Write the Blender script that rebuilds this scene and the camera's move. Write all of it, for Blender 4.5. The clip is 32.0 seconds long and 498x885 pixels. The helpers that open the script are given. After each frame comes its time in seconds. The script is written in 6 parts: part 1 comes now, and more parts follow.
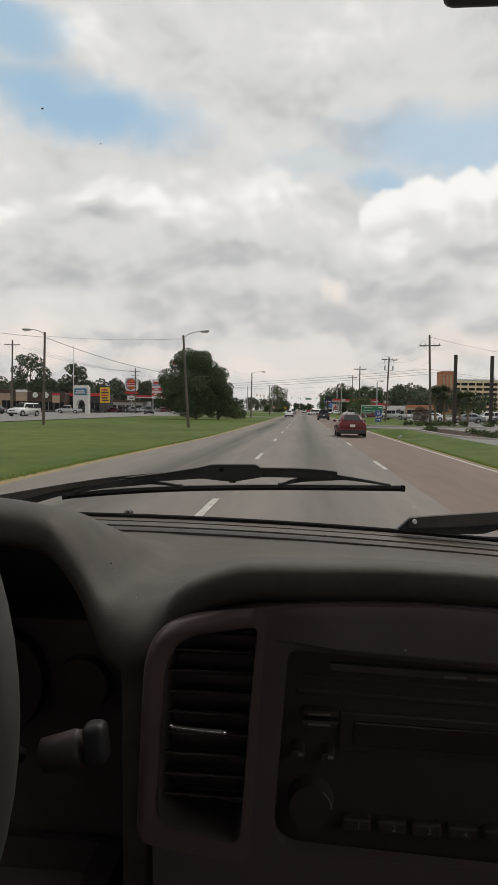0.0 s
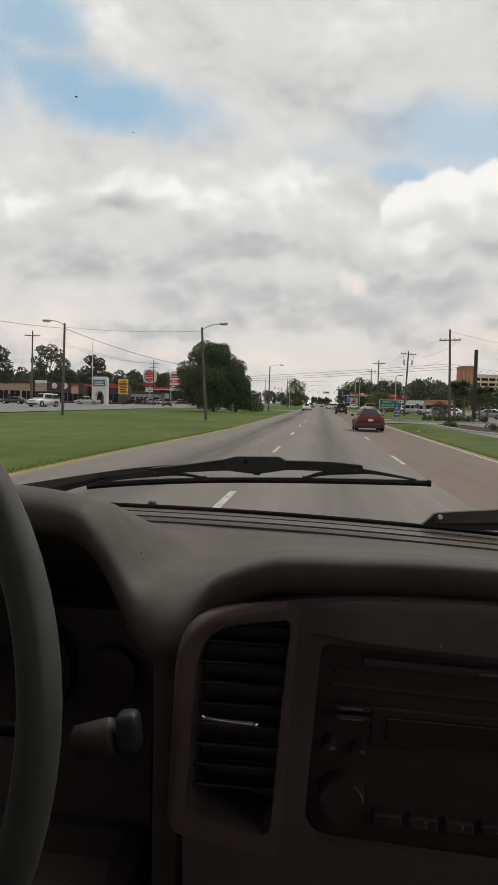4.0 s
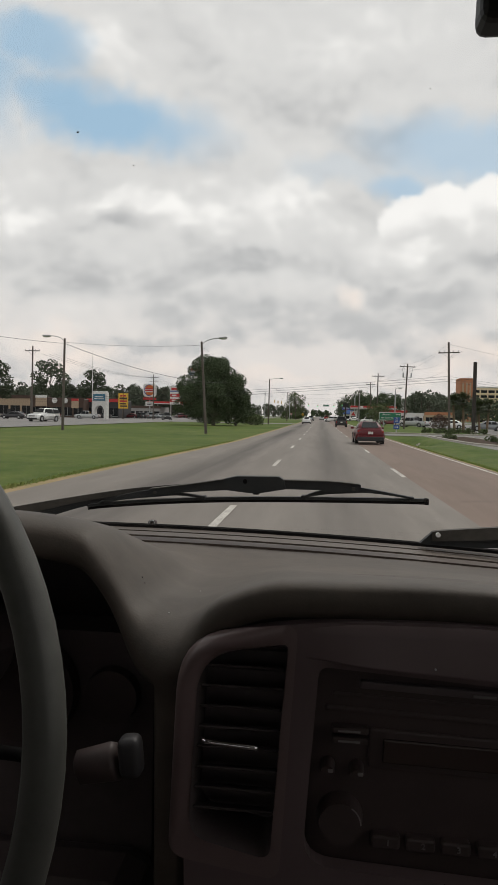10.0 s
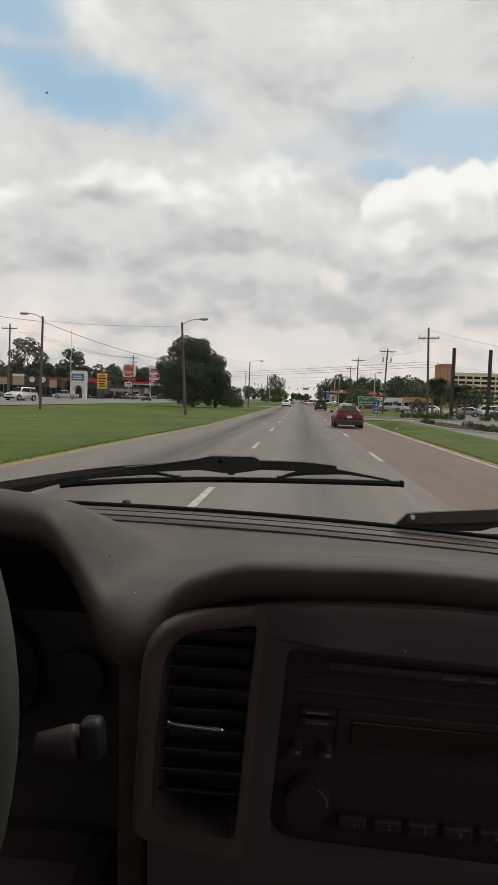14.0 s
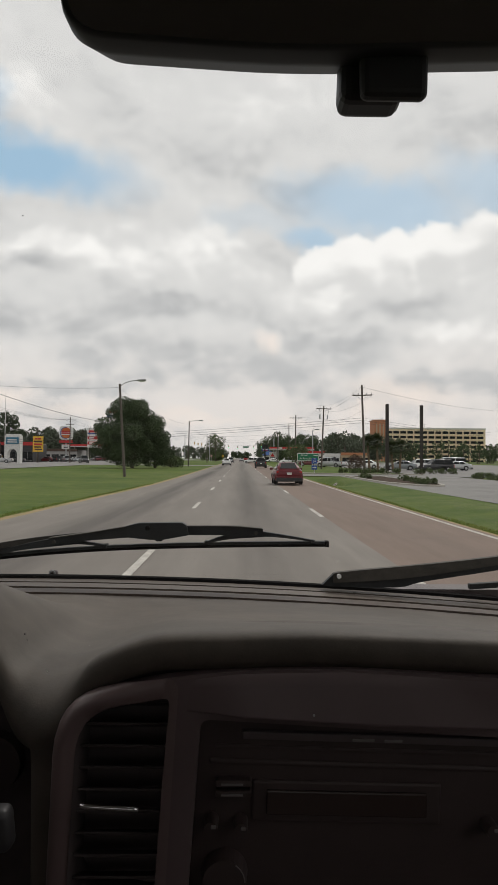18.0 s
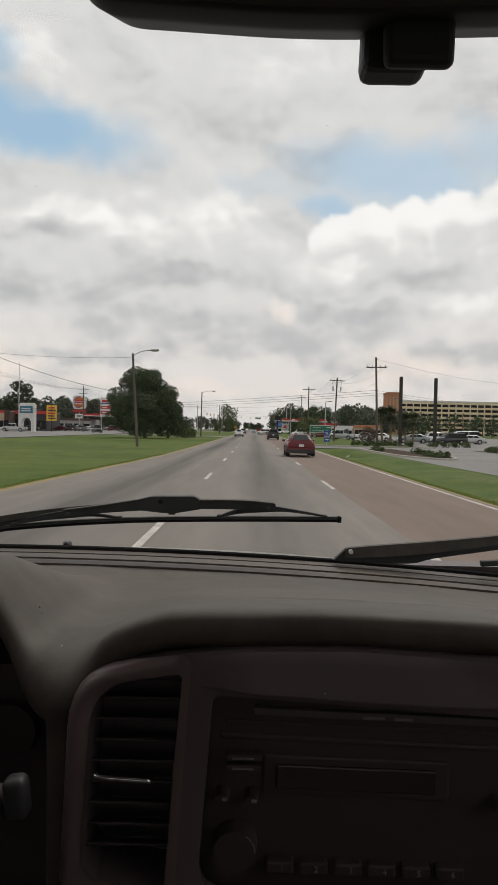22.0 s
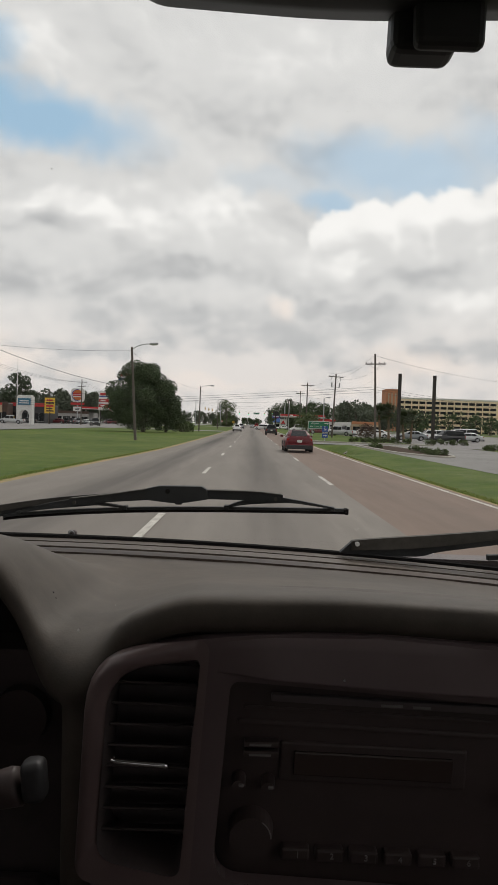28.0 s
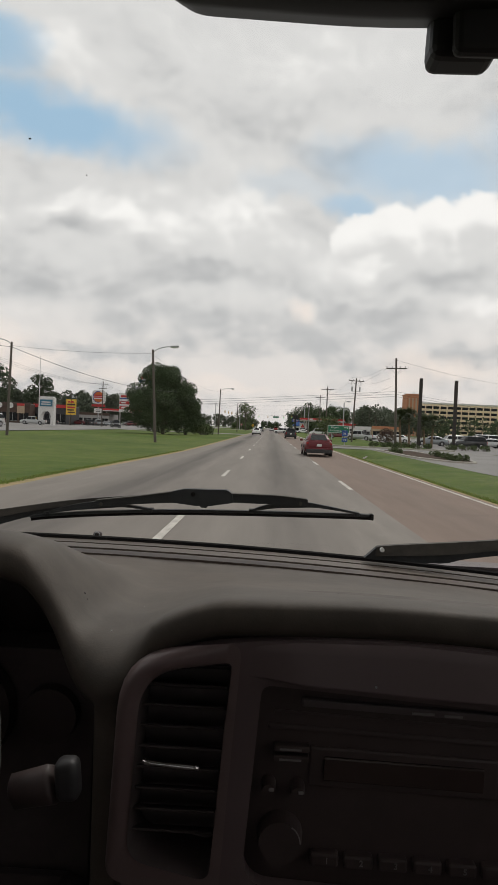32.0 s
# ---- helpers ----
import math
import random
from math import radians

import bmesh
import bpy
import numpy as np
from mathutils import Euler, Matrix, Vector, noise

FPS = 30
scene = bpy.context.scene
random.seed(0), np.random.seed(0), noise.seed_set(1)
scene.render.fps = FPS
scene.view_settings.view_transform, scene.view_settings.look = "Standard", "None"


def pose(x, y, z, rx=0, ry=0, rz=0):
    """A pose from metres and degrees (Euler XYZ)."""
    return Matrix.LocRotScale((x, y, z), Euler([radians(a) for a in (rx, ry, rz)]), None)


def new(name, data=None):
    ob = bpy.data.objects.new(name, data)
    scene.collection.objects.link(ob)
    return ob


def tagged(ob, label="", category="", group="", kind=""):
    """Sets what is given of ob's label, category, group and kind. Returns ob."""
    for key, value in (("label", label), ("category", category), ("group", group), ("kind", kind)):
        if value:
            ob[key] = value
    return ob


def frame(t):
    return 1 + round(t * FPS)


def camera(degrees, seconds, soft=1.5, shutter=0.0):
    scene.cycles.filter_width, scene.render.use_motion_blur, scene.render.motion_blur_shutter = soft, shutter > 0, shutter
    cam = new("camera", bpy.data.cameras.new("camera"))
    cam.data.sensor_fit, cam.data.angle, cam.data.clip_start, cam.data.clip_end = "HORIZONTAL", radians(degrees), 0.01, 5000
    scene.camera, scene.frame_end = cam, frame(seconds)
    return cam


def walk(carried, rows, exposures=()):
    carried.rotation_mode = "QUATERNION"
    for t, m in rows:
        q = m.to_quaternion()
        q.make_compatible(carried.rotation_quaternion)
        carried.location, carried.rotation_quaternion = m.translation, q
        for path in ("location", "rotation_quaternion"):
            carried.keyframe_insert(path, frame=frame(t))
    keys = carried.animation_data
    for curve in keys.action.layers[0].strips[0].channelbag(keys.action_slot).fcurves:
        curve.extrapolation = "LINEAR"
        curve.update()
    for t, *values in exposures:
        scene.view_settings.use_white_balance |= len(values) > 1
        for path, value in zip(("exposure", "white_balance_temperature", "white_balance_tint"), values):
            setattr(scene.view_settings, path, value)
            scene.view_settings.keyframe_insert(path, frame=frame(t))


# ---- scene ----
cam = camera(42.5, 32.0)
PATH = [
    (0.0, (0.0001, 0.0050, 1.4248, 87.62, -0.88, 4.81)),
    (0.5, (0.0017, 0.0057, 1.4252, 87.26, -0.80, 4.28)),
    (1.0, (-0.0011, 0.0064, 1.4231, 87.39, -0.86, 4.90)),
    (1.5, (-0.0008, 0.0005, 1.4318, 88.51, -0.65, 5.01)),
    (2.0, (-0.0069, -0.0063, 1.4396, 88.86, -0.87, 5.77)),
    (2.5, (-0.0084, 0.0023, 1.4289, 87.86, -0.93, 5.76)),
    (4.5, (-0.0141, 0.0075, 1.4231, 86.94, -1.68, 6.44)),
    (5.0, (-0.0091, -0.0013, 1.4342, 87.29, -1.51, 6.10)),
    (5.5, (-0.0138, 0.0055, 1.4285, 86.84, -1.47, 6.26)),
    (6.0, (-0.0145, 0.0081, 1.4259, 86.71, -1.79, 6.20)),
    (6.5, (0.0025, -0.0009, 1.4335, 87.40, -0.68, 4.66)),
    (7.0, (0.0051, -0.0049, 1.4364, 88.36, -0.27, 4.74)),
    (7.5, (-0.0084, -0.0022, 1.4347, 88.01, -1.64, 5.85)),
    (8.0, (-0.0028, -0.0003, 1.4305, 87.46, -1.29, 5.08)),
    (8.5, (0.0128, -0.0060, 1.4305, 87.43, -0.16, 4.18)),
    (9.0, (-0.0021, 0.0016, 1.4298, 87.77, -0.59, 6.18)),
    (9.5, (-0.0071, -0.0076, 1.4384, 89.10, -1.38, 5.65)),
    (10.0, (-0.0105, -0.0049, 1.4348, 88.16, -1.19, 6.36)),
    (10.5, (-0.0044, -0.0027, 1.4326, 87.34, -0.82, 5.97)),
    (11.0, (-0.0066, -0.0044, 1.4335, 87.86, -1.29, 5.84)),
    (11.5, (-0.0011, -0.0117, 1.4396, 89.67, -0.91, 4.88)),
    (12.0, (-0.0111, 0.0216, 1.4194, 85.40, -1.53, 4.98)),
    (12.5, (-0.0060, 0.0087, 1.4322, 87.42, -1.40, 4.06)),
    (13.0, (-0.0080, 0.0009, 1.4409, 88.10, -2.27, 4.34)),
    (13.5, (-0.0182, 0.0219, 1.4204, 85.45, -2.99, 5.11)),
    (14.0, (-0.0053, 0.0097, 1.4300, 86.64, -2.06, 4.56)),
    (14.5, (-0.0044, -0.0029, 1.4413, 88.72, -2.27, 4.32)),
    (16.5, (0.0098, 0.0010, 1.4354, 89.02, 0.12, 3.22)),
    (17.0, (0.0082, 0.0017, 1.4353, 90.20, -0.65, -0.40)),
    (17.5, (0.0161, -0.0014, 1.4353, 90.79, -1.18, -1.33)),
    (18.0, (0.0199, -0.0102, 1.4416, 92.00, -0.50, -0.76)),
    (18.5, (0.0169, -0.0116, 1.4400, 90.88, -1.15, 0.15)),
    (19.0, (0.0281, -0.0090, 1.4332, 90.37, 0.12, -0.60)),
    (19.5, (0.0159, -0.0034, 1.4336, 89.58, -0.95, -0.07)),
    (20.0, (0.0147, -0.0058, 1.4360, 90.31, -0.88, -0.01)),
    (20.5, (0.0131, -0.0083, 1.4390, 90.41, -1.36, 0.15)),
    (21.0, (0.0184, -0.0064, 1.4376, 90.15, -1.08, -0.33)),
    (21.5, (0.0048, -0.0046, 1.4428, 89.62, -2.18, 0.90)),
    (22.0, (0.0181, -0.0064, 1.4475, 89.41, -1.17, 0.34)),
    (22.5, (-0.0049, -0.0105, 1.4512, 90.43, -2.09, 2.20)),
    (23.0, (-0.0101, -0.0011, 1.4441, 88.47, -2.12, 2.56)),
    (23.5, (0.0065, -0.0038, 1.4466, 89.77, 0.93, 3.25)),
    (24.0, (-0.0008, 0.0037, 1.4455, 88.91, 0.15, 4.61)),
    (24.5, (0.0247, -0.0008, 1.4390, 89.05, 2.27, 3.09)),
    (25.0, (0.0226, -0.0046, 1.4424, 89.24, 1.34, 2.53)),
    (25.5, (0.0216, -0.0083, 1.4448, 89.53, -0.03, 1.19)),
    (27.5, (0.0103, -0.0084, 1.4429, 90.42, -1.17, -1.06)),
    (28.0, (0.0013, -0.0029, 1.4395, 88.98, -1.91, 0.16)),
    (28.5, (-0.0077, -0.0038, 1.4415, 89.64, -2.37, 1.12)),
    (29.0, (-0.0052, 0.0103, 1.4262, 87.90, -1.92, 1.24)),
    (29.5, (-0.0078, 0.0033, 1.4344, 88.58, -2.38, 2.03)),
    (30.0, (-0.0010, -0.0004, 1.4377, 89.66, -1.06, 2.12)),
    (30.5, (-0.0034, -0.0068, 1.4423, 90.03, -1.54, 2.36)),
    (31.0, (-0.0113, -0.0015, 1.4370, 89.44, -2.67, 2.45)),
    (31.5, (-0.0156, 0.0008, 1.4336, 88.88, -2.96, 2.87)),
    (32.0, (-0.0094, -0.0054, 1.4403, 89.21, -2.53, 1.89)),
]
walk(cam, [(t, pose(*p)) for t, p in PATH])

# ---- light ----
world = bpy.data.worlds.new("cloudy_sky")
scene.world = world
world.use_nodes = True
wn, wl = world.node_tree.nodes, world.node_tree.links
wn.clear()


def wnode(kind, **props):
    n = wn.new(kind)
    for k, v in props.items():
        if k == "op":
            n.operation = v
        elif k == "inter":
            n.interpolation_type = v
        elif k == "blend":
            n.data_type, n.blend_type = "RGBA", v
    return n


def wset(sock, v):
    if isinstance(v, bpy.types.NodeSocket):
        wl.new(v, sock)
    else:
        sock.default_value = v


def wmath(op, a, b=0.0, c=0.0):
    n = wnode("ShaderNodeMath", op=op)
    for s, v in zip(n.inputs, (a, b, c)):
        wset(s, v)
    return n.outputs[0]


def wramp(v, lo, hi, a=0.0, b=1.0):
    n = wnode("ShaderNodeMapRange", inter="SMOOTHSTEP")
    for s, x in zip(n.inputs, (v, lo, hi, a, b)):
        wset(s, x)
    return n.outputs[0]


def wmix(f, a, b):
    n = wnode("ShaderNodeMix", blend="MIX")
    wset(n.inputs[0], f), wset(n.inputs[6], a), wset(n.inputs[7], b)
    return n.outputs[2]


def wnoise(vec, scale, detail=8.0, rough=0.55, dist=0.0):
    n = wnode("ShaderNodeTexNoise")
    wl.new(vec, n.inputs["Vector"])
    n.inputs["Scale"].default_value, n.inputs["Detail"].default_value = scale, detail
    n.inputs["Roughness"].default_value, n.inputs["Distortion"].default_value = rough, dist
    return n.outputs["Fac"]


SUN_EL, SUN_AZ = 52.0, 35.0
tc = wnode("ShaderNodeTexCoord").outputs["Generated"]
sep = wnode("ShaderNodeSeparateXYZ")
wl.new(tc, sep.inputs[0])
dx, dy, dz = sep.outputs
shapes = wnode("ShaderNodeMapping")
shapes.inputs["Scale"].default_value = (1.0, 1.0, 1.5)
shapes.inputs["Location"].default_value = (0.37, 0.0, 0.12)
wl.new(tc, shapes.inputs[0])
shapes = shapes.outputs[0]


def shifted(dz_, dx_=0.0):
    n = wnode("ShaderNodeVectorMath", op="ADD")
    wl.new(shapes, n.inputs[0])
    n.inputs[1].default_value = (dx_, 0, dz_)
    return n.outputs[0]


big = wnoise(shapes, 4.2, 8.0, 0.50, 0.25)
fine = wnoise(shapes, 11.0, 8.0, 0.62, 0.3)
# the side of each head that faces the sun is brighter
relief = wmath("SUBTRACT", big, wnoise(shifted(0.050, 0.02), 4.2, 8.0, 0.50, 0.25))
relief2 = wmath("SUBTRACT", fine, wnoise(shifted(0.020, 0.008), 11.0, 8.0, 0.57, 0.3))

# the sky ahead as a plane: tangents of bearing and height
ahead = wmath("MAXIMUM", dy, 0.22)
plane = wnode("ShaderNodeCombineXYZ")
wset(plane.inputs[0], wmath("DIVIDE", dx, ahead)), wset(plane.inputs[1], wmath("DIVIDE", dz, ahead)), wset(plane.inputs[2], 0.0)
plane = plane.outputs[0]


def ragged(vec, scale, amount, detail):
    """The plane with its points pushed about, so that outlines on it turn ragged."""
    n = wnode("ShaderNodeTexNoise")
    wl.new(plane, n.inputs["Vector"])
    n.inputs["Scale"].default_value, n.inputs["Detail"].default_value, n.inputs["Roughness"].default_value = scale, detail, 0.6
    half = wnode("ShaderNodeVectorMath", op="SUBTRACT")
    wl.new(n.outputs["Color"], half.inputs[0])
    half.inputs[1].default_value = (0.5, 0.5, 0.5)
    push = wnode("ShaderNodeVectorMath", op="MULTIPLY_ADD")
    wl.new(half.outputs[0], push.inputs[0])
    push.inputs[1].default_value = (amount, amount, 0.0)
    wl.new(vec, push.inputs[2])
    return push.outputs[0]


soft_plane = ragged(ragged(plane, 6.0, 0.10, 3.0), 17.0, 0.055, 6.0)
head_plane = ragged(ragged(plane, 13.0, 0.035, 3.0), 38.0, 0.022, 5.0)


def spot(vec, u, v, a, b, turn=0.0, inner=0.4, outer=1.3):
    """1 inside an oval of the sky plane, falling to 0 outside it."""
    n = wnode("ShaderNodeMapping")
    n.vector_type = "TEXTURE"
    wl.new(vec, n.inputs[0])
    n.inputs["Location"].default_value, n.inputs["Rotation"].default_value, n.inputs["Scale"].default_value = (u, v, 0), (0, 0, radians(turn)), (a, b, 1)
    d = wnode("ShaderNodeVectorMath", op="LENGTH")
    wl.new(n.outputs[0], d.inputs[0])
    return wramp(d.outputs["Value"], inner, outer, 1.0, 0.0)


def gathered(vec, spots, inner, outer):
    """The union of some ovals, each with its strength last."""
    total = None
    for u, v, a, b, turn, k in spots:
        m = wmath("MULTIPLY", spot(vec, u, v, a, b, turn, inner, outer), k)
        total = m if total is None else wmath("MAXIMUM", total, m)
    return total


gaps = gathered(soft_plane, ((-0.36, 0.490, 0.205, 0.058, -14, 1.0), (-0.47, 0.600, 0.10, 0.055, -20, 0.9), (-0.62, 0.56, 0.16, 0.13, 0, 0.9), (0.215, 0.420, 0.17, 0.062, -4, 0.72), (0.118, 0.358, 0.070, 0.034, -20, 0.78), (0.42, 0.44, 0.14, 0.07, 0, 0.6), (0.02, 0.385, 0.10, 0.022, 8, 0.22), (-0.05, 0.82, 0.20, 0.07, 10, 0.35)), 0.35, 1.35)
sky = wnode("ShaderNodeTexSky")
sky.sky_type, sky.sun_disc = "NISHITA", False
sky.sun_elevation, sky.sun_rotation = radians(SUN_EL), radians(SUN_AZ)
sky.air_density, sky.dust_density = 1.0, 2.2
blue = wnode("ShaderNodeMix", blend="MULTIPLY")
blue.inputs[0].default_value = 1.0
wl.new(sky.outputs[0], blue.inputs[6])
blue.inputs[7].default_value = (0.115, 0.115, 0.115, 1)
blue = wmix(0.85, blue.outputs[2], (0.385, 0.570, 0.735, 1))
# cloud: pale heads over grey undersides, warmer towards the horizon
lit = wmath("MULTIPLY_ADD", wmath("SUBTRACT", big, 0.5), 0.60, 0.52)
lit = wmath("MULTIPLY_ADD", wmath("SUBTRACT", fine, 0.5), 0.42, lit)
lit = wmath("MULTIPLY_ADD", relief, 0.55, lit)
lit = wmath("MULTIPLY_ADD", relief2, 0.34, lit)
lit = wmath("MULTIPLY_ADD", wmath("SUBTRACT", wnoise(shapes, 30.0, 7.0, 0.62, 0.2), 0.5), 0.24, lit)
bellies = gathered(soft_plane, ((-0.300, 0.318, 0.085, 0.020, 4, 0.24), (-0.160, 0.250, 0.190, 0.040, 6, 0.20), (0.075, 0.425, 0.095, 0.040, 10, 0.15), (0.020, 0.145, 0.230, 0.030, 2, 0.21), (-0.120, 0.172, 0.210, 0.030, -3, 0.19), (0.260, 0.255, 0.140, 0.032, 8, 0.20), (-0.370, 0.208, 0.200, 0.036, 4, 0.17), (0.170, 0.185, 0.120, 0.022, 0, 0.18), (-0.300, 0.125, 0.160, 0.016, 0, 0.18), (0.330, 0.140, 0.120, 0.018, 0, 0.16)), 0.2, 1.4)
crests = gathered(soft_plane, ((-0.240, 0.330, 0.062, 0.030, -25, 0.28), (-0.330, 0.352, 0.090, 0.020, 6, 0.22), (-0.480, 0.322, 0.070, 0.034, 0, 0.24), (0.045, 0.195, 0.032, 0.022, -35, 0.30), (-0.070, 0.345, 0.110, 0.024, 5, 0.16), (-0.300, 0.575, 0.130, 0.045, -22, 0.16), (0.060, 0.585, 0.170, 0.065, 0, 0.12), (-0.050, 0.275, 0.110, 0.020, -10, 0.14), (0.300, 0.215, 0.090, 0.020, 0, 0.20), (0.120, 0.265, 0.080, 0.022, 0, 0.14)), 0.2, 1.3)
lit = wmath("ADD", lit, wmath("SUBTRACT", crests, bellies))


def tone(level):
    c = wmix(wramp(level, 0.12, 0.55), (0.500, 0.498, 0.506, 1), (0.745, 0.729, 0.720, 1))
    return wmix(wramp(level, 0.52, 0.92), c, (1.0, 0.970, 0.948, 1))


cloud = tone(lit)
low = wmix(wramp(lit, 0.30, 0.62), (0.545, 0.540, 0.546, 1), (0.800, 0.742, 0.712, 1))
cloud = wmix(wramp(dz, 0.24, 0.06), cloud, low)
puffs = gathered(soft_plane, ((-0.45, 0.128, 0.060, 0.026, 0, 0.9), (-0.395, 0.095, 0.070, 0.024, 5, 1.0), (0.255, 0.112, 0.080, 0.026, 0, 0.9), (0.205, 0.092, 0.060, 0.018, 0, 0.8), (0.045, 0.190, 0.026, 0.022, -35, 0.8), (-0.250, 0.085, 0.080, 0.014, 0, 0.6), (-0.090, 0.070, 0.090, 0.012, 0, 0.6), (0.100, 0.070, 0.080, 0.012, 0, 0.5)), 0.15, 1.35)
cloud = wmix(wmath("MULTIPLY", puffs, 0.85), cloud, (0.930, 0.815, 0.745, 1))
cloud = wmix(wramp(dz, 0.045, 0.0), cloud, (0.70, 0.665, 0.65, 1))
sky_col = wmix(gaps, cloud, blue)
# the piled-up heads that stand before the blue, white along their tops
HEADS = ((0.128, 0.300, 0.050, 0.046, 0, 1.0), (0.182, 0.312, 0.056, 0.054, 0, 1.0), (0.246, 0.318, 0.052, 0.058, 0, 1.0), (0.310, 0.326, 0.060, 0.062, 0, 1.0), (0.400, 0.335, 0.080, 0.070, 0, 1.0), (0.240, 0.262, 0.190, 0.060, 4, 1.0))
heads = gathered(head_plane, HEADS, 0.84, 1.10)
inside = gathered(head_plane, [(u, v - 0.030, a * 1.15, b, t, k) for u, v, a, b, t, k in HEADS], 0.25, 1.12)
head_lit = wmath("MULTIPLY_ADD", wmath("SUBTRACT", 1.0, inside), 0.40, wmath("ADD", wmath("MULTIPLY", lit, 0.9), 0.06))
fade = wmath("MULTIPLY", heads, wramp(wmath("DIVIDE", dz, ahead), 0.235, 0.315))
sky_col = wmix(fade, sky_col, tone(head_lit))
bg = wnode("ShaderNodeBackground")
wl.new(sky_col, bg.inputs[0])
bg.inputs[1].default_value = 1.0
wout = wnode("ShaderNodeOutputWorld")
wl.new(bg.outputs[0], wout.inputs[0])

sun = new("sun", bpy.data.lights.new("sun", "SUN"))
sun.data.energy, sun.data.angle, sun.data.color = 1.1, radians(14), (1.0, 0.95, 0.88)
sun.rotation_euler = (radians(90 - SUN_EL), 0, radians(180 - SUN_AZ))
sun.location = (0, 0, 60)


# ---- materials ----
def mat(name, col, rough=0.6, metal=0.0, vary=0.25, scale=8.0, bump=0.0, bscale=60.0, spec=0.5, col2=None, coat=0.0, rand=0.0, emit=0.0, stretch=None):
    m = bpy.data.materials.new(name)
    m.use_nodes = True
    nt = m.node_tree
    b = nt.nodes["Principled BSDF"]
    b.inputs["Roughness"].default_value, b.inputs["Metallic"].default_value = rough, metal
    b.inputs["Specular IOR Level"].default_value = spec
    b.inputs["Coat Weight"].default_value = coat
    c1 = (*col, 1)
    c2 = (*col2, 1) if col2 else (*[v * (1 - vary) for v in col], 1)
    co = nt.nodes.new("ShaderNodeTexCoord").outputs["Object"]
    if stretch:
        mp = nt.nodes.new("ShaderNodeMapping")
        mp.inputs["Scale"].default_value = stretch
        nt.links.new(co, mp.inputs[0])
        co = mp.outputs[0]
    n1 = nt.nodes.new("ShaderNodeTexNoise")
    n1.inputs["Scale"].default_value, n1.inputs["Detail"].default_value, n1.inputs["Roughness"].default_value = scale, 8, 0.65
    n2 = nt.nodes.new("ShaderNodeTexNoise")
    n2.inputs["Scale"].default_value, n2.inputs["Detail"].default_value = scale * 0.13, 4
    add = nt.nodes.new("ShaderNodeMath")
    add.operation = "ADD"
    for n, i in ((n1, 0), (n2, 1)):
        nt.links.new(co, n.inputs["Vector"])
        nt.links.new(n.outputs["Fac"], add.inputs[i])
    rp = nt.nodes.new("ShaderNodeMapRange")
    for i, v in ((1, 0.7), (2, 1.3)):
        rp.inputs[i].default_value = v
    nt.links.new(add.outputs[0], rp.inputs[0])
    mx = nt.nodes.new("ShaderNodeMix")
    mx.data_type = "RGBA"
    nt.links.new(rp.outputs[0], mx.inputs[0])
    mx.inputs[6].default_value, mx.inputs[7].default_value = c1, c2
    out = mx.outputs[2]
    if rand:
        oi = nt.nodes.new("ShaderNodeNewGeometry").outputs["Random Per Island"]
        hs = nt.nodes.new("ShaderNodeHueSaturation")
        mr = nt.nodes.new("ShaderNodeMapRange")
        mr.inputs[3].default_value, mr.inputs[4].default_value = 1 - rand, 1 + rand
        nt.links.new(oi, mr.inputs[0])
        nt.links.new(mr.outputs[0], hs.inputs["Value"])
        nt.links.new(out, hs.inputs["Color"])
        out = hs.outputs[0]
    nt.links.new(out, b.inputs["Base Color"])
    if bump:
        nb = nt.nodes.new("ShaderNodeTexNoise")
        nb.inputs["Scale"].default_value, nb.inputs["Detail"].default_value = bscale, 6
        nt.links.new(co, nb.inputs["Vector"])
        bm_ = nt.nodes.new("ShaderNodeBump")
        bm_.inputs["Strength"].default_value, bm_.inputs["Distance"].default_value = bump, 0.2 / bscale
        nt.links.new(nb.outputs["Fac"], bm_.inputs["Height"])
        nt.links.new(bm_.outputs[0], b.inputs["Normal"])
    if emit:
        b.inputs["Emission Color"].default_value = c1
        b.inputs["Emission Strength"].default_value = emit
    return m


def leafy(name, col, col2):
    m = mat(name, col, 0.55, col2=col2, scale=0.7, rand=0.15, spec=0.12)
    b = m.node_tree.nodes["Principled BSDF"]
    b.inputs["Subsurface Weight"].default_value = 0.0
    return m


def clear_glass(name, share):
    m = bpy.data.materials.new(name)
    m.use_nodes = True
    nt = m.node_tree
    nt.nodes.clear()
    o, t, g, x = (nt.nodes.new(k) for k in ("ShaderNodeOutputMaterial", "ShaderNodeBsdfTransparent", "ShaderNodeBsdfGlossy", "ShaderNodeMixShader"))
    g.inputs["Roughness"].default_value = 0.02
    t.inputs["Color"].default_value = (0.97, 0.985, 0.975, 1)
    x.inputs[0].default_value = share
    nt.links.new(t.outputs[0], x.inputs[1]), nt.links.new(g.outputs[0], x.inputs[2]), nt.links.new(x.outputs[0], o.inputs[0])
    return m


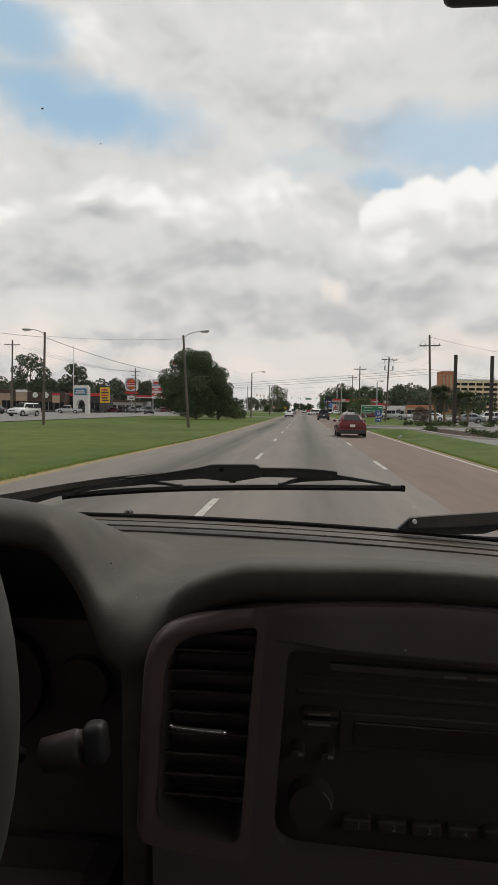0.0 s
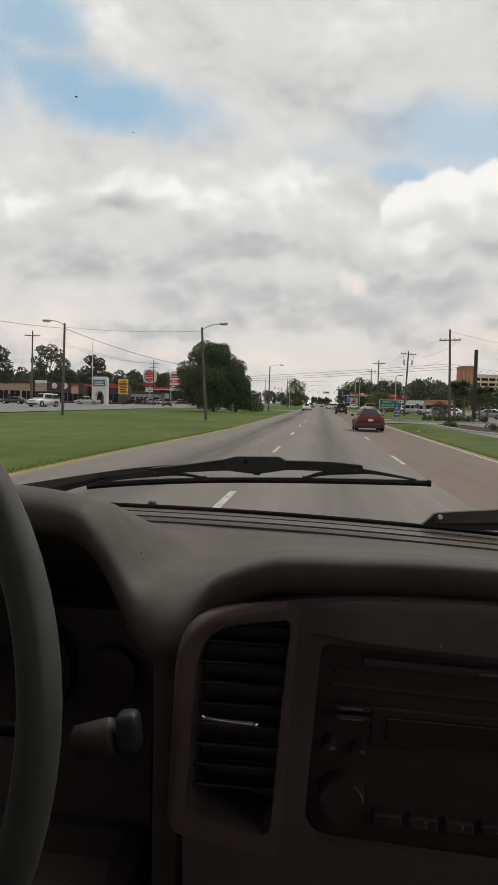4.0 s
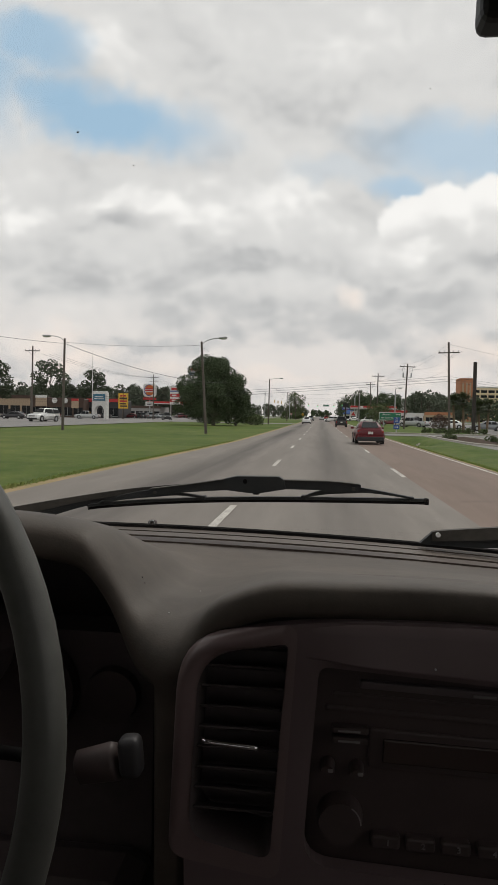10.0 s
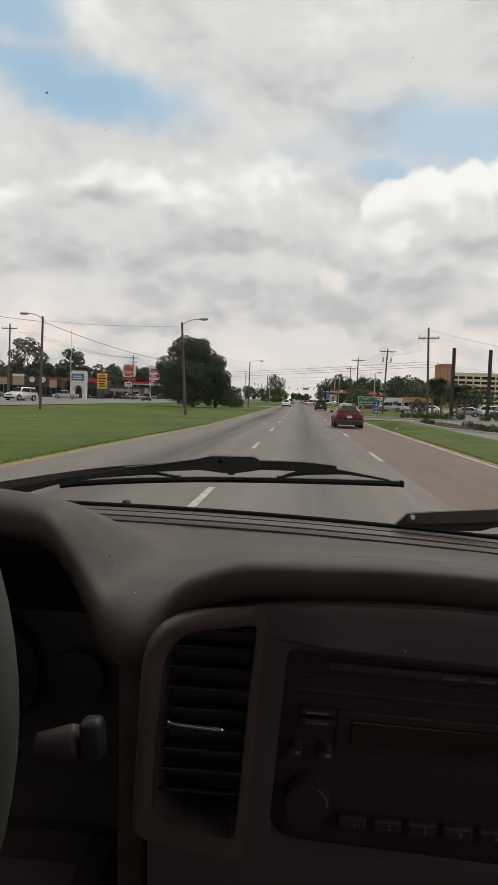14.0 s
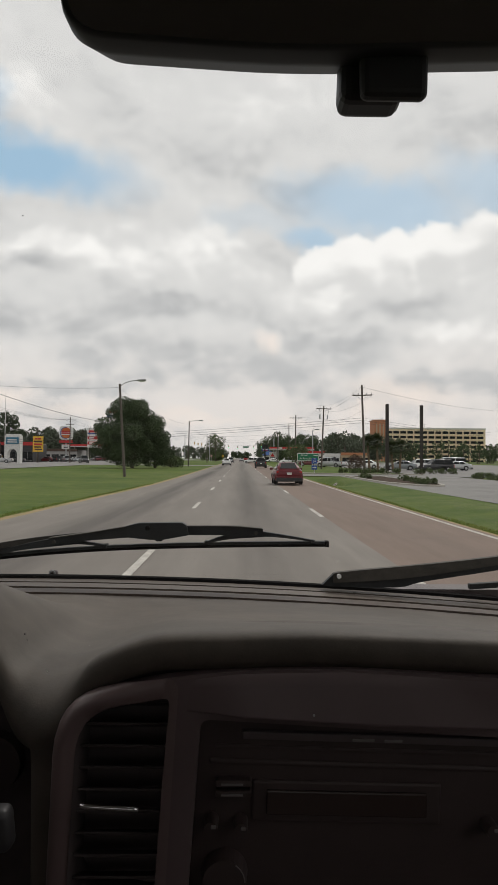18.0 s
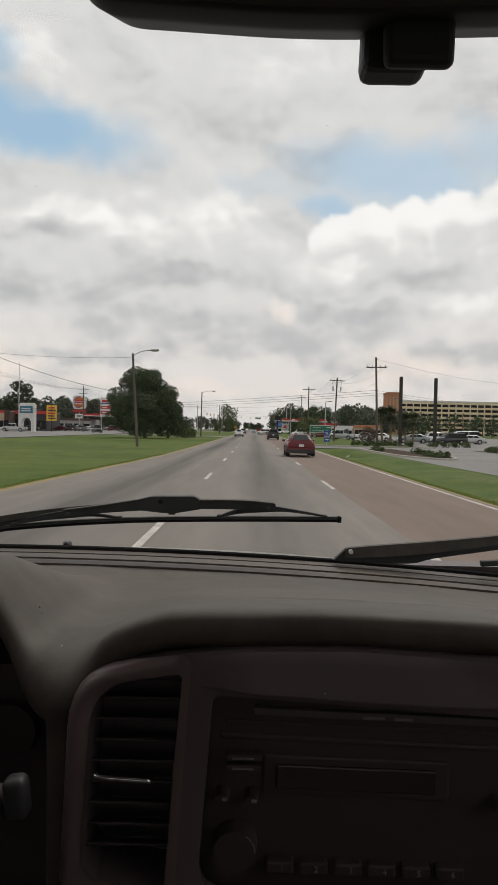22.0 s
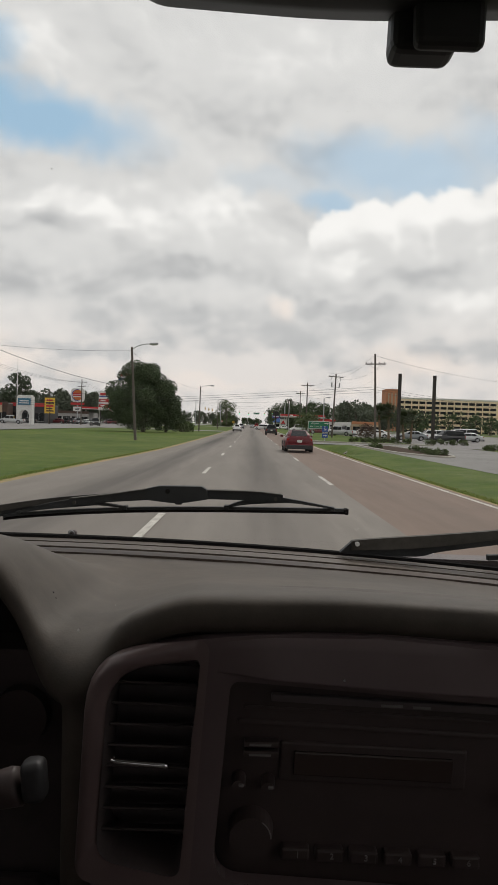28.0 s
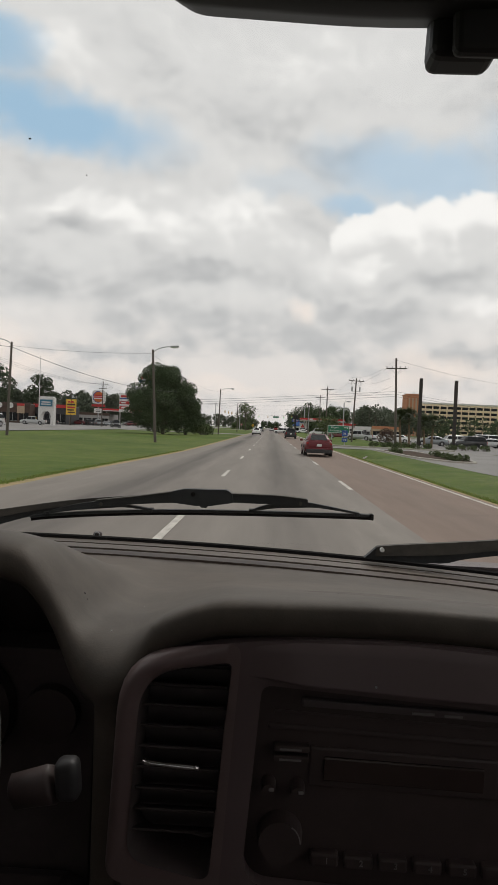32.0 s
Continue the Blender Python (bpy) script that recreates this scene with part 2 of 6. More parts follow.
M_PAD = mat("dash_pad_vinyl", (0.114, 0.094, 0.076), 0.60, vary=0.46, scale=26, bump=0.35, bscale=420, spec=0.35)
M_STRIP = mat("defroster_plastic", (0.112, 0.088, 0.070), 0.55, vary=0.2, scale=14, bump=0.1, bscale=700)
M_STRIP2 = mat("dark_brown_defroster_plastic", (0.080, 0.058, 0.046), 0.55, vary=0.25, scale=14, bump=0.1, bscale=700)
M_SEAL = mat("black_rubber", (0.014, 0.013, 0.013), 0.9, vary=0.3, scale=30, spec=0.1)
M_PANEL = mat("dark_brown_plastic", (0.132, 0.098, 0.098), 0.42, vary=0.2, scale=12, bump=0.15, bscale=900, spec=0.35)
M_BEZEL = mat("mauve_grey_bezel_plastic", (0.158, 0.112, 0.108), 0.32, vary=0.2, scale=16, bump=0.05, bscale=800)
M_DARK = mat("black_plastic", (0.118, 0.094, 0.092), 0.5, vary=0.3, scale=30, bump=0.05, bscale=600)
M_RADIO = mat("radio_black_plastic", (0.066, 0.046, 0.043), 0.55, vary=0.3, scale=30, bump=0.05, bscale=600)
M_SLAT = mat("vent_black_plastic", (0.108, 0.088, 0.086), 0.8, vary=0.3, scale=30, spec=0.15)
# paler than the slats, standing in for veiling glare in the unlit duct
M_DUCT = mat("lightened_duct_plastic", (0.18, 0.150, 0.150), 0.9, vary=0.3, scale=30, spec=0.1)
# the radio's print, also the painted glints on its knob and round buttons
M_PRINT_GLINT = mat("faded_print_and_glint", (0.22, 0.20, 0.195), 0.5, vary=0.2)
M_CHROME = mat("bright_chrome", (0.75, 0.73, 0.72), 0.18, 1.0, vary=0.1, scale=50)
M_SILVER = mat("worn_grey_plastic", (0.038, 0.036, 0.037), 0.5, vary=0.3, scale=40)
M_RIM = mat("worn_leather_wheel", (0.078, 0.078, 0.068), 0.48, vary=0.5, scale=35, bump=0.3, bscale=1200)
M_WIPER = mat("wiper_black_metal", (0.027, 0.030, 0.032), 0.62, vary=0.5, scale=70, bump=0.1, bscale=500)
M_ARM = mat("pale_wiper_arm", (0.098, 0.088, 0.074), 0.75, vary=0.6, scale=40, bump=0.1, bscale=500)
M_MIRROR = mat("mirror_glass", (0.35, 0.35, 0.36), 0.03, 1.0, vary=0.02)
M_LINER = mat("grey_headliner", (0.17, 0.16, 0.15), 0.9, vary=0.15, scale=30)
M_LCD = mat("amber_tinted_display", (0.050, 0.034, 0.030), 0.25, vary=0.2)
M_SPECK = mat("dry_insect_speck", (0.05, 0.045, 0.04), 0.7)
M_WHITE = mat("white_dot_paint", (0.8, 0.8, 0.78), 0.4, vary=0.05)
M_CHIP = mat("chipped_glass", (0.95, 0.95, 0.95), 0.35, vary=0.02)
M_CHIP.node_tree.nodes["Principled BSDF"].inputs["Transmission Weight"].default_value = 1.0
M_GLASS = clear_glass("windshield_glass", 0.035)
M_PANE = mat("dark_window_glass", (0.014, 0.016, 0.018), 0.12, vary=0.3, scale=0.7, spec=0.16)
M_ROAD = mat("worn_grey_asphalt", (0.240, 0.217, 0.194), 0.85, col2=(0.172, 0.153, 0.136), scale=3.0, bump=0.3, bscale=45, spec=0.25, stretch=(1.0, 0.10, 1.0))
M_ROAD2 = mat("brown_red_asphalt", (0.226, 0.170, 0.140), 0.85, col2=(0.170, 0.126, 0.103), scale=3.0, bump=0.3, bscale=45, spec=0.25, stretch=(1.0, 0.12, 1.0))


def streaked(m, lanes, dark, half):
    """Oil streaks along the middle of the lanes."""
    nt = m.node_tree
    b = nt.nodes["Principled BSDF"]
    old_col = b.inputs["Base Color"].links[0].from_socket
    co = nt.nodes.new("ShaderNodeTexCoord").outputs["Object"]
    sx = nt.nodes.new("ShaderNodeSeparateXYZ")
    nt.links.new(co, sx.inputs[0])
    mp = nt.nodes.new("ShaderNodeMapping")
    mp.inputs["Scale"].default_value = (0.8, 0.02, 1)
    nt.links.new(co, mp.inputs[0])
    nz = nt.nodes.new("ShaderNodeTexNoise")
    nz.inputs["Scale"].default_value, nz.inputs["Detail"].default_value = 1.6, 6
    nt.links.new(mp.outputs[0], nz.inputs["Vector"])
    total = None
    for c, share in lanes:
        d = nt.nodes.new("ShaderNodeMath")
        d.operation = "SUBTRACT"
        nt.links.new(sx.outputs[0], d.inputs[0])
        d.inputs[1].default_value = c
        a = nt.nodes.new("ShaderNodeMath")
        a.operation = "ABSOLUTE"
        nt.links.new(d.outputs[0], a.inputs[0])
        w = nt.nodes.new("ShaderNodeMapRange")
        w.interpolation_type = "SMOOTHSTEP"
        for i, v in ((1, 0.0), (2, half), (3, share), (4, 0.0)):
            w.inputs[i].default_value = v
        nt.links.new(a.outputs[0], w.inputs[0])
        if total is None:
            total = w.outputs[0]
        else:
            s_ = nt.nodes.new("ShaderNodeMath")
            s_.operation = "MAXIMUM"
            nt.links.new(total, s_.inputs[0]), nt.links.new(w.outputs[0], s_.inputs[1])
            total = s_.outputs[0]
    k = nt.nodes.new("ShaderNodeMapRange")
    for i, v in ((1, 0.30), (2, 0.62), (3, 0.25), (4, 1.0)):
        k.inputs[i].default_value = v
    nt.links.new(nz.outputs["Fac"], k.inputs[0])
    f = nt.nodes.new("ShaderNodeMath")
    f.operation = "MULTIPLY"
    nt.links.new(total, f.inputs[0]), nt.links.new(k.outputs[0], f.inputs[1])
    mx = nt.nodes.new("ShaderNodeMix")
    mx.data_type = "RGBA"
    nt.links.new(f.outputs[0], mx.inputs[0]), nt.links.new(old_col, mx.inputs[6])
    mx.inputs[7].default_value = (*dark, 1)
    nt.links.new(mx.outputs[2], b.inputs["Base Color"])
    return m


streaked(M_ROAD, ((0.42, 0.7), (-3.3, 1.0)), (0.082, 0.073, 0.067), 1.05)
streaked(M_ROAD2, ((3.65, 0.35),), (0.13, 0.105, 0.09), 0.9)
M_LOT = mat("pale_lot_asphalt", (0.27, 0.26, 0.25), 0.9, vary=0.3, scale=1.5, spec=0.2)
M_KERB = mat("kerb_concrete", (0.42, 0.39, 0.34), 0.85, vary=0.35, scale=4, bump=0.3, bscale=40)
M_DIRT = mat("sandy_verge", (0.36, 0.245, 0.125), 0.95, col2=(0.20, 0.18, 0.065), scale=5, bump=0.5, bscale=25)
M_LINE = mat("worn_white_road_paint", (0.66, 0.63, 0.57), 0.75, col2=(0.27, 0.245, 0.22), scale=34, stretch=(1, 0.6, 1))
M_MULCH = mat("bark_mulch", (0.085, 0.060, 0.045), 0.95, vary=0.5, scale=14, bump=0.6, bscale=30, spec=0.1)
M_GRASS = mat("mown_grass", (0.048, 0.094, 0.016), 0.9, col2=(0.132, 0.160, 0.042), scale=0.7, bump=1.0, bscale=18, spec=0.1)
M_TURF = leafy("turf", (0.040, 0.078, 0.008), (0.150, 0.160, 0.036))
M_BLADE = leafy("grass_blades", (0.150, 0.225, 0.042), (0.230, 0.230, 0.075))
M_LEAF = leafy("oak_leaves", (0.060, 0.090, 0.044), (0.078, 0.104, 0.052))
M_LEAF2 = leafy("pine_needles", (0.054, 0.076, 0.042), (0.070, 0.088, 0.052))
M_LEAF3 = leafy("shrub_leaves", (0.095, 0.132, 0.050), (0.075, 0.092, 0.045))
M_MYRTLE = leafy("crepe_myrtle_leaves", (0.110, 0.052, 0.046), (0.085, 0.080, 0.045))
# distance haze is put into this paler leaf colour of the far woods
M_FAR = leafy("haze_paled_far_leaves", (0.082, 0.102, 0.070), (0.104, 0.120, 0.086))
M_PALM = leafy("palm_fronds", (0.055, 0.082, 0.030), (0.085, 0.095, 0.045))
M_PALMT = mat("palm_trunk", (0.24, 0.17, 0.115), 0.9, vary=0.45, scale=9, bump=0.7, bscale=14)
M_BARK = mat("grey_bark", (0.13, 0.105, 0.085), 0.9, vary=0.4, scale=6, bump=0.6, bscale=30)
M_POLE = mat("weathered_pole_wood", (0.13, 0.11, 0.095), 0.9, vary=0.4, scale=5, bump=0.3, bscale=40, stretch=(1, 1, 0.1))
M_POLED = mat("dark_creosote_wood", (0.045, 0.038, 0.034), 0.85, vary=0.4, scale=5, stretch=(1, 1, 0.1))
M_STEEL = mat("galvanised_steel", (0.42, 0.43, 0.43), 0.45, 0.7, vary=0.2, scale=6)
M_WIRE = mat("black_cable", (0.02, 0.02, 0.021), 0.6)
M_TYRE = mat("tyre_rubber", (0.018, 0.018, 0.018), 0.85, vary=0.2)
M_WHEEL = mat("alloy_wheel", (0.42, 0.42, 0.43), 0.35, 0.8, vary=0.15)
M_LAMPR = mat("red_lamp_lens", (0.32, 0.010, 0.010), 0.2, vary=0.2)
M_LAMPW = mat("clear_lamp_lens", (0.75, 0.75, 0.73), 0.15, vary=0.1)
M_PLATE = mat("pale_number_plate", (0.62, 0.62, 0.60), 0.5, vary=0.1)
M_TRIM = mat("dark_bumper_plastic", (0.022, 0.022, 0.024), 0.6, vary=0.2)


def paint(name, col):
    return mat(name, col, 0.28, 0.25, vary=0.08, scale=3, coat=0.6)


P_RED = mat("dark_red_car_paint", (0.112, 0.006, 0.012), 0.38, 0.0, vary=0.08, scale=3, coat=0.18, spec=0.3)
P_WHITE = paint("white_car_paint", (0.72, 0.72, 0.71))
P_BLACK = paint("black_car_paint", (0.016, 0.017, 0.020))
P_GREY = paint("grey_car_paint", (0.20, 0.22, 0.23))
P_SILVER = paint("silver_car_paint", (0.42, 0.43, 0.43))
P_GREEN = paint("dark_green_car_paint", (0.015, 0.055, 0.05))
P_MAROON = paint("maroon_car_paint", (0.13, 0.018, 0.022))


def plain(name, col, rough=0.55):
    return mat(name, col, rough, vary=0.15, scale=2.0)


S_WHITE, S_RED, S_YELLOW = plain("white_sign_face", (0.72, 0.71, 0.69)), plain("red_sign_face", (0.50, 0.03, 0.03)), plain("yellow_sign_face", (0.62, 0.36, 0.03))
S_GREEN, S_BLUE, S_BLACK = plain("green_sign_face", (0.012, 0.17, 0.085)), plain("blue_sign_face", (0.02, 0.07, 0.30)), plain("black_sign_face", (0.025, 0.025, 0.028))
S_BRIGHT = plain("bright_yellow_sign_face", (0.74, 0.47, 0.05))
S_ORANGE, S_TEAL = plain("orange_sign_face", (0.55, 0.14, 0.03)), plain("blue_green_sign_face", (0.03, 0.16, 0.26))
B_CREAM, B_BRICK, B_TAN = plain("cream_stucco", (0.86, 0.70, 0.50), 0.85), mat("orange_brick", (0.52, 0.225, 0.125), 0.9, vary=0.25, scale=1.2), plain("tan_stucco", (0.45, 0.34, 0.24), 0.85)
B_WHITE, B_RED, B_GREY = plain("white_wall_paint", (0.66, 0.65, 0.63), 0.8), plain("red_wall_paint", (0.42, 0.05, 0.04), 0.7), plain("grey_wall_paint", (0.34, 0.33, 0.32), 0.8)
B_BROWN, B_ROOF, B_BLUEROOF = plain("brown_brick_wall", (0.085, 0.055, 0.043), 0.9), plain("grey_roof", (0.22, 0.21, 0.20), 0.85), plain("blue_metal_roof", (0.03, 0.11, 0.34), 0.45)
SIG_Y, SIG_LENS, SIG_GO = plain("signal_yellow_paint", (0.55, 0.33, 0.03), 0.5), mat("unlit_signal_lens", (0.03, 0.022, 0.018), 0.25), mat("lit_green_lens", (0.02, 0.85, 0.45), 0.3, vary=0.05, emit=1.4)


# ---- mesh helpers ----
def gz(y):
    """The height of the land: level by the truck, a slow rise ahead."""
    y = min(max(y, 0.0), 900.0)
    return 0.0120 * y * y / (y + 40)


def empty(name, m=None, **tags):
    ob = new(name)
    ob.empty_display_size = 0.2
    if m is not None:
        ob.matrix_basis = m
    return tagged(ob, **tags)


def link_mesh(name, bm, material, parent=None, label="", smooth=False):
    me = bpy.data.meshes.new(name)
    bmesh.ops.recalc_face_normals(bm, faces=bm.faces)
    if smooth:
        for f in bm.faces:
            f.smooth = True
    bm.to_mesh(me)
    bm.free()
    me.materials.append(material)
    ob = new(name, me)
    if parent is not None:
        ob.parent = parent
    if label:
        ob["label"] = label
    return ob


def part(name, bm, material, parent, label="", smooth=False):
    return link_mesh(name, bm, material, parent, label, smooth)


def again(ob, parent, m):
    """A further object on the same mesh, under parent at m."""
    o = new(ob.name.split(".")[0], ob.data)
    o.parent = parent
    o.matrix_basis = m
    return o


def box(sx, sy, sz, x=0, y=0, z=0, bevel=0.0, seg=2, bm=None, rot=None, taper=None):
    """A bevelled box centred on x, y with its foot at z."""
    bm = bm or bmesh.new()
    r = bmesh.ops.create_cube(bm, size=1)
    vs = r["verts"]
    for v in vs:
        k = taper if taper and v.co.z > 0 else 1
        v.co = Vector((v.co.x * sx * k, v.co.y * sy * k, (v.co.z + 0.5) * sz))
    if bevel:
        es = list({e for v in vs for e in v.link_edges})
        r = bmesh.ops.bevel(bm, geom=es, offset=bevel, segments=seg, profile=0.5, affect="EDGES")
        vs = list({v for f in r["faces"] for v in f.verts} | {v for v in vs if v.is_valid})
    m = Matrix.Translation((x, y, z)) @ (rot if rot is not None else Matrix())
    bmesh.ops.transform(bm, matrix=m, verts=vs)
    return bm


def rod(p, q, r1, r2=None, seg=10, bm=None, caps=True):
    """A round bar from p to q."""
    bm = bm or bmesh.new()
    p, q = Vector(p), Vector(q)
    r2 = r1 if r2 is None else r2
    w = q - p
    res = bmesh.ops.create_cone(bm, cap_ends=caps, segments=seg, radius1=r1, radius2=r2, depth=w.length)
    bmesh.ops.transform(bm, matrix=Matrix.Translation((p + q) / 2) @ w.to_track_quat("Z", "Y").to_matrix().to_4x4(), verts=res["verts"])
    return bm


def smoothed(pts, n):
    """A smooth line through a few points."""
    pts = [Vector(p) for p in pts]
    out = []
    for i in range(len(pts) - 1):
        a, b, c, d = pts[max(i - 1, 0)], pts[i], pts[i + 1], pts[min(i + 2, len(pts) - 1)]
        for k in range(n):
            t = k / n
            out.append(0.5 * (2 * b + (c - a) * t + (2 * a - 5 * b + 4 * c - d) * t * t + (3 * b - a - 3 * c + d) * t ** 3))
    return out + [pts[-1]]


def tube(pts, radii, seg=8, bm=None, squash=1.0):
    """A bar that follows a line; radii: one or one for each point. squash flattens it across."""
    bm = bm or bmesh.new()
    pts = [Vector(p) for p in pts]
    if not isinstance(radii, (list, tuple)):
        radii = [radii] * len(pts)
    rings = []
    for i, p in enumerate(pts):
        w = (pts[min(i + 1, len(pts) - 1)] - pts[max(i - 1, 0)]).normalized()
        side = w.cross(Vector((0, 0, 1)))
        side = side.normalized() if side.length > 1e-4 else Vector((1, 0, 0))
        top = side.cross(w)
        rings.append([bm.verts.new(p + radii[i] * (side * math.cos(a) * squash + top * math.sin(a))) for a in (2 * math.pi * k / seg for k in range(seg))])
    for a, b in zip(rings, rings[1:]):
        for k in range(seg):
            bm.faces.new((a[k], a[(k + 1) % seg], b[(k + 1) % seg], b[k]))
    bm.faces.new(rings[0]), bm.faces.new(rings[-1][::-1])
    return bm


def grid_mesh(rows, bm=None):
    bm = bm or bmesh.new()
    vs = [[bm.verts.new(p) for p in r] for r in rows]
    for a, b in zip(vs, vs[1:]):
        for i in range(len(a) - 1):
            bm.faces.new((a[i], a[i + 1], b[i + 1], b[i]))
    return bm


def plate(outline, holes, depth, y0, bevel=0.0):
    """An upright plate in x and z at y0, with holes, and thickness away from the eye."""
    bm = bmesh.new()
    edges = []
    for loop in [outline, *holes]:
        vs = [bm.verts.new((x, y0, z)) for x, z in loop]
        edges += [bm.edges.new((vs[i], vs[(i + 1) % len(vs)])) for i in range(len(vs))]
    bmesh.ops.triangle_fill(bm, edges=edges, use_beauty=True)
    r = bmesh.ops.extrude_face_region(bm, geom=bm.faces[:])
    bmesh.ops.translate(bm, vec=(0, depth, 0), verts=[g for g in r["geom"] if isinstance(g, bmesh.types.BMVert)])
    return bm


def rounded(pts, r, n=5):
    """A polygon in x and z with its corners rounded; r: one radius or one a corner."""
    out, k = [], len(pts)
    rs = r if isinstance(r, (list, tuple)) else [r] * k
    for i, p in enumerate(pts):
        p, a, b = Vector(p), Vector(pts[i - 1]), Vector(pts[(i + 1) % k])
        s = p + (a - p).normalized() * min(rs[i], (a - p).length * 0.49)
        e = p + (b - p).normalized() * min(rs[i], (b - p).length * 0.49)
        out += [tuple((1 - t) ** 2 * s + 2 * t * (1 - t) * p + t * t * e) for t in (j / n for j in range(n + 1))]
    return out


def from_arrays(name, verts, faces, material, parent=None, label="", smooth=False):
    me = bpy.data.meshes.new(name)
    me.from_pydata([tuple(v) for v in verts], [], [tuple(f) for f in faces])
    me.materials.append(material)
    if smooth:
        me.polygons.foreach_set("use_smooth", [True] * len(me.polygons))
    me.update()
    ob = new(name, me)
    if parent is not None:
        ob.parent = parent
    if label:
        ob["label"] = label
    return ob


def step(x, lo, hi):
    t = min(max((x - lo) / (hi - lo), 0.0), 1.0)
    return t * t * (3 - 2 * t)


# ---- road and land ----
ROAD_R = 5.25


def left_edge(y):
    return -5.0 - 0.75 * step(y, 42, 14)


ys = [-420, -300, -200, -140, -100, -60, -30, -10, 0, 5, 10, 15, 20, 30, 40, 50, 65, 80, 100, 125, 150, 180, 220, 270, 330, 400, 500, 620, 760, 900, 1300, 2600]


def sheet(name, x0, x1, y0, y1, lift, material, nx=2, **tags):
    yy = [y0] + [y for y in ys if y0 < y < y1] + [y1]
    f0 = x0 if callable(x0) else (lambda y: x0)
    f1 = x1 if callable(x1) else (lambda y: x1)
    ob = link_mesh(name, grid_mesh([[(f0(y) + (f1(y) - f0(y)) * i / (nx - 1), y, gz(y) + lift) for i in range(nx)] for y in yy]), material)
    return tagged(ob, kind="structure", **tags)


def land():
    """One sheet to the horizon, open where the bank and its ditch lie."""
    yy = sorted([-1200, 2600, -5, 60.5] + ys[:-1])
    bm = grid_mesh([[(x, y, gz(y) - 0.05) for x in (-1500, -600, -200, -60, 5.45, 9.30, 60, 200, 600, 1500)] for y in yy])
    mid = [(f, f.calc_center_median()) for f in bm.faces]
    bmesh.ops.delete(bm, geom=[f for f, c in mid if 5.45 < c.x < 9.30 and -5 < c.y < 60.5], context="FACES")
    return link_mesh("ground", bm, M_GRASS)


tagged(land(), kind="structure", label="grassy land on both sides of the highway", category="ground")
sheet("road", left_edge, 2.28, -420, 1300, 0.0, M_ROAD, label="worn grey asphalt highway with straight lanes", category="road")
sheet("road_lane", 2.28, ROAD_R, -420, 1300, 0.0, M_ROAD2, label="brown-red asphalt outer lane of the highway", category="road")
sheet("fog_line", 5.0, 5.11, -420, 700, 0.006, M_LINE, label="solid worn white edge line", category="road marking")
sheet("verge", lambda y: left_edge(y) - 0.36, left_edge, -420, 700, -0.012, M_DIRT, label="bare sandy strip along the median", category="verge")
sheet("verge", ROAD_R, ROAD_R + 0.14, -420, 700, -0.012, M_DIRT, label="thin sandy strip beside the outer lane", category="verge")
sheet("road_opposite", -46, -30.5, -420, 1300, 0.02, M_LOT, label="pale asphalt carriageway for oncoming traffic", category="road")
sheet("parking_lot", -110, -46.05, -100, 420, 0.01, M_LOT, label="wide pale asphalt car park before the shops", category="car park")
sheet("parking_lot", 19, 75, 60, 200, 0.01, M_LOT, label="pale asphalt car park before the hotel", category="car park")
sheet("parking_lot", 15, 60, 225, 290, 0.01, M_LOT, label="forecourt of the petrol station", category="car park")
sheet("side_street", -30.4, lambda y: left_edge(y) - 0.37, 128, 139, 0.015, M_LOT, label="asphalt crossing through the grassy median", category="road")
sheet("side_street", 5.5, 19, 60, 66, 0.02, M_LOT, label="asphalt drive into the car park", category="driveway")
sheet("side_street", 9.36, 20.5, 8, 59.95, 0.012, M_LOT, 2, label="pale asphalt service drive behind the grass strip", category="driveway")
sheet("side_street", -30.4, lambda y: left_edge(y) - 0.37, 278, 300, 0.015, M_ROAD, label="wide asphalt cross street", category="road")
sheet("side_street", 5.5, 200, 291, 308, 0.015, M_ROAD, label="wide asphalt cross street", category="road")

# lane dashes, 3 m long every 12.2 m
dash = None
marks = empty("lane_marking", label="row of worn white lane dashes on the asphalt", category="road marking", kind="structure")
for x in (-1.42, 2.22):
    for k in range(-3, 24):
        y = 8.2 + 12.2 * k - (0.6 if x < 0 else 3.3)
        bm = grid_mesh([[(x - 0.06 + 0.12 * i, y + s, gz(y + s) + 0.008) for i in (0, 1)] for s in (0, 0.75, 1.5, 2.25, 3.0)])
        part("dash", bm, M_LINE, marks)


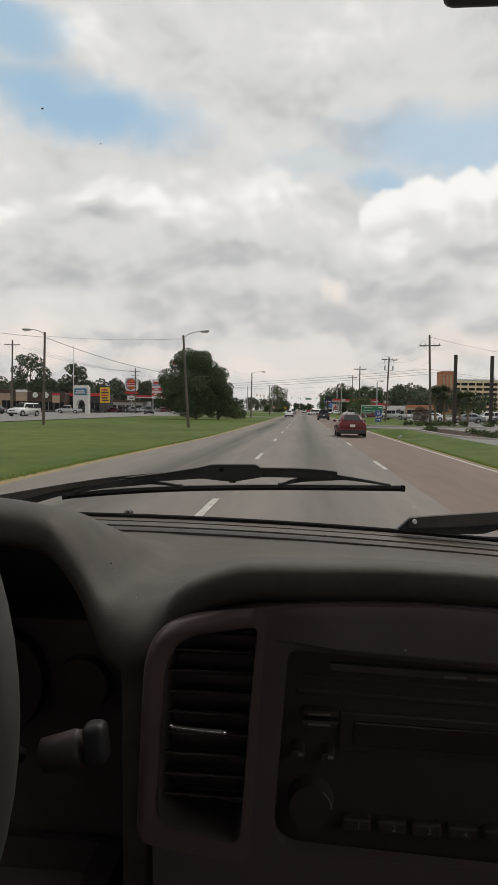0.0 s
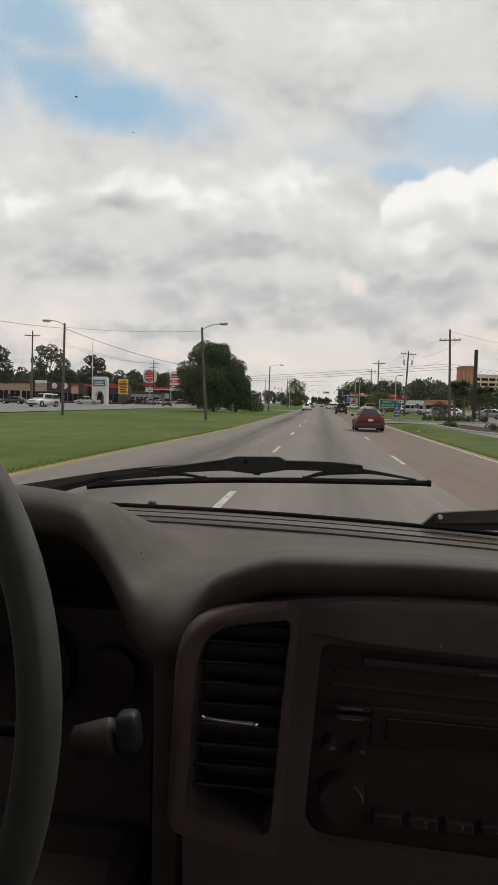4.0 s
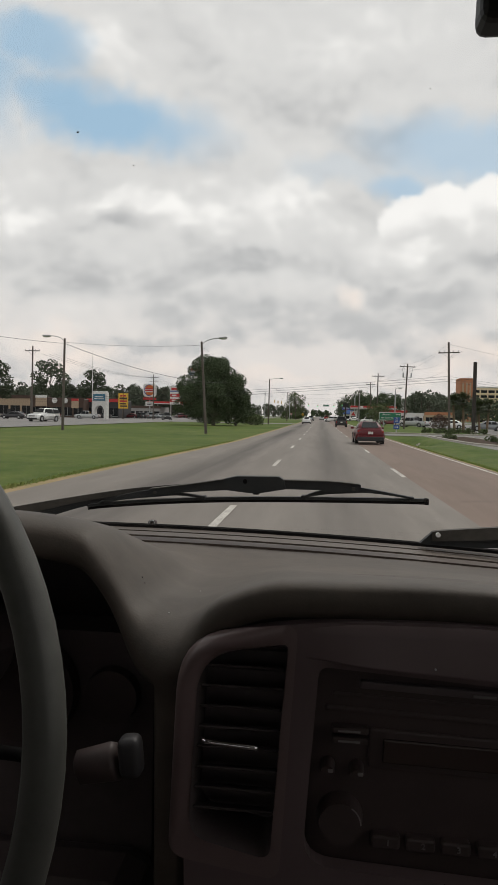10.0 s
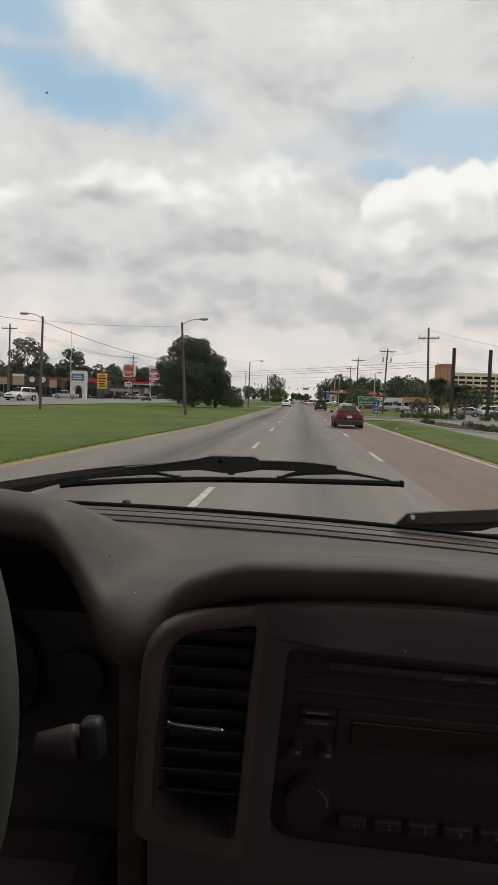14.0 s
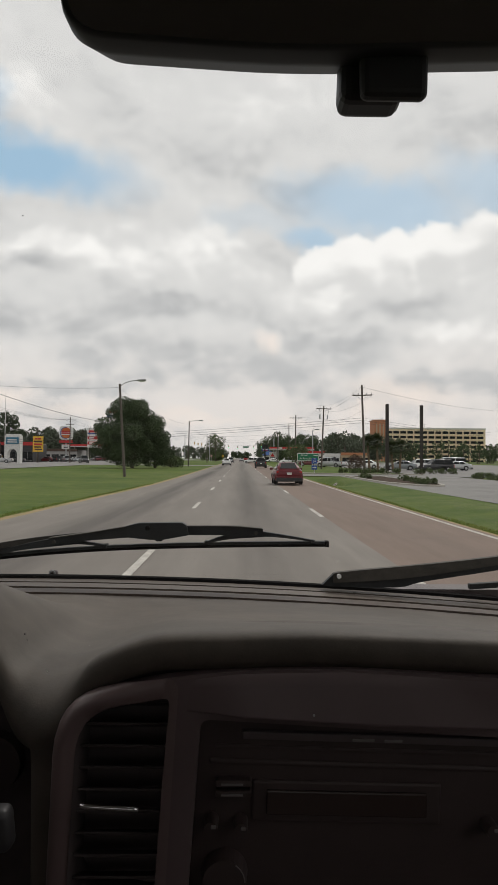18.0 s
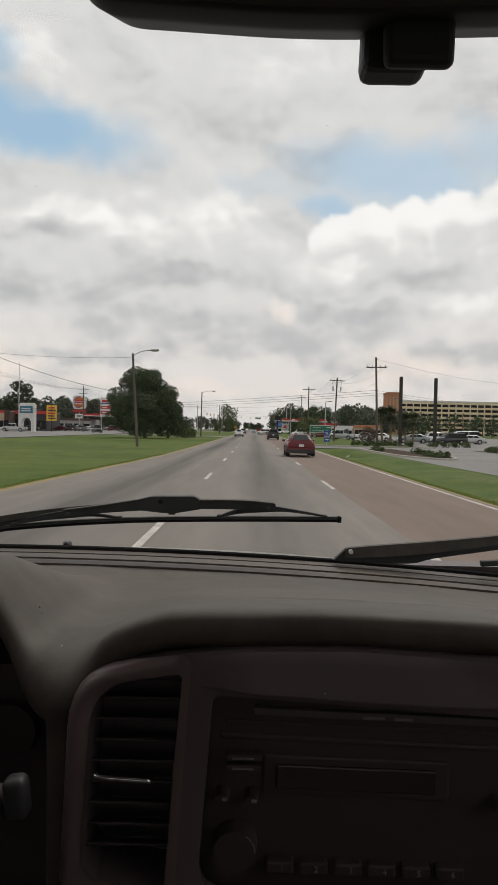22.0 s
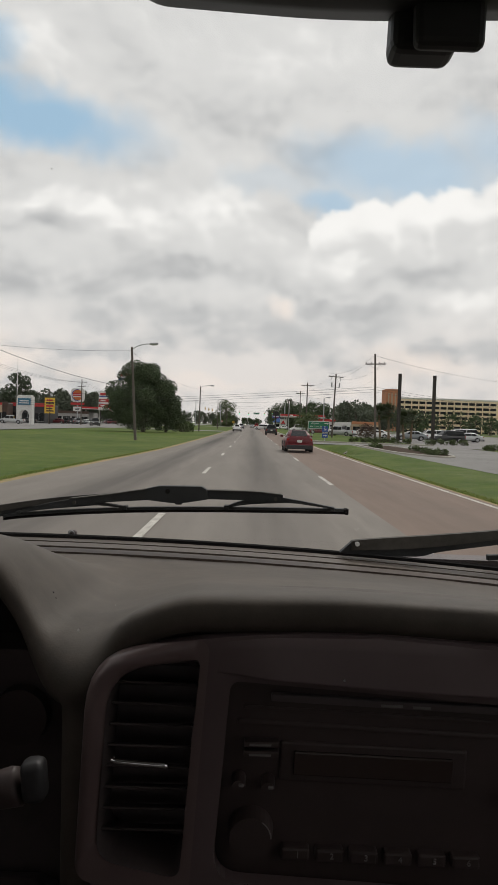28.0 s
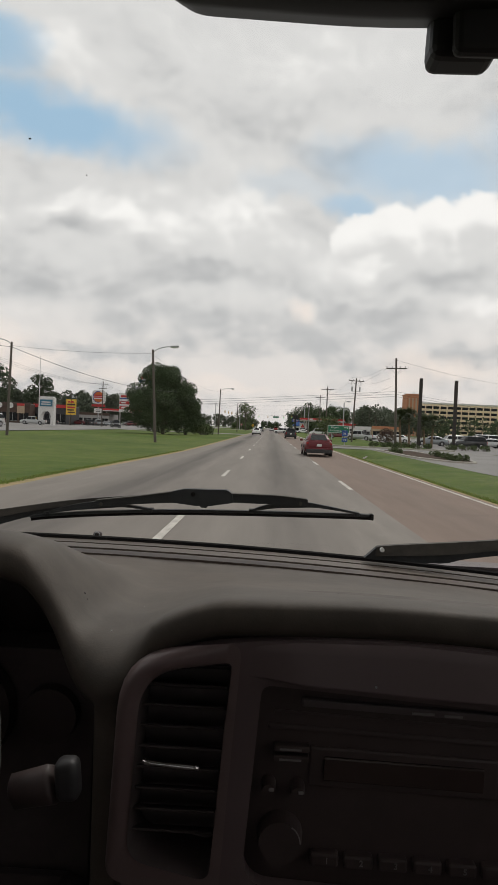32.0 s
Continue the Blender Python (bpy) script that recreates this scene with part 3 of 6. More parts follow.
M_TAR = mat("dark_crack_tar", (0.090, 0.082, 0.075), 0.7, vary=0.4, scale=9)
for k_, (x0, y0, x1, y1, w_) in enumerate(((-0.9, 7.2, 0.6, 8.0, 0.012), (-4.6, 15.5, -1.6, 17.2, 0.022), (0.4, 19.0, 2.2, 19.6, 0.020), (2.5, 12.2, 4.9, 12.9, 0.018), (-4.9, 29.0, 2.2, 30.4, 0.035), (2.4, 24.5, 5.0, 24.0, 0.03), (-4.8, 46, 4.9, 48, 0.05), (-4.8, 66, 4.9, 65, 0.06))):
    n_ = 26
    line = [(x0 + (x1 - x0) * i / n_ + 0.10 * noise.noise((i * 0.7, k_, 0)) * min(1, abs(y1 - y0) / 3 + 0.2), y0 + (y1 - y0) * i / n_ + 0.22 * noise.noise((i * 0.5, k_, 7))) for i in range(n_ + 1)]
    across = abs(x1 - x0) > abs(y1 - y0)
    rows = [[(x - (0 if across else w_ * q), y - (w_ * q if across else 0), gz(y) + 0.004) for q in (-0.5 - 0.5 * noise.noise((i, k_, 3)), 0.5 + 0.5 * noise.noise((i, k_, 4)))] for i, (x, y) in enumerate(line)]
    tagged(link_mesh("road_crack", grid_mesh(rows), M_TAR), label="ragged dark crack across the worn asphalt", category="crack", kind="structure")


def kerb(name, pts, w=0.3, h=0.15):
    rows = []
    for i, p in enumerate(pts):
        p = Vector(p)
        d = (Vector(pts[min(i + 1, len(pts) - 1)]) - Vector(pts[max(i - 1, 0)])).normalized()
        n = Vector((-d.y, d.x, 0))
        z = Vector((0, 0, gz(p.y)))
        rows.append([p + z + n * a + Vector((0, 0, b)) for a, b in ((-w / 2, -0.05), (-w / 2, h - 0.03), (-w / 2 + 0.03, h), (w / 2, h), (w / 2, -0.05))])
    return tagged(link_mesh(name, grid_mesh(rows), M_KERB), label="weathered concrete kerb at the drive", category="kerb", kind="structure")


kerb("kerb", smoothed([(5.6, 150, 0), (5.6, 82, 0), (6.0, 74, 0), (7.2, 69, 0), (11, 66.8, 0), (19, 66.5, 0)], 6))

# the mulched bed between the service drive and the car park
BED = smoothed([(9.75, 59, 0), (9.75, 45, 0), (10.3, 41, 0), (11.1, 38.6, 0), (11.9, 38.2, 0), (12.5, 39.4, 0), (12.8, 43, 0), (12.9, 59, 0)], 6)
kerb("kerb", BED, 0.22, 0.12)
bm = bmesh.new()
bm.faces.new([bm.verts.new((p[0], p[1], gz(p[1]) + 0.07)) for p in BED])
bmesh.ops.triangulate(bm, faces=bm.faces)
tagged(link_mesh("planting_bed", bm, M_MULCH), label="dark mulched bed within a low kerb", category="planting bed", kind="structure")

# the mown bank beside the outer lane
def bank_z(x, y):
    s = step(x, 5.6, 7.4) * (1 - 0.7 * step(x, 8.4, 9.35)) * step(y, 60.5, 55)
    mound = (0.13 + 0.11 * noise.noise((x * 0.45, y * 0.16, 2)) + 0.05 * noise.noise((x * 1.5, y * 0.6, 5))) * (0.5 + 0.5 * step(y, 8, 36))
    ditch = 0.55 * math.exp(-((x - 6.75) / 0.72) ** 2) * step(y, 37, 46) * step(y, 58, 53)
    return gz(y) - 0.04 + s * mound - ditch


bank = link_mesh("bank", grid_mesh([[(x, y, bank_z(x, y)) for x in np.linspace(5.42, 9.34, 24)] for y in np.linspace(-5.1, 60.6, 90)]), M_GRASS, smooth=True)
tagged(bank, label="uneven mown grass strip with a ditch beside the road", category="bank", kind="structure")
for k_ in range(9):
    bm = bmesh.new()
    bmesh.ops.create_icosphere(bm, subdivisions=2, radius=0.12 + 0.05 * noise.random())
    for v in bm.verts:
        v.co = Vector((v.co.x, v.co.y, v.co.z * 0.7)) * (0.85 + 0.5 * noise.noise(v.co * 9 + Vector((k_, 0, 0))))
    ob = link_mesh("stone", bm, M_KERB)
    ob.location = (6.3 + 0.12 * k_, 47.6 + 0.35 * (k_ % 3), bank_z(6.3 + 0.12 * k_, 47.6 + 0.35 * (k_ % 3)) + 0.02)
    tagged(ob, label="pale broken stone at the mouth of a culvert", category="stone", group="stones at the culvert")

# grass blades along both verges
rng = np.random.default_rng(5)


def blades(name, spans, n, label):
    vs, fs = [], []
    for (x0, x1, y0, y1), share in spans:
        k = int(n * share)
        u = rng.random((k, 6))
        y = y0 + (y1 - y0) * u[:, 1] ** 1.7
        for i in range(k):
            yy = y[i]
            edge = left_edge(yy) - 0.26 if x1 < 0 else x0
            x = edge - 0.5 * u[i, 0] ** 1.6 if x1 < 0 else x0 + (x1 - x0) * u[i, 0] ** 1.6
            a, h, w = u[i, 2] * 6.28, 0.04 + 0.04 * u[i, 3] ** 2, 0.012 + 0.02 * u[i, 4]
            b = len(vs)
            z = gz(yy) - 0.05
            lean = 0.5 * h
            vs += [(x - w * math.cos(a), yy - w * math.sin(a), z), (x + w * math.cos(a), yy + w * math.sin(a), z), (x + lean * math.sin(a * 3), yy + lean * math.cos(a * 2), z + h)]
            fs.append((b, b + 1, b + 2))
    return tagged(from_arrays(name, vs, fs, M_BLADE), label=label, category="grass", kind="stuff")


blades("grass", [((-5.95, -5, 9, 40), 1.0)], 5000, "ragged tufts of grass along the median's edge")
blades("grass", [((5.45, 5.75, 12, 45), 1.0)], 3000, "ragged tufts of grass beside the outer lane")


def turf(name, n, place, y0, y1, label):
    """Short uneven blades all over a lawn, laid nearly flat to shade like the ground."""
    vs, fs = [], []
    u = rng.random((n, 6))
    for i in range(n):
        y = y0 + (y1 - y0) * u[i, 1] ** 1.4
        x, z = place(u[i, 0], y)
        tuft = 0.75 + 0.5 * noise.noise((x * 0.6, y * 0.25, 3.0)) + 0.35 * noise.noise((x * 2.1, y * 0.9, 8.0))
        a, h, w = (u[i, 2] - 0.5) * 2.6, (0.012 + 0.022 * u[i, 3] ** 2) * max(tuft, 0.2), 0.012 + 0.02 * u[i, 4]
        b = len(vs)
        vs += [(x - w * math.cos(a), y - w * math.sin(a), z), (x + w * math.cos(a), y + w * math.sin(a), z), (x - 3.5 * h * math.sin(a), y + 3.5 * h * math.cos(a), z + h)]
        fs.append((b, b + 1, b + 2))
    return tagged(from_arrays(name, vs, fs, M_TURF), label=label, category="grass", kind="stuff")


def on_bank(s, y):
    x = 5.6 + 3.7 * s
    return x, bank_z(x, y) - 0.004


turf("grass", 60000, lambda s, y: (left_edge(y) - 0.5 - 19 * s, gz(y) - 0.05), 10, 72, "short uneven green grass over the wide median")
turf("grass", 26000, on_bank, 10, 56, "short uneven green grass over the strip by the road")

# ---- the cab: walls that close it ----
cab = empty("truck_cab", label="dark interior shell of a pickup truck cab", category="vehicle cab", kind="structure")
part("floor", box(1.5, 2.3, 0.06, 0.05, 0.0, 0.42), M_DARK, cab)
part("firewall", box(1.5, 0.05, 0.77, 0.05, 1.175, 0.45), M_DARK, cab)
part("roof", box(1.5, 1.75, 0.05, 0.05, -0.40, 1.97, 0.02), M_LINER, cab)
for s in (-1, 1):
    part("door", box(0.06, 2.4, 0.80, 0.05 + s * 0.76, -0.05, 0.45, 0.02), M_DARK, cab)
    part("pillar", tube([(0.05 + s * 0.74, 1.12, 1.17), (0.05 + s * 0.70, 0.44, 1.98)], 0.035, 8), M_LINER, cab)
    part("pillar", box(0.06, 0.80, 0.72, 0.05 + s * 0.74, -0.80, 1.25), M_LINER, cab)
# unseen rear wall; its opening is sized for the light on the dash
part("rear_wall", box(1.5, 0.05, 1.06, 0.05, -1.22, 0.45), M_LINER, cab)
part("rear_header", box(1.5, 0.05, 0.22, 0.05, -1.22, 1.76), M_LINER, cab)
for s in (-1, 1):
    part("rear_pillar", box(0.18, 0.05, 0.25, 0.05 + s * 0.66, -1.22, 1.51), M_LINER, cab)
part("chassis", box(1.2, 4.6, 0.14, 0.05, -0.6, 0.30, 0.02), M_TRIM, cab)
for sx in (-0.66, 0.76):
    for sy in (1.45, -2.2):
        hub_ = part("tyre", rod((sx - 0.12, sy, 0.37), (sx + 0.12, sy, 0.37), 0.37, 0.37, 28), M_TYRE, cab)
        part("rim", rod((sx - 0.125, sy, 0.37), (sx + 0.125, sy, 0.37), 0.22, 0.22, 20), M_WHEEL, hub_)
shield = tagged(link_mesh("windshield", grid_mesh([[(0.05 + u * (0.72 - 0.03 * v), 1.155 - 0.72 * v - 0.10 * u * u * (1 - 0.4 * v), 1.225 + 0.74 * v) for u in np.linspace(-1, 1, 13)] for v in np.linspace(0, 1, 7)]), M_GLASS, smooth=True), label="clear raked windshield with a few insect specks", category="windshield", kind="structure")
shield.visible_shadow = False

# ---- dashboard ----
HOOD_X = (-0.70, -0.60, -0.45, -0.34, -0.26, -0.188, -0.131, -0.085)
HOOD_Z = (0.0, 0.020, 0.047, 0.047, 0.037, 0.019, -0.002, 0.0)


def hood(x):
    """The rise of the hood over the dials."""
    return sum(float(np.interp(x + d, HOOD_X, HOOD_Z)) for d in (-0.03, -0.015, 0, 0.015, 0.03)) / 5


def lip_z(x):
    return (1.3145 - 0.17 * (x - 0.06) ** 2 if x > -0.1 else 1.3102 + 0.008 * step(x, -0.13, -0.21)) - 0.036 * step(x, -0.030, -0.152) * step(x, -0.215, -0.148)


def glass_z(x):
    return 1.2275 - 0.036 * x - 0.05 * x * x


def saddle(x):
    """Where the pad rolls down in a wide curve, between the dials and the vent."""
    return step(x, -0.084, -0.116) * (1 - 0.45 * step(x, -0.155, -0.215))


def pad_z(x, y):
    v = min(max((1.03 - y) / 0.53, 0.0), 1.0)
    z = glass_z(x) + (lip_z(x) - glass_z(x)) * (0.25 * v + 0.75 * v ** 1.5)
    return z + hood(x) * step(y, 0.86, 0.50) - 0.007 * saddle(x) * step(y, 0.580, 0.500) ** 1.5 + 0.0015 * noise.noise((x * 9, y * 9, 0))


dashboard = empty("dashboard", pose(0, 0, 0), label="dusty grey-brown moulded dashboard of a pickup truck", category="dashboard")


ARCH_X = (-0.55, -0.41, -0.288, -0.216, -0.173, -0.149, -0.136, -0.132)
ARCH_Z = (1.336, 1.348, 1.341, 1.328, 1.314, 1.297, 1.268, 1.21)


def front_low(x):
    """How far down the moulded front reaches below the top pad."""
    if x > -0.108:
        return None
    if x > -0.132:
        return 0.90
    return float(np.interp(x, ARCH_X, ARCH_Z))


xs = [*np.linspace(-0.70, -0.30, 36), *np.linspace(-0.292, -0.090, 70), *np.linspace(-0.082, 0.80, 80)]


def recede(x):
    """How far the edge over the dials lies behind the brow's edge."""
    return 0.052 * step(x, -0.118, -0.190) * (1 - 0.75 * step(x, -0.225, -0.330))


def pad_point(x, y):
    return x, 1.03 - (1.03 - y) * (0.52 - recede(x)) / 0.52, pad_z(x, y)


rows = [[pad_point(x, y) for x in xs] for y in np.linspace(1.03, 0.510, 44)]
LIP = ((0.492, -0.0034), (0.478, -0.0056), (0.469, -0.0062), (0.4630, -0.0050), (0.4595, -0.0016), (0.4580, 0.0040), (0.4580, 0.0110), (0.4630, 0.0185))
WIDE = (0.0020, 0.0050, 0.0090, 0.0145, 0.0205, 0.0270, 0.0340, 0.0410)
for (yy, drop), wide in zip(LIP, WIDE):
    rows.append([(x, yy + 0.004 * step(x, -0.07, -0.13) + recede(x), pad_z(x, 0.510) - drop * (1 - saddle(x)) - wide * saddle(x)) for x in xs])
for f in np.linspace(0.06, 1.0, 14):
    row = []
    for k, x in enumerate(xs):
        top = rows[43 + len(LIP)][k][2]
        lo = front_low(x)
        if lo is None:
            row.append((x, 0.466 + 0.05 * f, top - 0.003 * f))
        else:
            row.append((x, 0.467 + recede(x) + 0.006 * f, min(top, top + (lo - top) * f)))
    rows.append(row)
rows.append([(x, y + 0.10, z + (0.006 if front_low(x) else 0)) for x, y, z in rows[-1]])
part("pad", grid_mesh(rows), M_PAD, dashboard, "dusty grey-brown vinyl top pad", smooth=True)
# ridged strip below the glass
for y0, y1, lift, m in ((1.135, 1.105, 0.004, M_STRIP), (1.105, 1.101, -0.001, M_STRIP2), (1.101, 1.066, 0.003, M_STRIP), (1.066, 1.057, -0.004, M_DARK), (1.056, 1.040, 0.002, M_STRIP), (1.040, 1.014, 0.004, M_STRIP2)):
    rr = [[(x, y, glass_z(x) + lift + d) for x in np.linspace(-0.7, 0.8, 40)] for y, d in ((y0, -0.01), (y0, 0), (y1, 0), (y1, -0.01))]
    part("defroster_strip", grid_mesh(rr), m, dashboard)
part("glass_seal", tube([(x, 1.14, glass_z(x) + 0.004) for x in np.linspace(-0.7, 0.8, 40)], 0.0066, 8), M_SEAL, dashboard, "black rubber seal")
part("dial_housing", box(0.50, 0.05, 0.30, -0.42, 0.64, 0.92), M_SLAT, dashboard, "unlit instrument panel in deep shade")
part("lower_panel", box(0.55, 0.10, 0.42, -0.43, 0.56, 0.60, 0.03), M_DARK, dashboard)
for cx, r in ((-0.30, 0.055), (-0.45, 0.055), (-0.21, 0.028)):
    bm = rod((cx, 0.612, 1.16), (cx, 0.60, 1.16), r, r * 0.95, 28)
    part("dial", bm, M_RADIO, dashboard)

# centre panel with the vent's and the radio's openings
VENT = rounded([(-0.1010, 1.1265), (-0.0950, 1.2630), (-0.0290, 1.2745), (-0.0340, 1.213), (-0.0400, 1.1140)], [0.016, 0.030, 0.006, 0.001, 0.010], 7)
RADIO = rounded([(-0.0165, 1.1120), (-0.0070, 1.2590), (0.2560, 1.2440), (0.2620, 1.1000)], [0.022, 0.008, 0.008, 0.01], 6)
outer = rounded([(-0.1000, 0.92), (-0.1080, 1.2700), (-0.05, 1.2860), (0.02, 1.2935), (0.10, 1.2950), (0.22, 1.2880), (0.40, 1.266), (0.60, 1.22), (0.60, 0.92)], [0.01, 0.035, 0.03, 0.03, 0.03, 0.03, 0.03, 0.02, 0.02], 6)
part("centre_panel", plate(outer, [[p for p in rounded([(-0.1080, 1.118), (-0.1010, 1.2690), (-0.0265, 1.2790), (-0.0310, 1.213), (-0.0370, 1.107)], [0.012, 0.032, 0.006, 0.001, 0.010], 7)], RADIO], 0.012, 0.4560), M_PANEL, dashboard, "dark brown centre panel")

def band_y(x, v):
    return min(0.4472 + 0.0060 * v + 0.50 * max(0.0, x - 0.09) ** 2, 0.4556)


rows = []
for v in (-0.12, 0.0, 0.06, 0.25, 0.5, 0.75, 0.94, 1.0):
    row = []
    for x in np.linspace(-0.020, 0.25, 40):
        lo, hi = 1.2645 - 0.055 * (x + 0.007), float(np.interp(x, (-0.05, 0.02, 0.10, 0.22, 0.40), (1.2835, 1.2912, 1.2930, 1.2858, 1.264)))
        k = step(x, -0.020, 0.030)
        y = band_y(x, min(max(v, 0), 1))
        row.append((x, (0.4562 if v in (-0.12, 1.0) else y * k + 0.4562 * (1 - k)), lo + (hi - lo) * max(v, 0) - (0.001 if v < 0 else 0)))
    rows.append(row)
part("upper_band", grid_mesh(rows), M_PANEL, dashboard, "brown moulded band above the radio", smooth=True)

vent = empty("air_vent", pose(0, 0, 0), label="upright dashboard air vent with a chrome tab", category="air vent")
ring = rounded([(-0.1165, 1.110), (-0.1105, 1.2780), (-0.0225, 1.2890), (-0.0270, 1.213), (-0.0330, 1.098)], [0.014, 0.042, 0.012, 0.001, 0.012], 7)
bm = bmesh.new()
loops = []
for k, y in ((0.0, 0.4580), (0.05, 0.4520), (0.18, 0.4475), (0.40, 0.4455), (0.65, 0.4465), (0.88, 0.4505), (1.0, 0.4550)):
    loops.append([bm.verts.new((a[0] * (1 - k) + b[0] * k, y + (0.4553 - y) * max(step(a[0], -0.078, -0.040), step(a[1], 1.170, 1.105)), a[1] * (1 - k) + b[1] * k)) for a, b in zip(ring, VENT)])
for a, b in zip(loops, loops[1:]):
    for i in range(len(a)):
        bm.faces.new((a[i], a[(i + 1) % len(a)], b[(i + 1) % len(a)], b[i]))
part("bezel", bm, M_BEZEL, vent, "mauve-grey moulded surround", smooth=True)
bm = bmesh.new()
loops = [[bm.verts.new((x, y, z)) for x, z in VENT] for y in (0.4540, 0.457, 0.51)]
for a, b in zip(loops, loops[1:]):
    for i in range(len(a)):
        bm.faces.new((a[i], a[(i + 1) % len(a)], b[(i + 1) % len(a)], b[i]))
part("sleeve", bm, M_SLAT, vent)
part("duct", box(0.10, 0.02, 0.165, -0.068, 0.512, 1.09), M_DUCT, vent)
for k in range(9):
    z = 1.134 + 0.0158 * k
    x0 = -0.1015 + 0.0065 * (k / 8)
    x1 = -0.0385 + 0.007 * (k / 8)
    part("slat", box(x1 - x0 - 0.001, 0.026, 0.0018, (x0 + x1) / 2, 0.480, z, 0.0009, 1, rot=Matrix.Rotation(radians(-24), 4, "X")), M_SLAT, vent)
part("tab", tube(smoothed([(-0.0885, 0.4470, 1.2041), (-0.0870, 0.4440, 1.2041), (-0.070, 0.4435, 1.2031), (-0.0525, 0.4440, 1.2019), (-0.0505, 0.4465, 1.1999)], 5), 0.0019, 8), M_CHROME, vent, "bright chrome tab", smooth=True)

radio = empty("car_radio", pose(0, 0, 0), label="dark car radio set in the centre panel", category="car radio")
part("faceplate", plate(rounded([(-0.019, 1.106), (-0.009, 1.2620), (0.2585, 1.2470), (0.2645, 1.096)], 0.008, 4), [], 0.02, 0.472), M_RADIO, radio)
part("trim_bar", box(0.23, 0.010, 0.0030, 0.118, 0.4755, 1.2290, 0.001, rot=Matrix.Rotation(radians(1.6), 4, "Y")), M_RADIO, radio)
part("trim_bar", box(0.24, 0.012, 0.0050, 0.118, 0.4765, 1.2170, 0.002, rot=Matrix.Rotation(radians(1.6), 4, "Y")), M_RADIO, radio)
part("disc_slot", box(0.19, 0.006, 0.0055, 0.118, 0.469, 1.2380, 0.001, rot=Matrix.Rotation(radians(1.6), 4, "Y")), M_DARK, radio)
for x_, w_ in ((0.112, 0.016), (0.134, 0.013)):
    part("slot_print", box(w_, 0.001, 0.0016, x_, 0.4655, 1.2395 - 0.028 * (x_ - 0.118)), M_PRINT_GLINT, radio)
part("display", box(0.118, 0.006, 0.0175, 0.100, 0.4700, 1.1845, 0.001, rot=Matrix.Rotation(radians(1.2), 4, "Y")), M_LCD, radio, "unlit amber display")
part("display_frame", box(0.140, 0.004, 0.030, 0.100, 0.4715, 1.1785, 0.002, rot=Matrix.Rotation(radians(1.2), 4, "Y")), M_RADIO, radio)
knob = part("knob", rod((0.011, 0.472, 1.143), (0.011, 0.4575, 1.143), 0.0170, 0.0155, 28), M_RADIO, radio, "round volume knob")
# pale arc modelled in place of the highlight along the knob's edge
part("knob_glint", tube([(0.011 + 0.0148 * math.cos(a), 0.4573, 1.143 + 0.0148 * math.sin(a)) for a in np.linspace(0.05, 1.0, 8)], 0.0005, 5), M_PRINT_GLINT, knob)
for x, z in ((0.001, 1.1805), (0.0225, 1.1795), (0.205, 1.1780), (0.226, 1.1775)):
    part("button", rod((x, 0.472, z), (x, 0.458, z), 0.0055, 0.0048, 16), M_RADIO, radio)
    # small pale block drawn as the glint on each round button
    part("button_glint", box(0.004, 0.002, 0.0025, x + 0.002, 0.4575, z + 0.0005, 0.0008), M_PRINT_GLINT, radio)
for z in (1.2005, 1.2080):
    part("button", box(0.026, 0.008, 0.0045, 0.017, 0.466, z, 0.001), M_RADIO, radio)
    part("button_print", box(0.016, 0.001, 0.0012, 0.016, 0.4615, z + 0.0016), M_PRINT_GLINT, radio)
for k in range(6):
    x = 0.0445 + 0.0253 * k
    part("preset_button", box(0.021, 0.010, 0.010, x, 0.4695, 1.1228 - 0.0004 * k, 0.002), M_RADIO, radio)
for k in range(3):
    part("side_button", box(0.018, 0.008, 0.006, 0.238, 0.465, 1.168 + 0.017 * k, 0.001), M_RADIO, radio)
    part("side_print", box(0.010, 0.001, 0.0014, 0.238, 0.4603, 1.1705 + 0.017 * k), M_PRINT_GLINT, radio)
part("panel_pin", rod((0.0735, 0.450, 1.2650), (0.0735, 0.4475, 1.2650), 0.0008, None, 8), M_STEEL, radio)

# ---- steering wheel and stalk ----
wheel = empty("steering_wheel", pose(-0.344, 0.275, 1.270, 80, 0, 0), label="worn leather-covered steering wheel", category="steering wheel")
R = 0.2098
bm = bmesh.new()
hoops = [[bm.verts.new(((R + 0.0097 * math.cos(b)) * math.cos(a), (R + 0.0097 * math.cos(b)) * math.sin(a), 0.0115 * math.sin(b))) for b in np.linspace(0, 2 * math.pi, 14, endpoint=False)] for a in np.linspace(0, 2 * math.pi, 80, endpoint=False)]
for i in range(80):
    a, b = hoops[i], hoops[(i + 1) % 80]
    for k in range(14):
        bm.faces.new((a[k], a[(k + 1) % 14], b[(k + 1) % 14], b[k]))
part("rim", bm, M_RIM, wheel, smooth=True)
part("hub", rod((0, 0, -0.03), (0, 0, 0.015), 0.085, 0.070, 28), M_DARK, wheel)
for a in (-42, 222):
    c, s = math.cos(radians(a)), math.sin(radians(a))
    part("spoke", tube([(0.07 * c, 0.07 * s, -0.008), (0.185 * c, 0.185 * s, 0.0)], [0.022, 0.013], 10), M_DARK, wheel)
part("column", rod((0, 0, -0.03), (0, 0, -0.30), 0.04, 0.05, 20), M_DARK, wheel)
stalk = empty("control_stalk", pose(0, 0, 0), label="grey control stalk behind the steering wheel", category="control stalk")
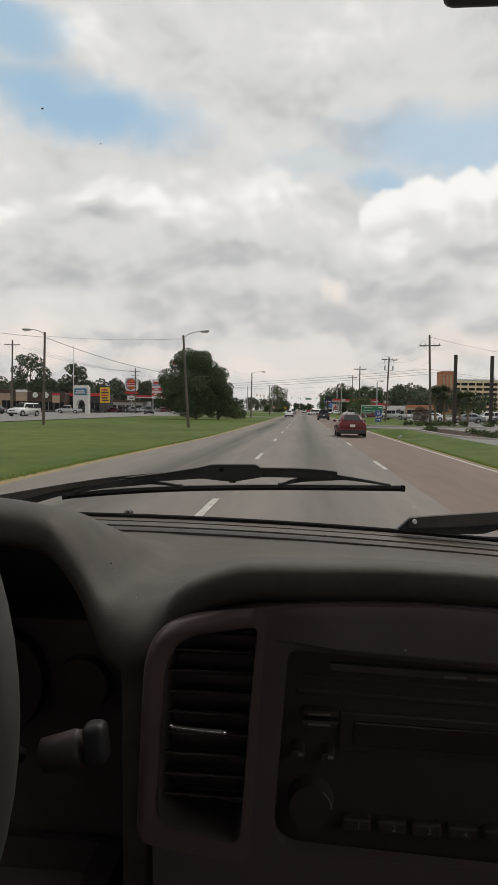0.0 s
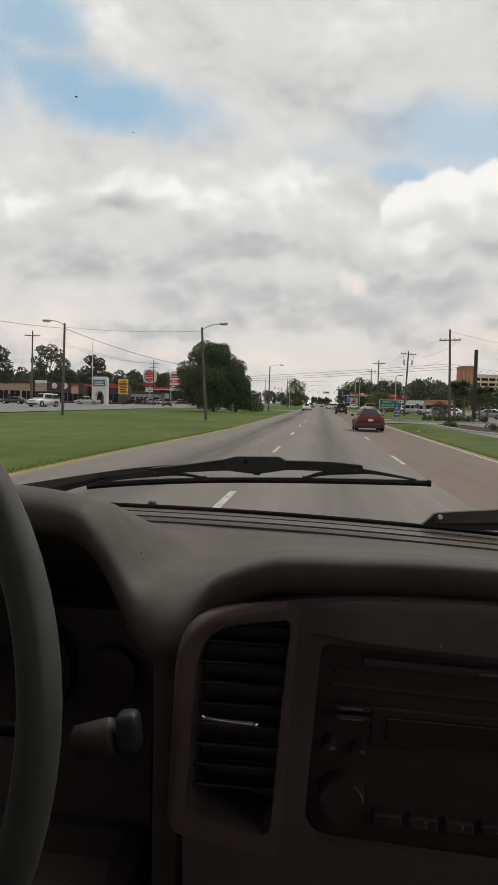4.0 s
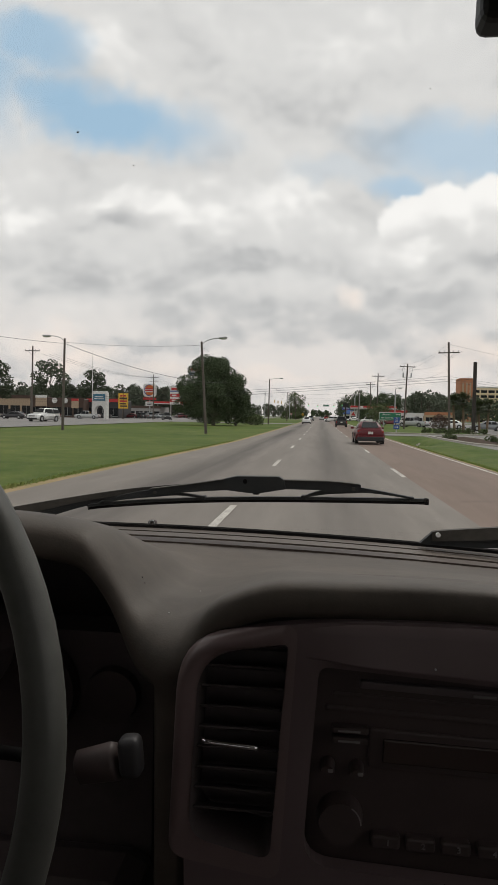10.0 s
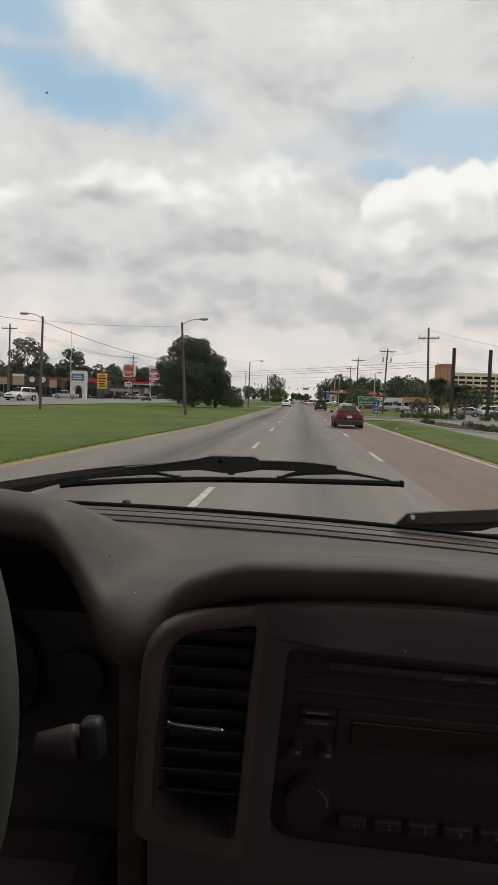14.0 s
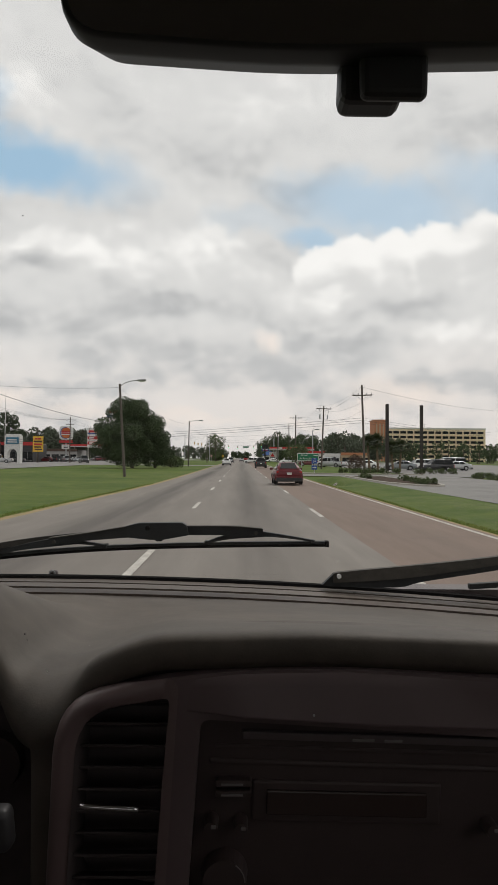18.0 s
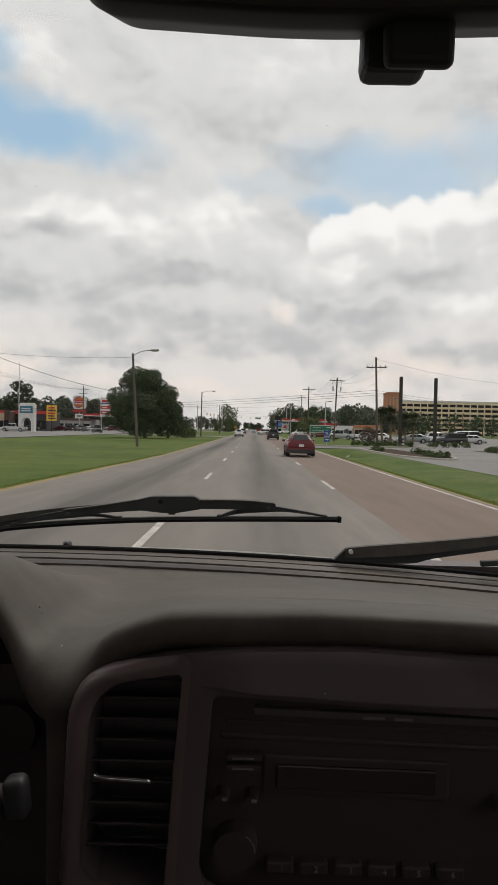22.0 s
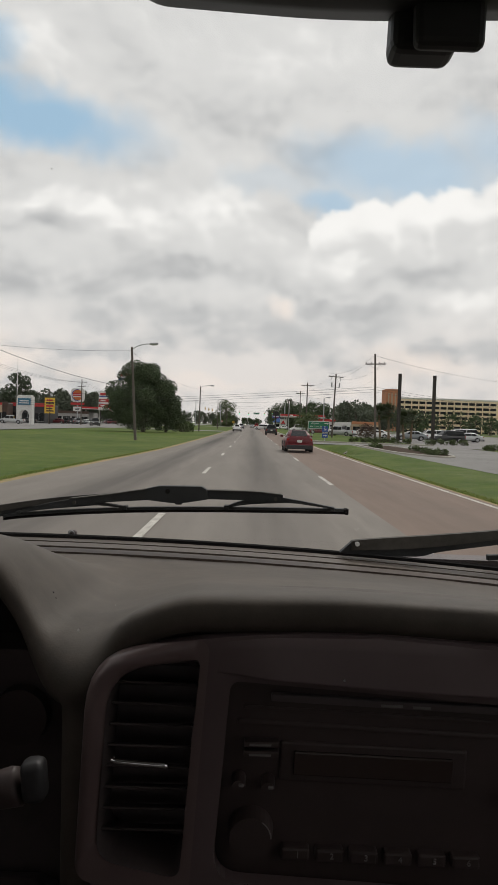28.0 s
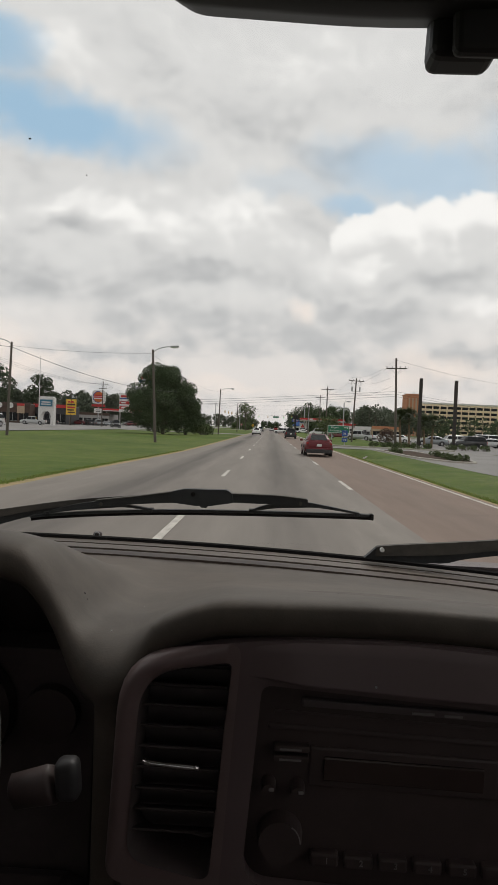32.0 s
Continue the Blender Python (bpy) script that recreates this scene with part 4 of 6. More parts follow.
part("lever", tube(smoothed([(-0.30, 0.46, 1.175), (-0.22, 0.435, 1.188), (-0.190, 0.427, 1.186)], 5), [0.005] * 11, 10), M_SEAL, stalk, smooth=True)
part("grip", tube([(-0.1755, 0.4262, 1.1870), (-0.1730, 0.4260, 1.1876), (-0.160, 0.4245, 1.1918), (-0.1470, 0.4225, 1.1962), (-0.1450, 0.4222, 1.1968)], [0.0085, 0.0125, 0.0132, 0.0140, 0.0122], 8, squash=0.75), M_RADIO, stalk, smooth=True)
part("tip", box(0.016, 0.016, 0.028, -0.134, 0.421, 1.188, 0.0055, 4, rot=Matrix.Rotation(radians(-6), 4, "Y")), M_SILVER, stalk, "worn grey end button", smooth=True)

# ---- rear view mirror ----
mirror = empty("rear_view_mirror", pose(0, 0, 0), label="black rear view mirror with a sensor box below", category="mirror")
shape = rounded([(-0.1075, 1.7365), (-0.107, 1.808), (0.238, 1.818), (0.241, 1.7345), (0.05, 1.7270)], [0.03, 0.02, 0.02, 0.02, 0.05], 8)
bm = bmesh.new()
loops = []
cx, cz = 0.065, 1.769
for k, y in ((0.93, 0.4195), (0.975, 0.4165), (1.0, 0.423), (0.99, 0.437), (0.80, 0.462)):
    loops.append([bm.verts.new((cx + (x - cx) * (1 - (1 - k) * 0.45), y, cz + (z - cz) * k)) for x, z in shape])
for a, b in zip(loops, loops[1:]):
    for i in range(len(a)):
        bm.faces.new((a[i], a[(i + 1) % len(a)], b[(i + 1) % len(a)], b[i]))
bm.faces.new(loops[-1])
part("housing", bm, M_TRIM, mirror, smooth=True)
part("mirror_glass", plate([(cx + (x - cx) * 0.97, cz + (z - cz) * 0.94) for x, z in shape], [], 0.002, 0.4200), M_MIRROR, mirror, "dark reflecting glass")
part("sensor_box", box(0.047, 0.030, 0.075, 0.1125, 0.455, 1.7053, 0.008, 3, taper=0.90), M_TRIM, mirror)
part("sensor_cover", box(0.048, 0.012, 0.068, 0.1265, 0.436, 1.7020, 0.0055, 3, taper=1.05), M_TRIM, mirror)
part("stem", rod((0.115, 0.46, 1.74), (0.115, 0.53, 1.84), 0.012, None, 12), M_TRIM, mirror)

# ---- wipers ----
wiper = empty("windshield_wiper", pose(0, 0, 0), label="black windshield wiper lying across the lower glass", category="wiper")
YW = 1.09


def ribbon(upper, lower, y, depth):
    """A flat bar between an upper and a lower edge given as x, z."""
    up_ = [tuple(p)[0::2] for p in smoothed([(x, 0, z) for x, z in upper], 4)]
    lo_ = [tuple(p)[0::2] for p in smoothed([(x, 0, z) for x, z in lower], 4)]
    return plate(up_ + lo_[::-1], [], depth, y)


BLADE = ((-0.416, 1.2790), (-0.386, 1.2835), (-0.296, 1.2925), (-0.186, 1.3000), (-0.077, 1.3042), (0.031, 1.3068), (0.145, 1.3085), (0.172, 1.3085))
part("blade", ribbon([(x, z + 0.0036) for x, z in BLADE], [(x, z - 0.0010) for x, z in BLADE], YW - 0.006, 0.013), M_WIPER, wiper)
part("rubber_edge", ribbon([(x, z - 0.0014) for x, z in BLADE], [(x, z - 0.0058) for x, z in BLADE], YW - 0.003, 0.006), M_SEAL, wiper)
part("blade_cap", box(0.007, 0.015, 0.0102, 0.1685, YW, 1.3026, 0.001, 1), M_SEAL, wiper)
part("main_yoke", ribbon([(-0.302, 1.3150), (-0.228, 1.3255), (-0.171, 1.3350), (-0.120, 1.3385), (-0.069, 1.3370), (0.008, 1.3372), (0.059, 1.3335)], [(-0.302, 1.3040), (-0.255, 1.3100), (-0.163, 1.3180), (-0.120, 1.3205), (-0.066, 1.3225), (0.030, 1.3225), (0.059, 1.3215)], YW - 0.016, 0.014), M_WIPER, wiper)
part("yoke_flange", ribbon([(-0.300, 1.3163), (-0.228, 1.3268), (-0.171, 1.3363), (-0.120, 1.3398), (-0.069, 1.3383), (0.008, 1.3385), (0.057, 1.3348)], [(-0.300, 1.3150), (-0.228, 1.3255), (-0.171, 1.3350), (-0.120, 1.3385), (-0.069, 1.3370), (0.008, 1.3372), (0.057, 1.3335)], YW - 0.019, 0.020), M_ARM, wiper, "pale upper flange")
part("clip", plate(rounded([(-0.172, 1.3190), (-0.172, 1.3370), (-0.150, 1.3425), (-0.078, 1.3440), (-0.069, 1.3385), (-0.066, 1.3230), (-0.110, 1.3150), (-0.130, 1.3150)], 0.003, 3), [], 0.020, YW - 0.024), M_WIPER, wiper, "bolted centre clip")
part("clip_bolt", rod((-0.134, YW - 0.028, 1.3345), (-0.134, YW - 0.022, 1.3345), 0.0040, None, 12), M_SEAL, wiper)
part("clip_hook", box(0.012, 0.014, 0.006, -0.116, YW - 0.014, 1.3120, 0.002), M_WIPER, wiper)
part("small_yoke", ribbon([(-0.389, 1.2900), (-0.351, 1.3030), (-0.296, 1.3135), (-0.251, 1.3100), (-0.209, 1.3045)], [(-0.389, 1.2868), (-0.345, 1.2950), (-0.285, 1.3020), (-0.251, 1.3050), (-0.209, 1.3015)], YW - 0.010, 0.012), M_WIPER, wiper)
part("small_yoke", ribbon([(-0.036, 1.3110), (-0.007, 1.3215), (0.041, 1.3290), (0.080, 1.3255), (0.144, 1.3150)], [(-0.036, 1.3080), (0.000, 1.3150), (0.045, 1.3185), (0.080, 1.3195), (0.144, 1.3122)], YW - 0.010, 0.012), M_WIPER, wiper)
for xm, z0 in ((-0.292, 1.3095), (0.047, 1.3265)):
    part("yoke_rivet", rod((xm, YW - 0.0185, z0), (xm, YW - 0.010, z0), 0.0030, None, 10), M_ARM, wiper)
for x_, z_ in ((-0.389, 1.2835), (-0.209, 1.2985), (-0.036, 1.3055), (0.144, 1.3085)):
    part("blade_claw", box(0.008, 0.017, 0.0065, x_, YW, z_, 0.001, 1), M_WIPER, wiper)
part("arm", ribbon([(-0.6785, 1.2469), (-0.5253, 1.2794), (-0.3577, 1.3103), (-0.2436, 1.3245), (-0.1500, 1.3370)], [(-0.6785, 1.2284), (-0.5253, 1.2636), (-0.4112, 1.2909), (-0.3074, 1.3086), (-0.1768, 1.3301)], YW + 0.003, 0.006), M_ARM, wiper, "pale flat top of the wiper arm")
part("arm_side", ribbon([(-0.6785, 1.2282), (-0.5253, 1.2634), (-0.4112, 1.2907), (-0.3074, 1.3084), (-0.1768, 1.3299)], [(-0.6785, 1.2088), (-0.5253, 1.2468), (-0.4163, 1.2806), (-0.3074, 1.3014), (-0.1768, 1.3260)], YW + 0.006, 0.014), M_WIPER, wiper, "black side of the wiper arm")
other = empty("windshield_wiper", pose(0, 0, 0), label="pale-topped arm and blade of the passenger-side wiper", category="wiper")
part("arm", ribbon([(0.1830, 1.2520), (0.1900, 1.2555), (0.2400, 1.2610), (0.3400, 1.2705), (0.4600, 1.2840), (0.6200, 1.3060)], [(0.1830, 1.2380), (0.2100, 1.2395), (0.2700, 1.2430), (0.3400, 1.2505), (0.4600, 1.2690), (0.6200, 1.2950)], 1.108, 0.012), M_ARM, other)
part("arm_side", ribbon([(0.1660, 1.2352), (0.1830, 1.2378), (0.2700, 1.2428), (0.3400, 1.2503), (0.4600, 1.2688), (0.6200, 1.2948)], [(0.1660, 1.2335), (0.1830, 1.2310), (0.2950, 1.2300), (0.3400, 1.2400), (0.4600, 1.2590), (0.6200, 1.2860)], 1.112, 0.016), M_WIPER, other, "black side of the wiper arm")
part("shoulder", plate([(0.1640, 1.2335), (0.1835, 1.2520), (0.1835, 1.2335)], [], 0.012, 1.111), M_WIPER, other)
part("pivot_bolt", rod((0.1925, 1.1075, 1.2500), (0.1925, 1.102, 1.2500), 0.0038, None, 14), M_WHITE, other, "pale pivot cap")
part("blade", box(0.30, 0.012, 0.010, 0.575, 1.125, 1.2360, 0.002, 2, rot=Matrix.Rotation(radians(-4), 4, "Y")), M_WIPER, other)
nozzle = empty("washer_nozzle", pose(-0.327, 1.196, 1.2290), label="small chrome-edged washer nozzle on the cowl", category="nozzle")
part("body", box(0.017, 0.012, 0.014, 0, 0, 0, 0.005, 3), M_DARK, nozzle)
part("ring", tube([(0.0050 * math.cos(a), -0.0065, 0.0085 + 0.0050 * math.sin(a)) for a in np.linspace(0, 2 * math.pi, 15)], 0.0008, 6), M_STEEL, nozzle, "thin bright ring")
part("jet", rod((0, -0.008, 0.0085), (0, -0.004, 0.0085), 0.0018, None, 10), M_CHROME, nozzle)
cowl = tagged(link_mesh("cowl", grid_mesh([[(x, y, glass_z(x) - dz_) for x in np.linspace(-0.8, 0.9, 30)] for y, dz_ in ((1.15, 0.012), (1.25, 0.012), (1.45, 0.05), (2.1, 0.16), (2.2, 0.5))]), P_SILVER, smooth=True), label="hidden bonnet below the windshield", category="bonnet", kind="structure")

# specks on the glass
def on_glass(x, v):
    u = (x - 0.05) / (0.72 - 0.03 * v)
    return Vector((x, 1.155 - 0.72 * v - 0.10 * u * u * (1 - 0.4 * v), 1.225 + 0.74 * v))


def at_glass(az, el):
    """The point of the glass that lies that way from the driver's eye (degrees)."""
    w = Vector((math.tan(radians(az)), 1, math.tan(radians(el))))
    best = min((((on_glass(0.0, k / 400).z - 1.435) - w.z * on_glass(0.0, k / 400).y) ** 2, k / 400) for k in range(401))[1]
    p = on_glass(0, best)
    return on_glass(w.x * p.y, best) + Vector((0, -0.004, -0.004))


for az, el, r in ((-22.0, 24.3, 0.0010), (-17.5, 22.0, 0.0006), (19, 5, 0.0005)):
    bm = bmesh.new()
    bmesh.ops.create_icosphere(bm, subdivisions=1, radius=r)
    for v in bm.verts:
        v.co = Vector((v.co.x * 1.6, v.co.y * 0.4, v.co.z)) * (0.8 + 0.4 * noise.random())
    ob = link_mesh("insect_speck", bm, M_SPECK)
    ob.location = at_glass(az, el)
    tagged(ob, label="dried insect speck stuck to the windshield", category="speck", group="specks on the windshield")

for x, y, z, r, m, lb in ((-0.1690, 0.522, 0, 0.0011, M_SPECK, "dark crumb on the dashboard pad"), (-0.1655, 0.5215, 0, 0.0008, M_SPECK, "dark crumb on the dashboard pad"), (-0.1222, 0.4718, 1.2872, 0.0007, M_WHITE, "pale crumb on the dashboard pad"), (-0.125, 0.617, 0, 0.0005, M_WHITE, "pale crumb on the dashboard pad"), (0.062, 0.604, 0, 0.0006, M_SPECK, "dark crumb on the dashboard pad")):
    bm = bmesh.new()
    bmesh.ops.create_icosphere(bm, subdivisions=1, radius=r)
    ob = link_mesh("crumb", bm, m)
    ob.location = (x, y, z) if z else pad_point(x, y)
    tagged(ob, label=lb, category="crumb", group="crumbs on the dashboard")

bm = bmesh.new()
bmesh.ops.create_icosphere(bm, subdivisions=1, radius=0.0007)
chip = link_mesh("glass_chip", bm, M_CHIP)
chip.location = at_glass(7.7, 27.1)
tagged(chip, label="tiny pale chip in the windshield", category="chip")


# ---- street things ----
def wire(p, q, sag=0.6, r=0.016, label="black overhead cable strung between poles"):
    p, q = Vector(p), Vector(q)
    pts = [p.lerp(q, t) - Vector((0, 0, 4 * sag * t * (1 - t))) for t in np.linspace(0, 1, 15)]
    ob = link_mesh("overhead_cable", tube(pts, r, 4), M_WIRE)
    return tagged(ob, label=label, category="cable", group="overhead cables")


def utility_pole(x, y, h=11.0, arms=((0.5, 2.4),), lean=(0.0, 0.0), extra="", label="weathered wooden utility pole with a crossarm", turn=0.0, r=0.15, m=None):
    o = empty("utility_pole", pose(x, y, gz(y) - 0.05, lean[1], lean[0], turn), label=label, category="utility pole", group="utility poles")
    part("mast", rod((0, 0, 0), (0, 0, h), r, r * 0.7, 10), m or M_POLE, o)
    for d, w in arms:
        z = h - d
        part("crossarm", box(w, 0.10, 0.12, 0, -0.14, z), M_POLE, o)
        for s in (-0.46, -0.2, 0.2, 0.46):
            part("insulator", rod((s * w, -0.14, z + 0.12), (s * w, -0.14, z + 0.32), 0.05, 0.035, 8), B_GREY, o)
        for s in (-1, 1):
            part("brace", rod((s * w * 0.3, -0.14, z), (0, -0.12, z - 0.6), 0.02, None, 5), M_STEEL, o)
    if "t" in extra:
        for s in (-0.62, 0.62):
            part("transformer", rod((s, -0.30, h - 2.1), (s, -0.30, h - 1.4), 0.12, 0.12, 12), M_STEEL, o)
            part("fuse_holder", rod((s * 1.25, -0.2, h - 1.1), (s * 1.1, -0.2, h - 0.55), 0.035, None, 6), B_GREY, o)
        part("transformer_bracket", box(1.3, 0.3, 0.05, 0, -0.2, h - 2.14), M_STEEL, o)
    if "b" in extra:
        part("meter_box", box(0.35, 0.25, 0.6, 0, -0.25, 1.2, 0.02), B_GREY, o)
    if "f" in extra:
        part("flood_lamp", box(0.5, 0.3, 0.5, 0.5, -0.1, h - 1.6, 0.04), M_STEEL, o)
    return o


def street_lamp(x, y, h=9.0, reach=2.2, lean=0.0, steel=False, label="", dark=False):
    o = empty("street_lamp", pose(x, y, gz(y) - 0.05, 0, lean, 0), label=label or "wooden street lamp post with a cobra-head arm", category="street lamp", group="street lamps")
    part("post", rod((0, 0, 0), (0, 0, h), 0.13, 0.09, 10), M_STEEL if steel else (M_POLED if dark else M_POLE), o)
    s = 1 if reach > 0 else -1
    part("arm", tube(smoothed([(0, 0, h - 0.25), (reach * 0.3, 0, h + 0.05), (reach * 0.7, 0, h + 0.2), (reach, 0, h + 0.2)], 4), 0.035, 7), M_STEEL, o)
    head = part("lamp_head", box(0.75, 0.30, 0.17, reach + s * 0.3, 0, h + 0.12, 0.07, 3), M_STEEL, o, "grey cobra-head housing")
    part("lens", box(0.45, 0.22, 0.07, reach + s * 0.35, 0, h + 0.07, 0.03, 2), M_LAMPW, head)
    return o


def signal(x, y, z, go=True, back=False, turn=0.0, drop=0.3):
    o = empty("traffic_signal", pose(x, y, z, 0, 0, turn), label="yellow three-lamp traffic signal hung from a span wire", category="traffic signal", group="traffic signals")
    part("body", box(0.34, 0.22, 1.05, 0, 0, 0, 0.03), SIG_Y, o)
    if back:
        part("backplate", plate(rounded([(-0.30, -0.14), (-0.30, 1.19), (0.30, 1.19), (0.30, -0.14)], 0.05, 3), [], 0.02, 0.06), S_BLACK, o)
    for k in range(3):
        zc = 0.18 + 0.345 * k
        part("lens", rod((0, -0.115, zc), (0, -0.135, zc), 0.14, 0.13, 18), SIG_GO if (go and k == 0) else SIG_LENS, o, "glowing green lens" if go and k == 0 else "")
        bm = bmesh.new()
        ring_a = [(0.16 * math.cos(a), 0.16 * math.sin(a)) for a in np.linspace(radians(-30), radians(210), 13)]
        grid_mesh([[(a, -0.11, zc + b) for a, b in ring_a], [(a, -0.36, zc + b - 0.02) for a, b in ring_a], [(a * 0.92, -0.36, zc + b * 0.92 - 0.02) for a, b in ring_a]], bm)
        part("visor", bm, SIG_Y, o)
    part("hanger", rod((0, 0, 1.05), (0, 0, 1.05 + drop), 0.03, None, 6), SIG_Y, o)
    return o


def words(text, size, material, m, parent, name="lettering"):
    cu = bpy.data.curves.new(name, "FONT")
    cu.body, cu.size, cu.extrude, cu.align_x, cu.align_y = text, size, 0.004, "CENTER", "CENTER"
    tmp = bpy.data.objects.new(name, cu)
    scene.collection.objects.link(tmp)
    bpy.context.view_layer.update()
    me = bpy.data.meshes.new_from_object(tmp.evaluated_get(bpy.context.evaluated_depsgraph_get()))
    bpy.data.objects.remove(tmp)
    me.materials.clear()
    me.materials.append(material)
    ob = new(name, me)
    ob.parent = parent
    ob.matrix_basis = m
    return ob


def bars(parent, material, rows, y=-0.06):
    """Plain bars where writing cannot be read: x, z, width, height."""
    for x, z, w, h in rows:
        part("bar", box(w, 0.02, h, x, y, z), material, parent)


def post_sign(name, x, y, w, h, z, face, label, category="sign", legs=1, border=None, turn=0.0, thick=0.05, mast=0.05):
    o = empty(name, pose(x, y, gz(y) - 0.05, 0, 0, turn), label=label, category=category)
    for k in range(legs):
        sx = 0 if legs == 1 else (k / (legs - 1) - 0.5) * w * 0.6
        part("post", rod((sx, 0.08, 0), (sx, 0.08, z + h), mast, None, 8), M_STEEL if mast < 0.1 else M_POLED, o)
    if border:
        part("border", box(w, thick, h, 0, 0, z, 0.02), border, o)
        part("face", box(w - 0.10, thick, h - 0.10, 0, -0.012, z + 0.05, 0.02), face, o)
    else:
        part("face", box(w, thick, h, 0, 0, z, 0.02), face, o)
    return o


# ---- plants ----
def leaf_cloud(n, blobs, size, gen):
    """Small leaves in clumps: blobs of x, y, z, radius, flatness."""
    b = np.array(blobs)
    pick = gen.choice(len(b), n, p=b[:, 3] ** 2 / (b[:, 3] ** 2).sum())
    d = gen.normal(size=(n, 3))
    d /= np.linalg.norm(d, axis=1)[:, None]
    rad = b[pick, 3] * (0.45 + 0.62 * gen.random(n) ** 0.5)
    c = b[pick, :3] + d * rad[:, None] * np.stack([np.ones(n), np.ones(n), b[pick, 4]], 1)
    u = gen.normal(size=(n, 3))
    u /= np.linalg.norm(u, axis=1)[:, None]
    v = np.cross(u, gen.normal(size=(n, 3)))
    v /= np.linalg.norm(v, axis=1)[:, None] + 1e-9
    s = size * (0.6 + 0.8 * gen.random(n))[:, None]
    verts = np.stack([c - u * s, c + v * s * 0.55, c + u * s, c - v * s * 0.55], 1).reshape(-1, 3)
    return verts, np.arange(4 * n).reshape(-1, 4)


def tree(x, y, h, w, seed, label, n=2600, leaf=0.22, skirt=0.22, m=None, open_=0.0, name="tree", trunk=None, group="", peaked=False):
    gen = np.random.default_rng(seed)
    o = empty(name, pose(x, y, gz(y) - 0.06), label=label, category="tree", group=group)
    r = trunk or 0.028 * h
    bm = tube([(0, 0, 0), (0.05 * r, 0, h * 0.25), (0.3 * r, 0.1, h * 0.5), (0.2, 0, h * 0.8)], [r, r * 0.75, r * 0.5, r * 0.12], 9)
    blobs = []
    k = 52 if peaked else int(26 - 14 * open_)
    for i in range(k):
        t = (i + 0.5) / k
        z = h * (skirt + (0.93 - skirt) * t)
        prof = min(1.0, 0.62 + 1.5 * t) * 1.17 * (1 - 0.95 * t) ** 0.46 if peaked else math.sin(math.pi * min(0.97, 0.16 + 0.80 * t)) ** 0.65
        a = i * 2.4 + gen.random()
        q = w / 2 * prof * ((0.15 + 0.80 * gen.random() ** 0.6) if peaked else (0.55 + 0.35 * gen.random()))
        rad = w * ((0.10 + 0.07 * gen.random()) if peaked else (0.17 + 0.07 * gen.random())) * (0.75 + 0.25 * prof) * (1 - 0.25 * open_)
        p = (math.cos(a) * q, math.sin(a) * q, z)
        blobs.append((*p, rad, 0.8))
        tube([(0, 0, h * (skirt * 0.8 + 0.5 * t * (1 - skirt))), (p[0] * 0.5, p[1] * 0.5, z * 0.9), p], [r * 0.32, r * 0.2, r * 0.07], 5, bm)
    part("trunk", bm, M_BARK, o)
    vs, fs = leaf_cloud(n, blobs, leaf, gen)
    vs[:, 2] = np.maximum(vs[:, 2], 0.2)
    from_arrays("crown", vs, fs, m or M_LEAF, o)
    return o


def bush(x, y, h, w, seed, label, n=900, leaf=0.10, m=None, depth=None, name="bush"):
    gen = np.random.default_rng(seed)
    o = empty(name, pose(x, y, gz(y) - 0.05), label=label, category="bush")
    blobs = [((gen.random() - 0.5) * w * 0.75, (gen.random() - 0.5) * (depth or w) * 0.7, h * (0.25 + 0.45 * gen.random()), h * (0.25 + 0.12 * gen.random()), 0.9) for _ in range(max(5, int(w / h * 6)))]
    bm = bmesh.new()
    for bx, by, bz, _, _ in blobs[:7]:
        tube([(bx * 0.15, by * 0.15, 0), (bx * 0.6, by * 0.6, bz * 0.6), (bx, by, bz)], [0.03 * h, 0.02 * h, 0.008 * h], 5, bm)
    part("stems", bm, M_BARK, o)
    vs, fs = leaf_cloud(n, blobs, leaf, gen)
    vs[:, 2] = np.maximum(vs[:, 2], 0.03)
    from_arrays("foliage", vs, fs, m or M_LEAF3, o)
    return o


def palm(x, y, h, seed, label="tall cabbage palm with a round crown"):
    gen = np.random.default_rng(seed)
    o = empty("palm_tree", pose(x, y, gz(y) - 0.05), label=label, category="palm", group="palms")
    bend = gen.normal() * 0.25
    part("trunk", tube([(0, 0, 0), (bend * 0.3, 0, h * 0.35), (bend * 0.7, 0, h * 0.7), (bend, 0, h)], [0.20, 0.15, 0.14, 0.17], 9), M_PALMT, o)
    vs, fs = [], []
    for i in range(120):
        a, e = gen.random() * 6.28, -0.35 + 1.75 * gen.random()
        ln = 1.40 + 0.45 * gen.random()
        root = Vector((bend, 0, h))
        way = Vector((math.cos(a) * math.cos(e), math.sin(a) * math.cos(e), math.sin(e)))
        tip = root + way * ln * 0.55
        for j in range(9):
            f = (j / 8 - 0.5) * 2.2
            side = Vector((-math.sin(a), math.cos(a), 0))
            end = tip + (way * math.cos(f) + side * math.sin(f)) * ln * 0.5 - Vector((0, 0, 0.16 * abs(math.cos(f)) + 0.05))
            wv = Vector((0, 0, 1)).cross(end - tip)
            wv = wv.normalized() * 0.04 if wv.length > 1e-6 else Vector((0.04, 0, 0))
            b = len(vs)
            vs += [tip - wv, tip + wv, end]
            fs.append((b, b + 1, b + 2))
        b = len(vs)
        sd = Vector((-math.sin(a), math.cos(a), 0)) * 0.02
        vs += [root - sd, root + sd, tip]
        fs.append((b, b + 1, b + 2))
    from_arrays("fronds", vs, fs, M_PALM, o)
    return o


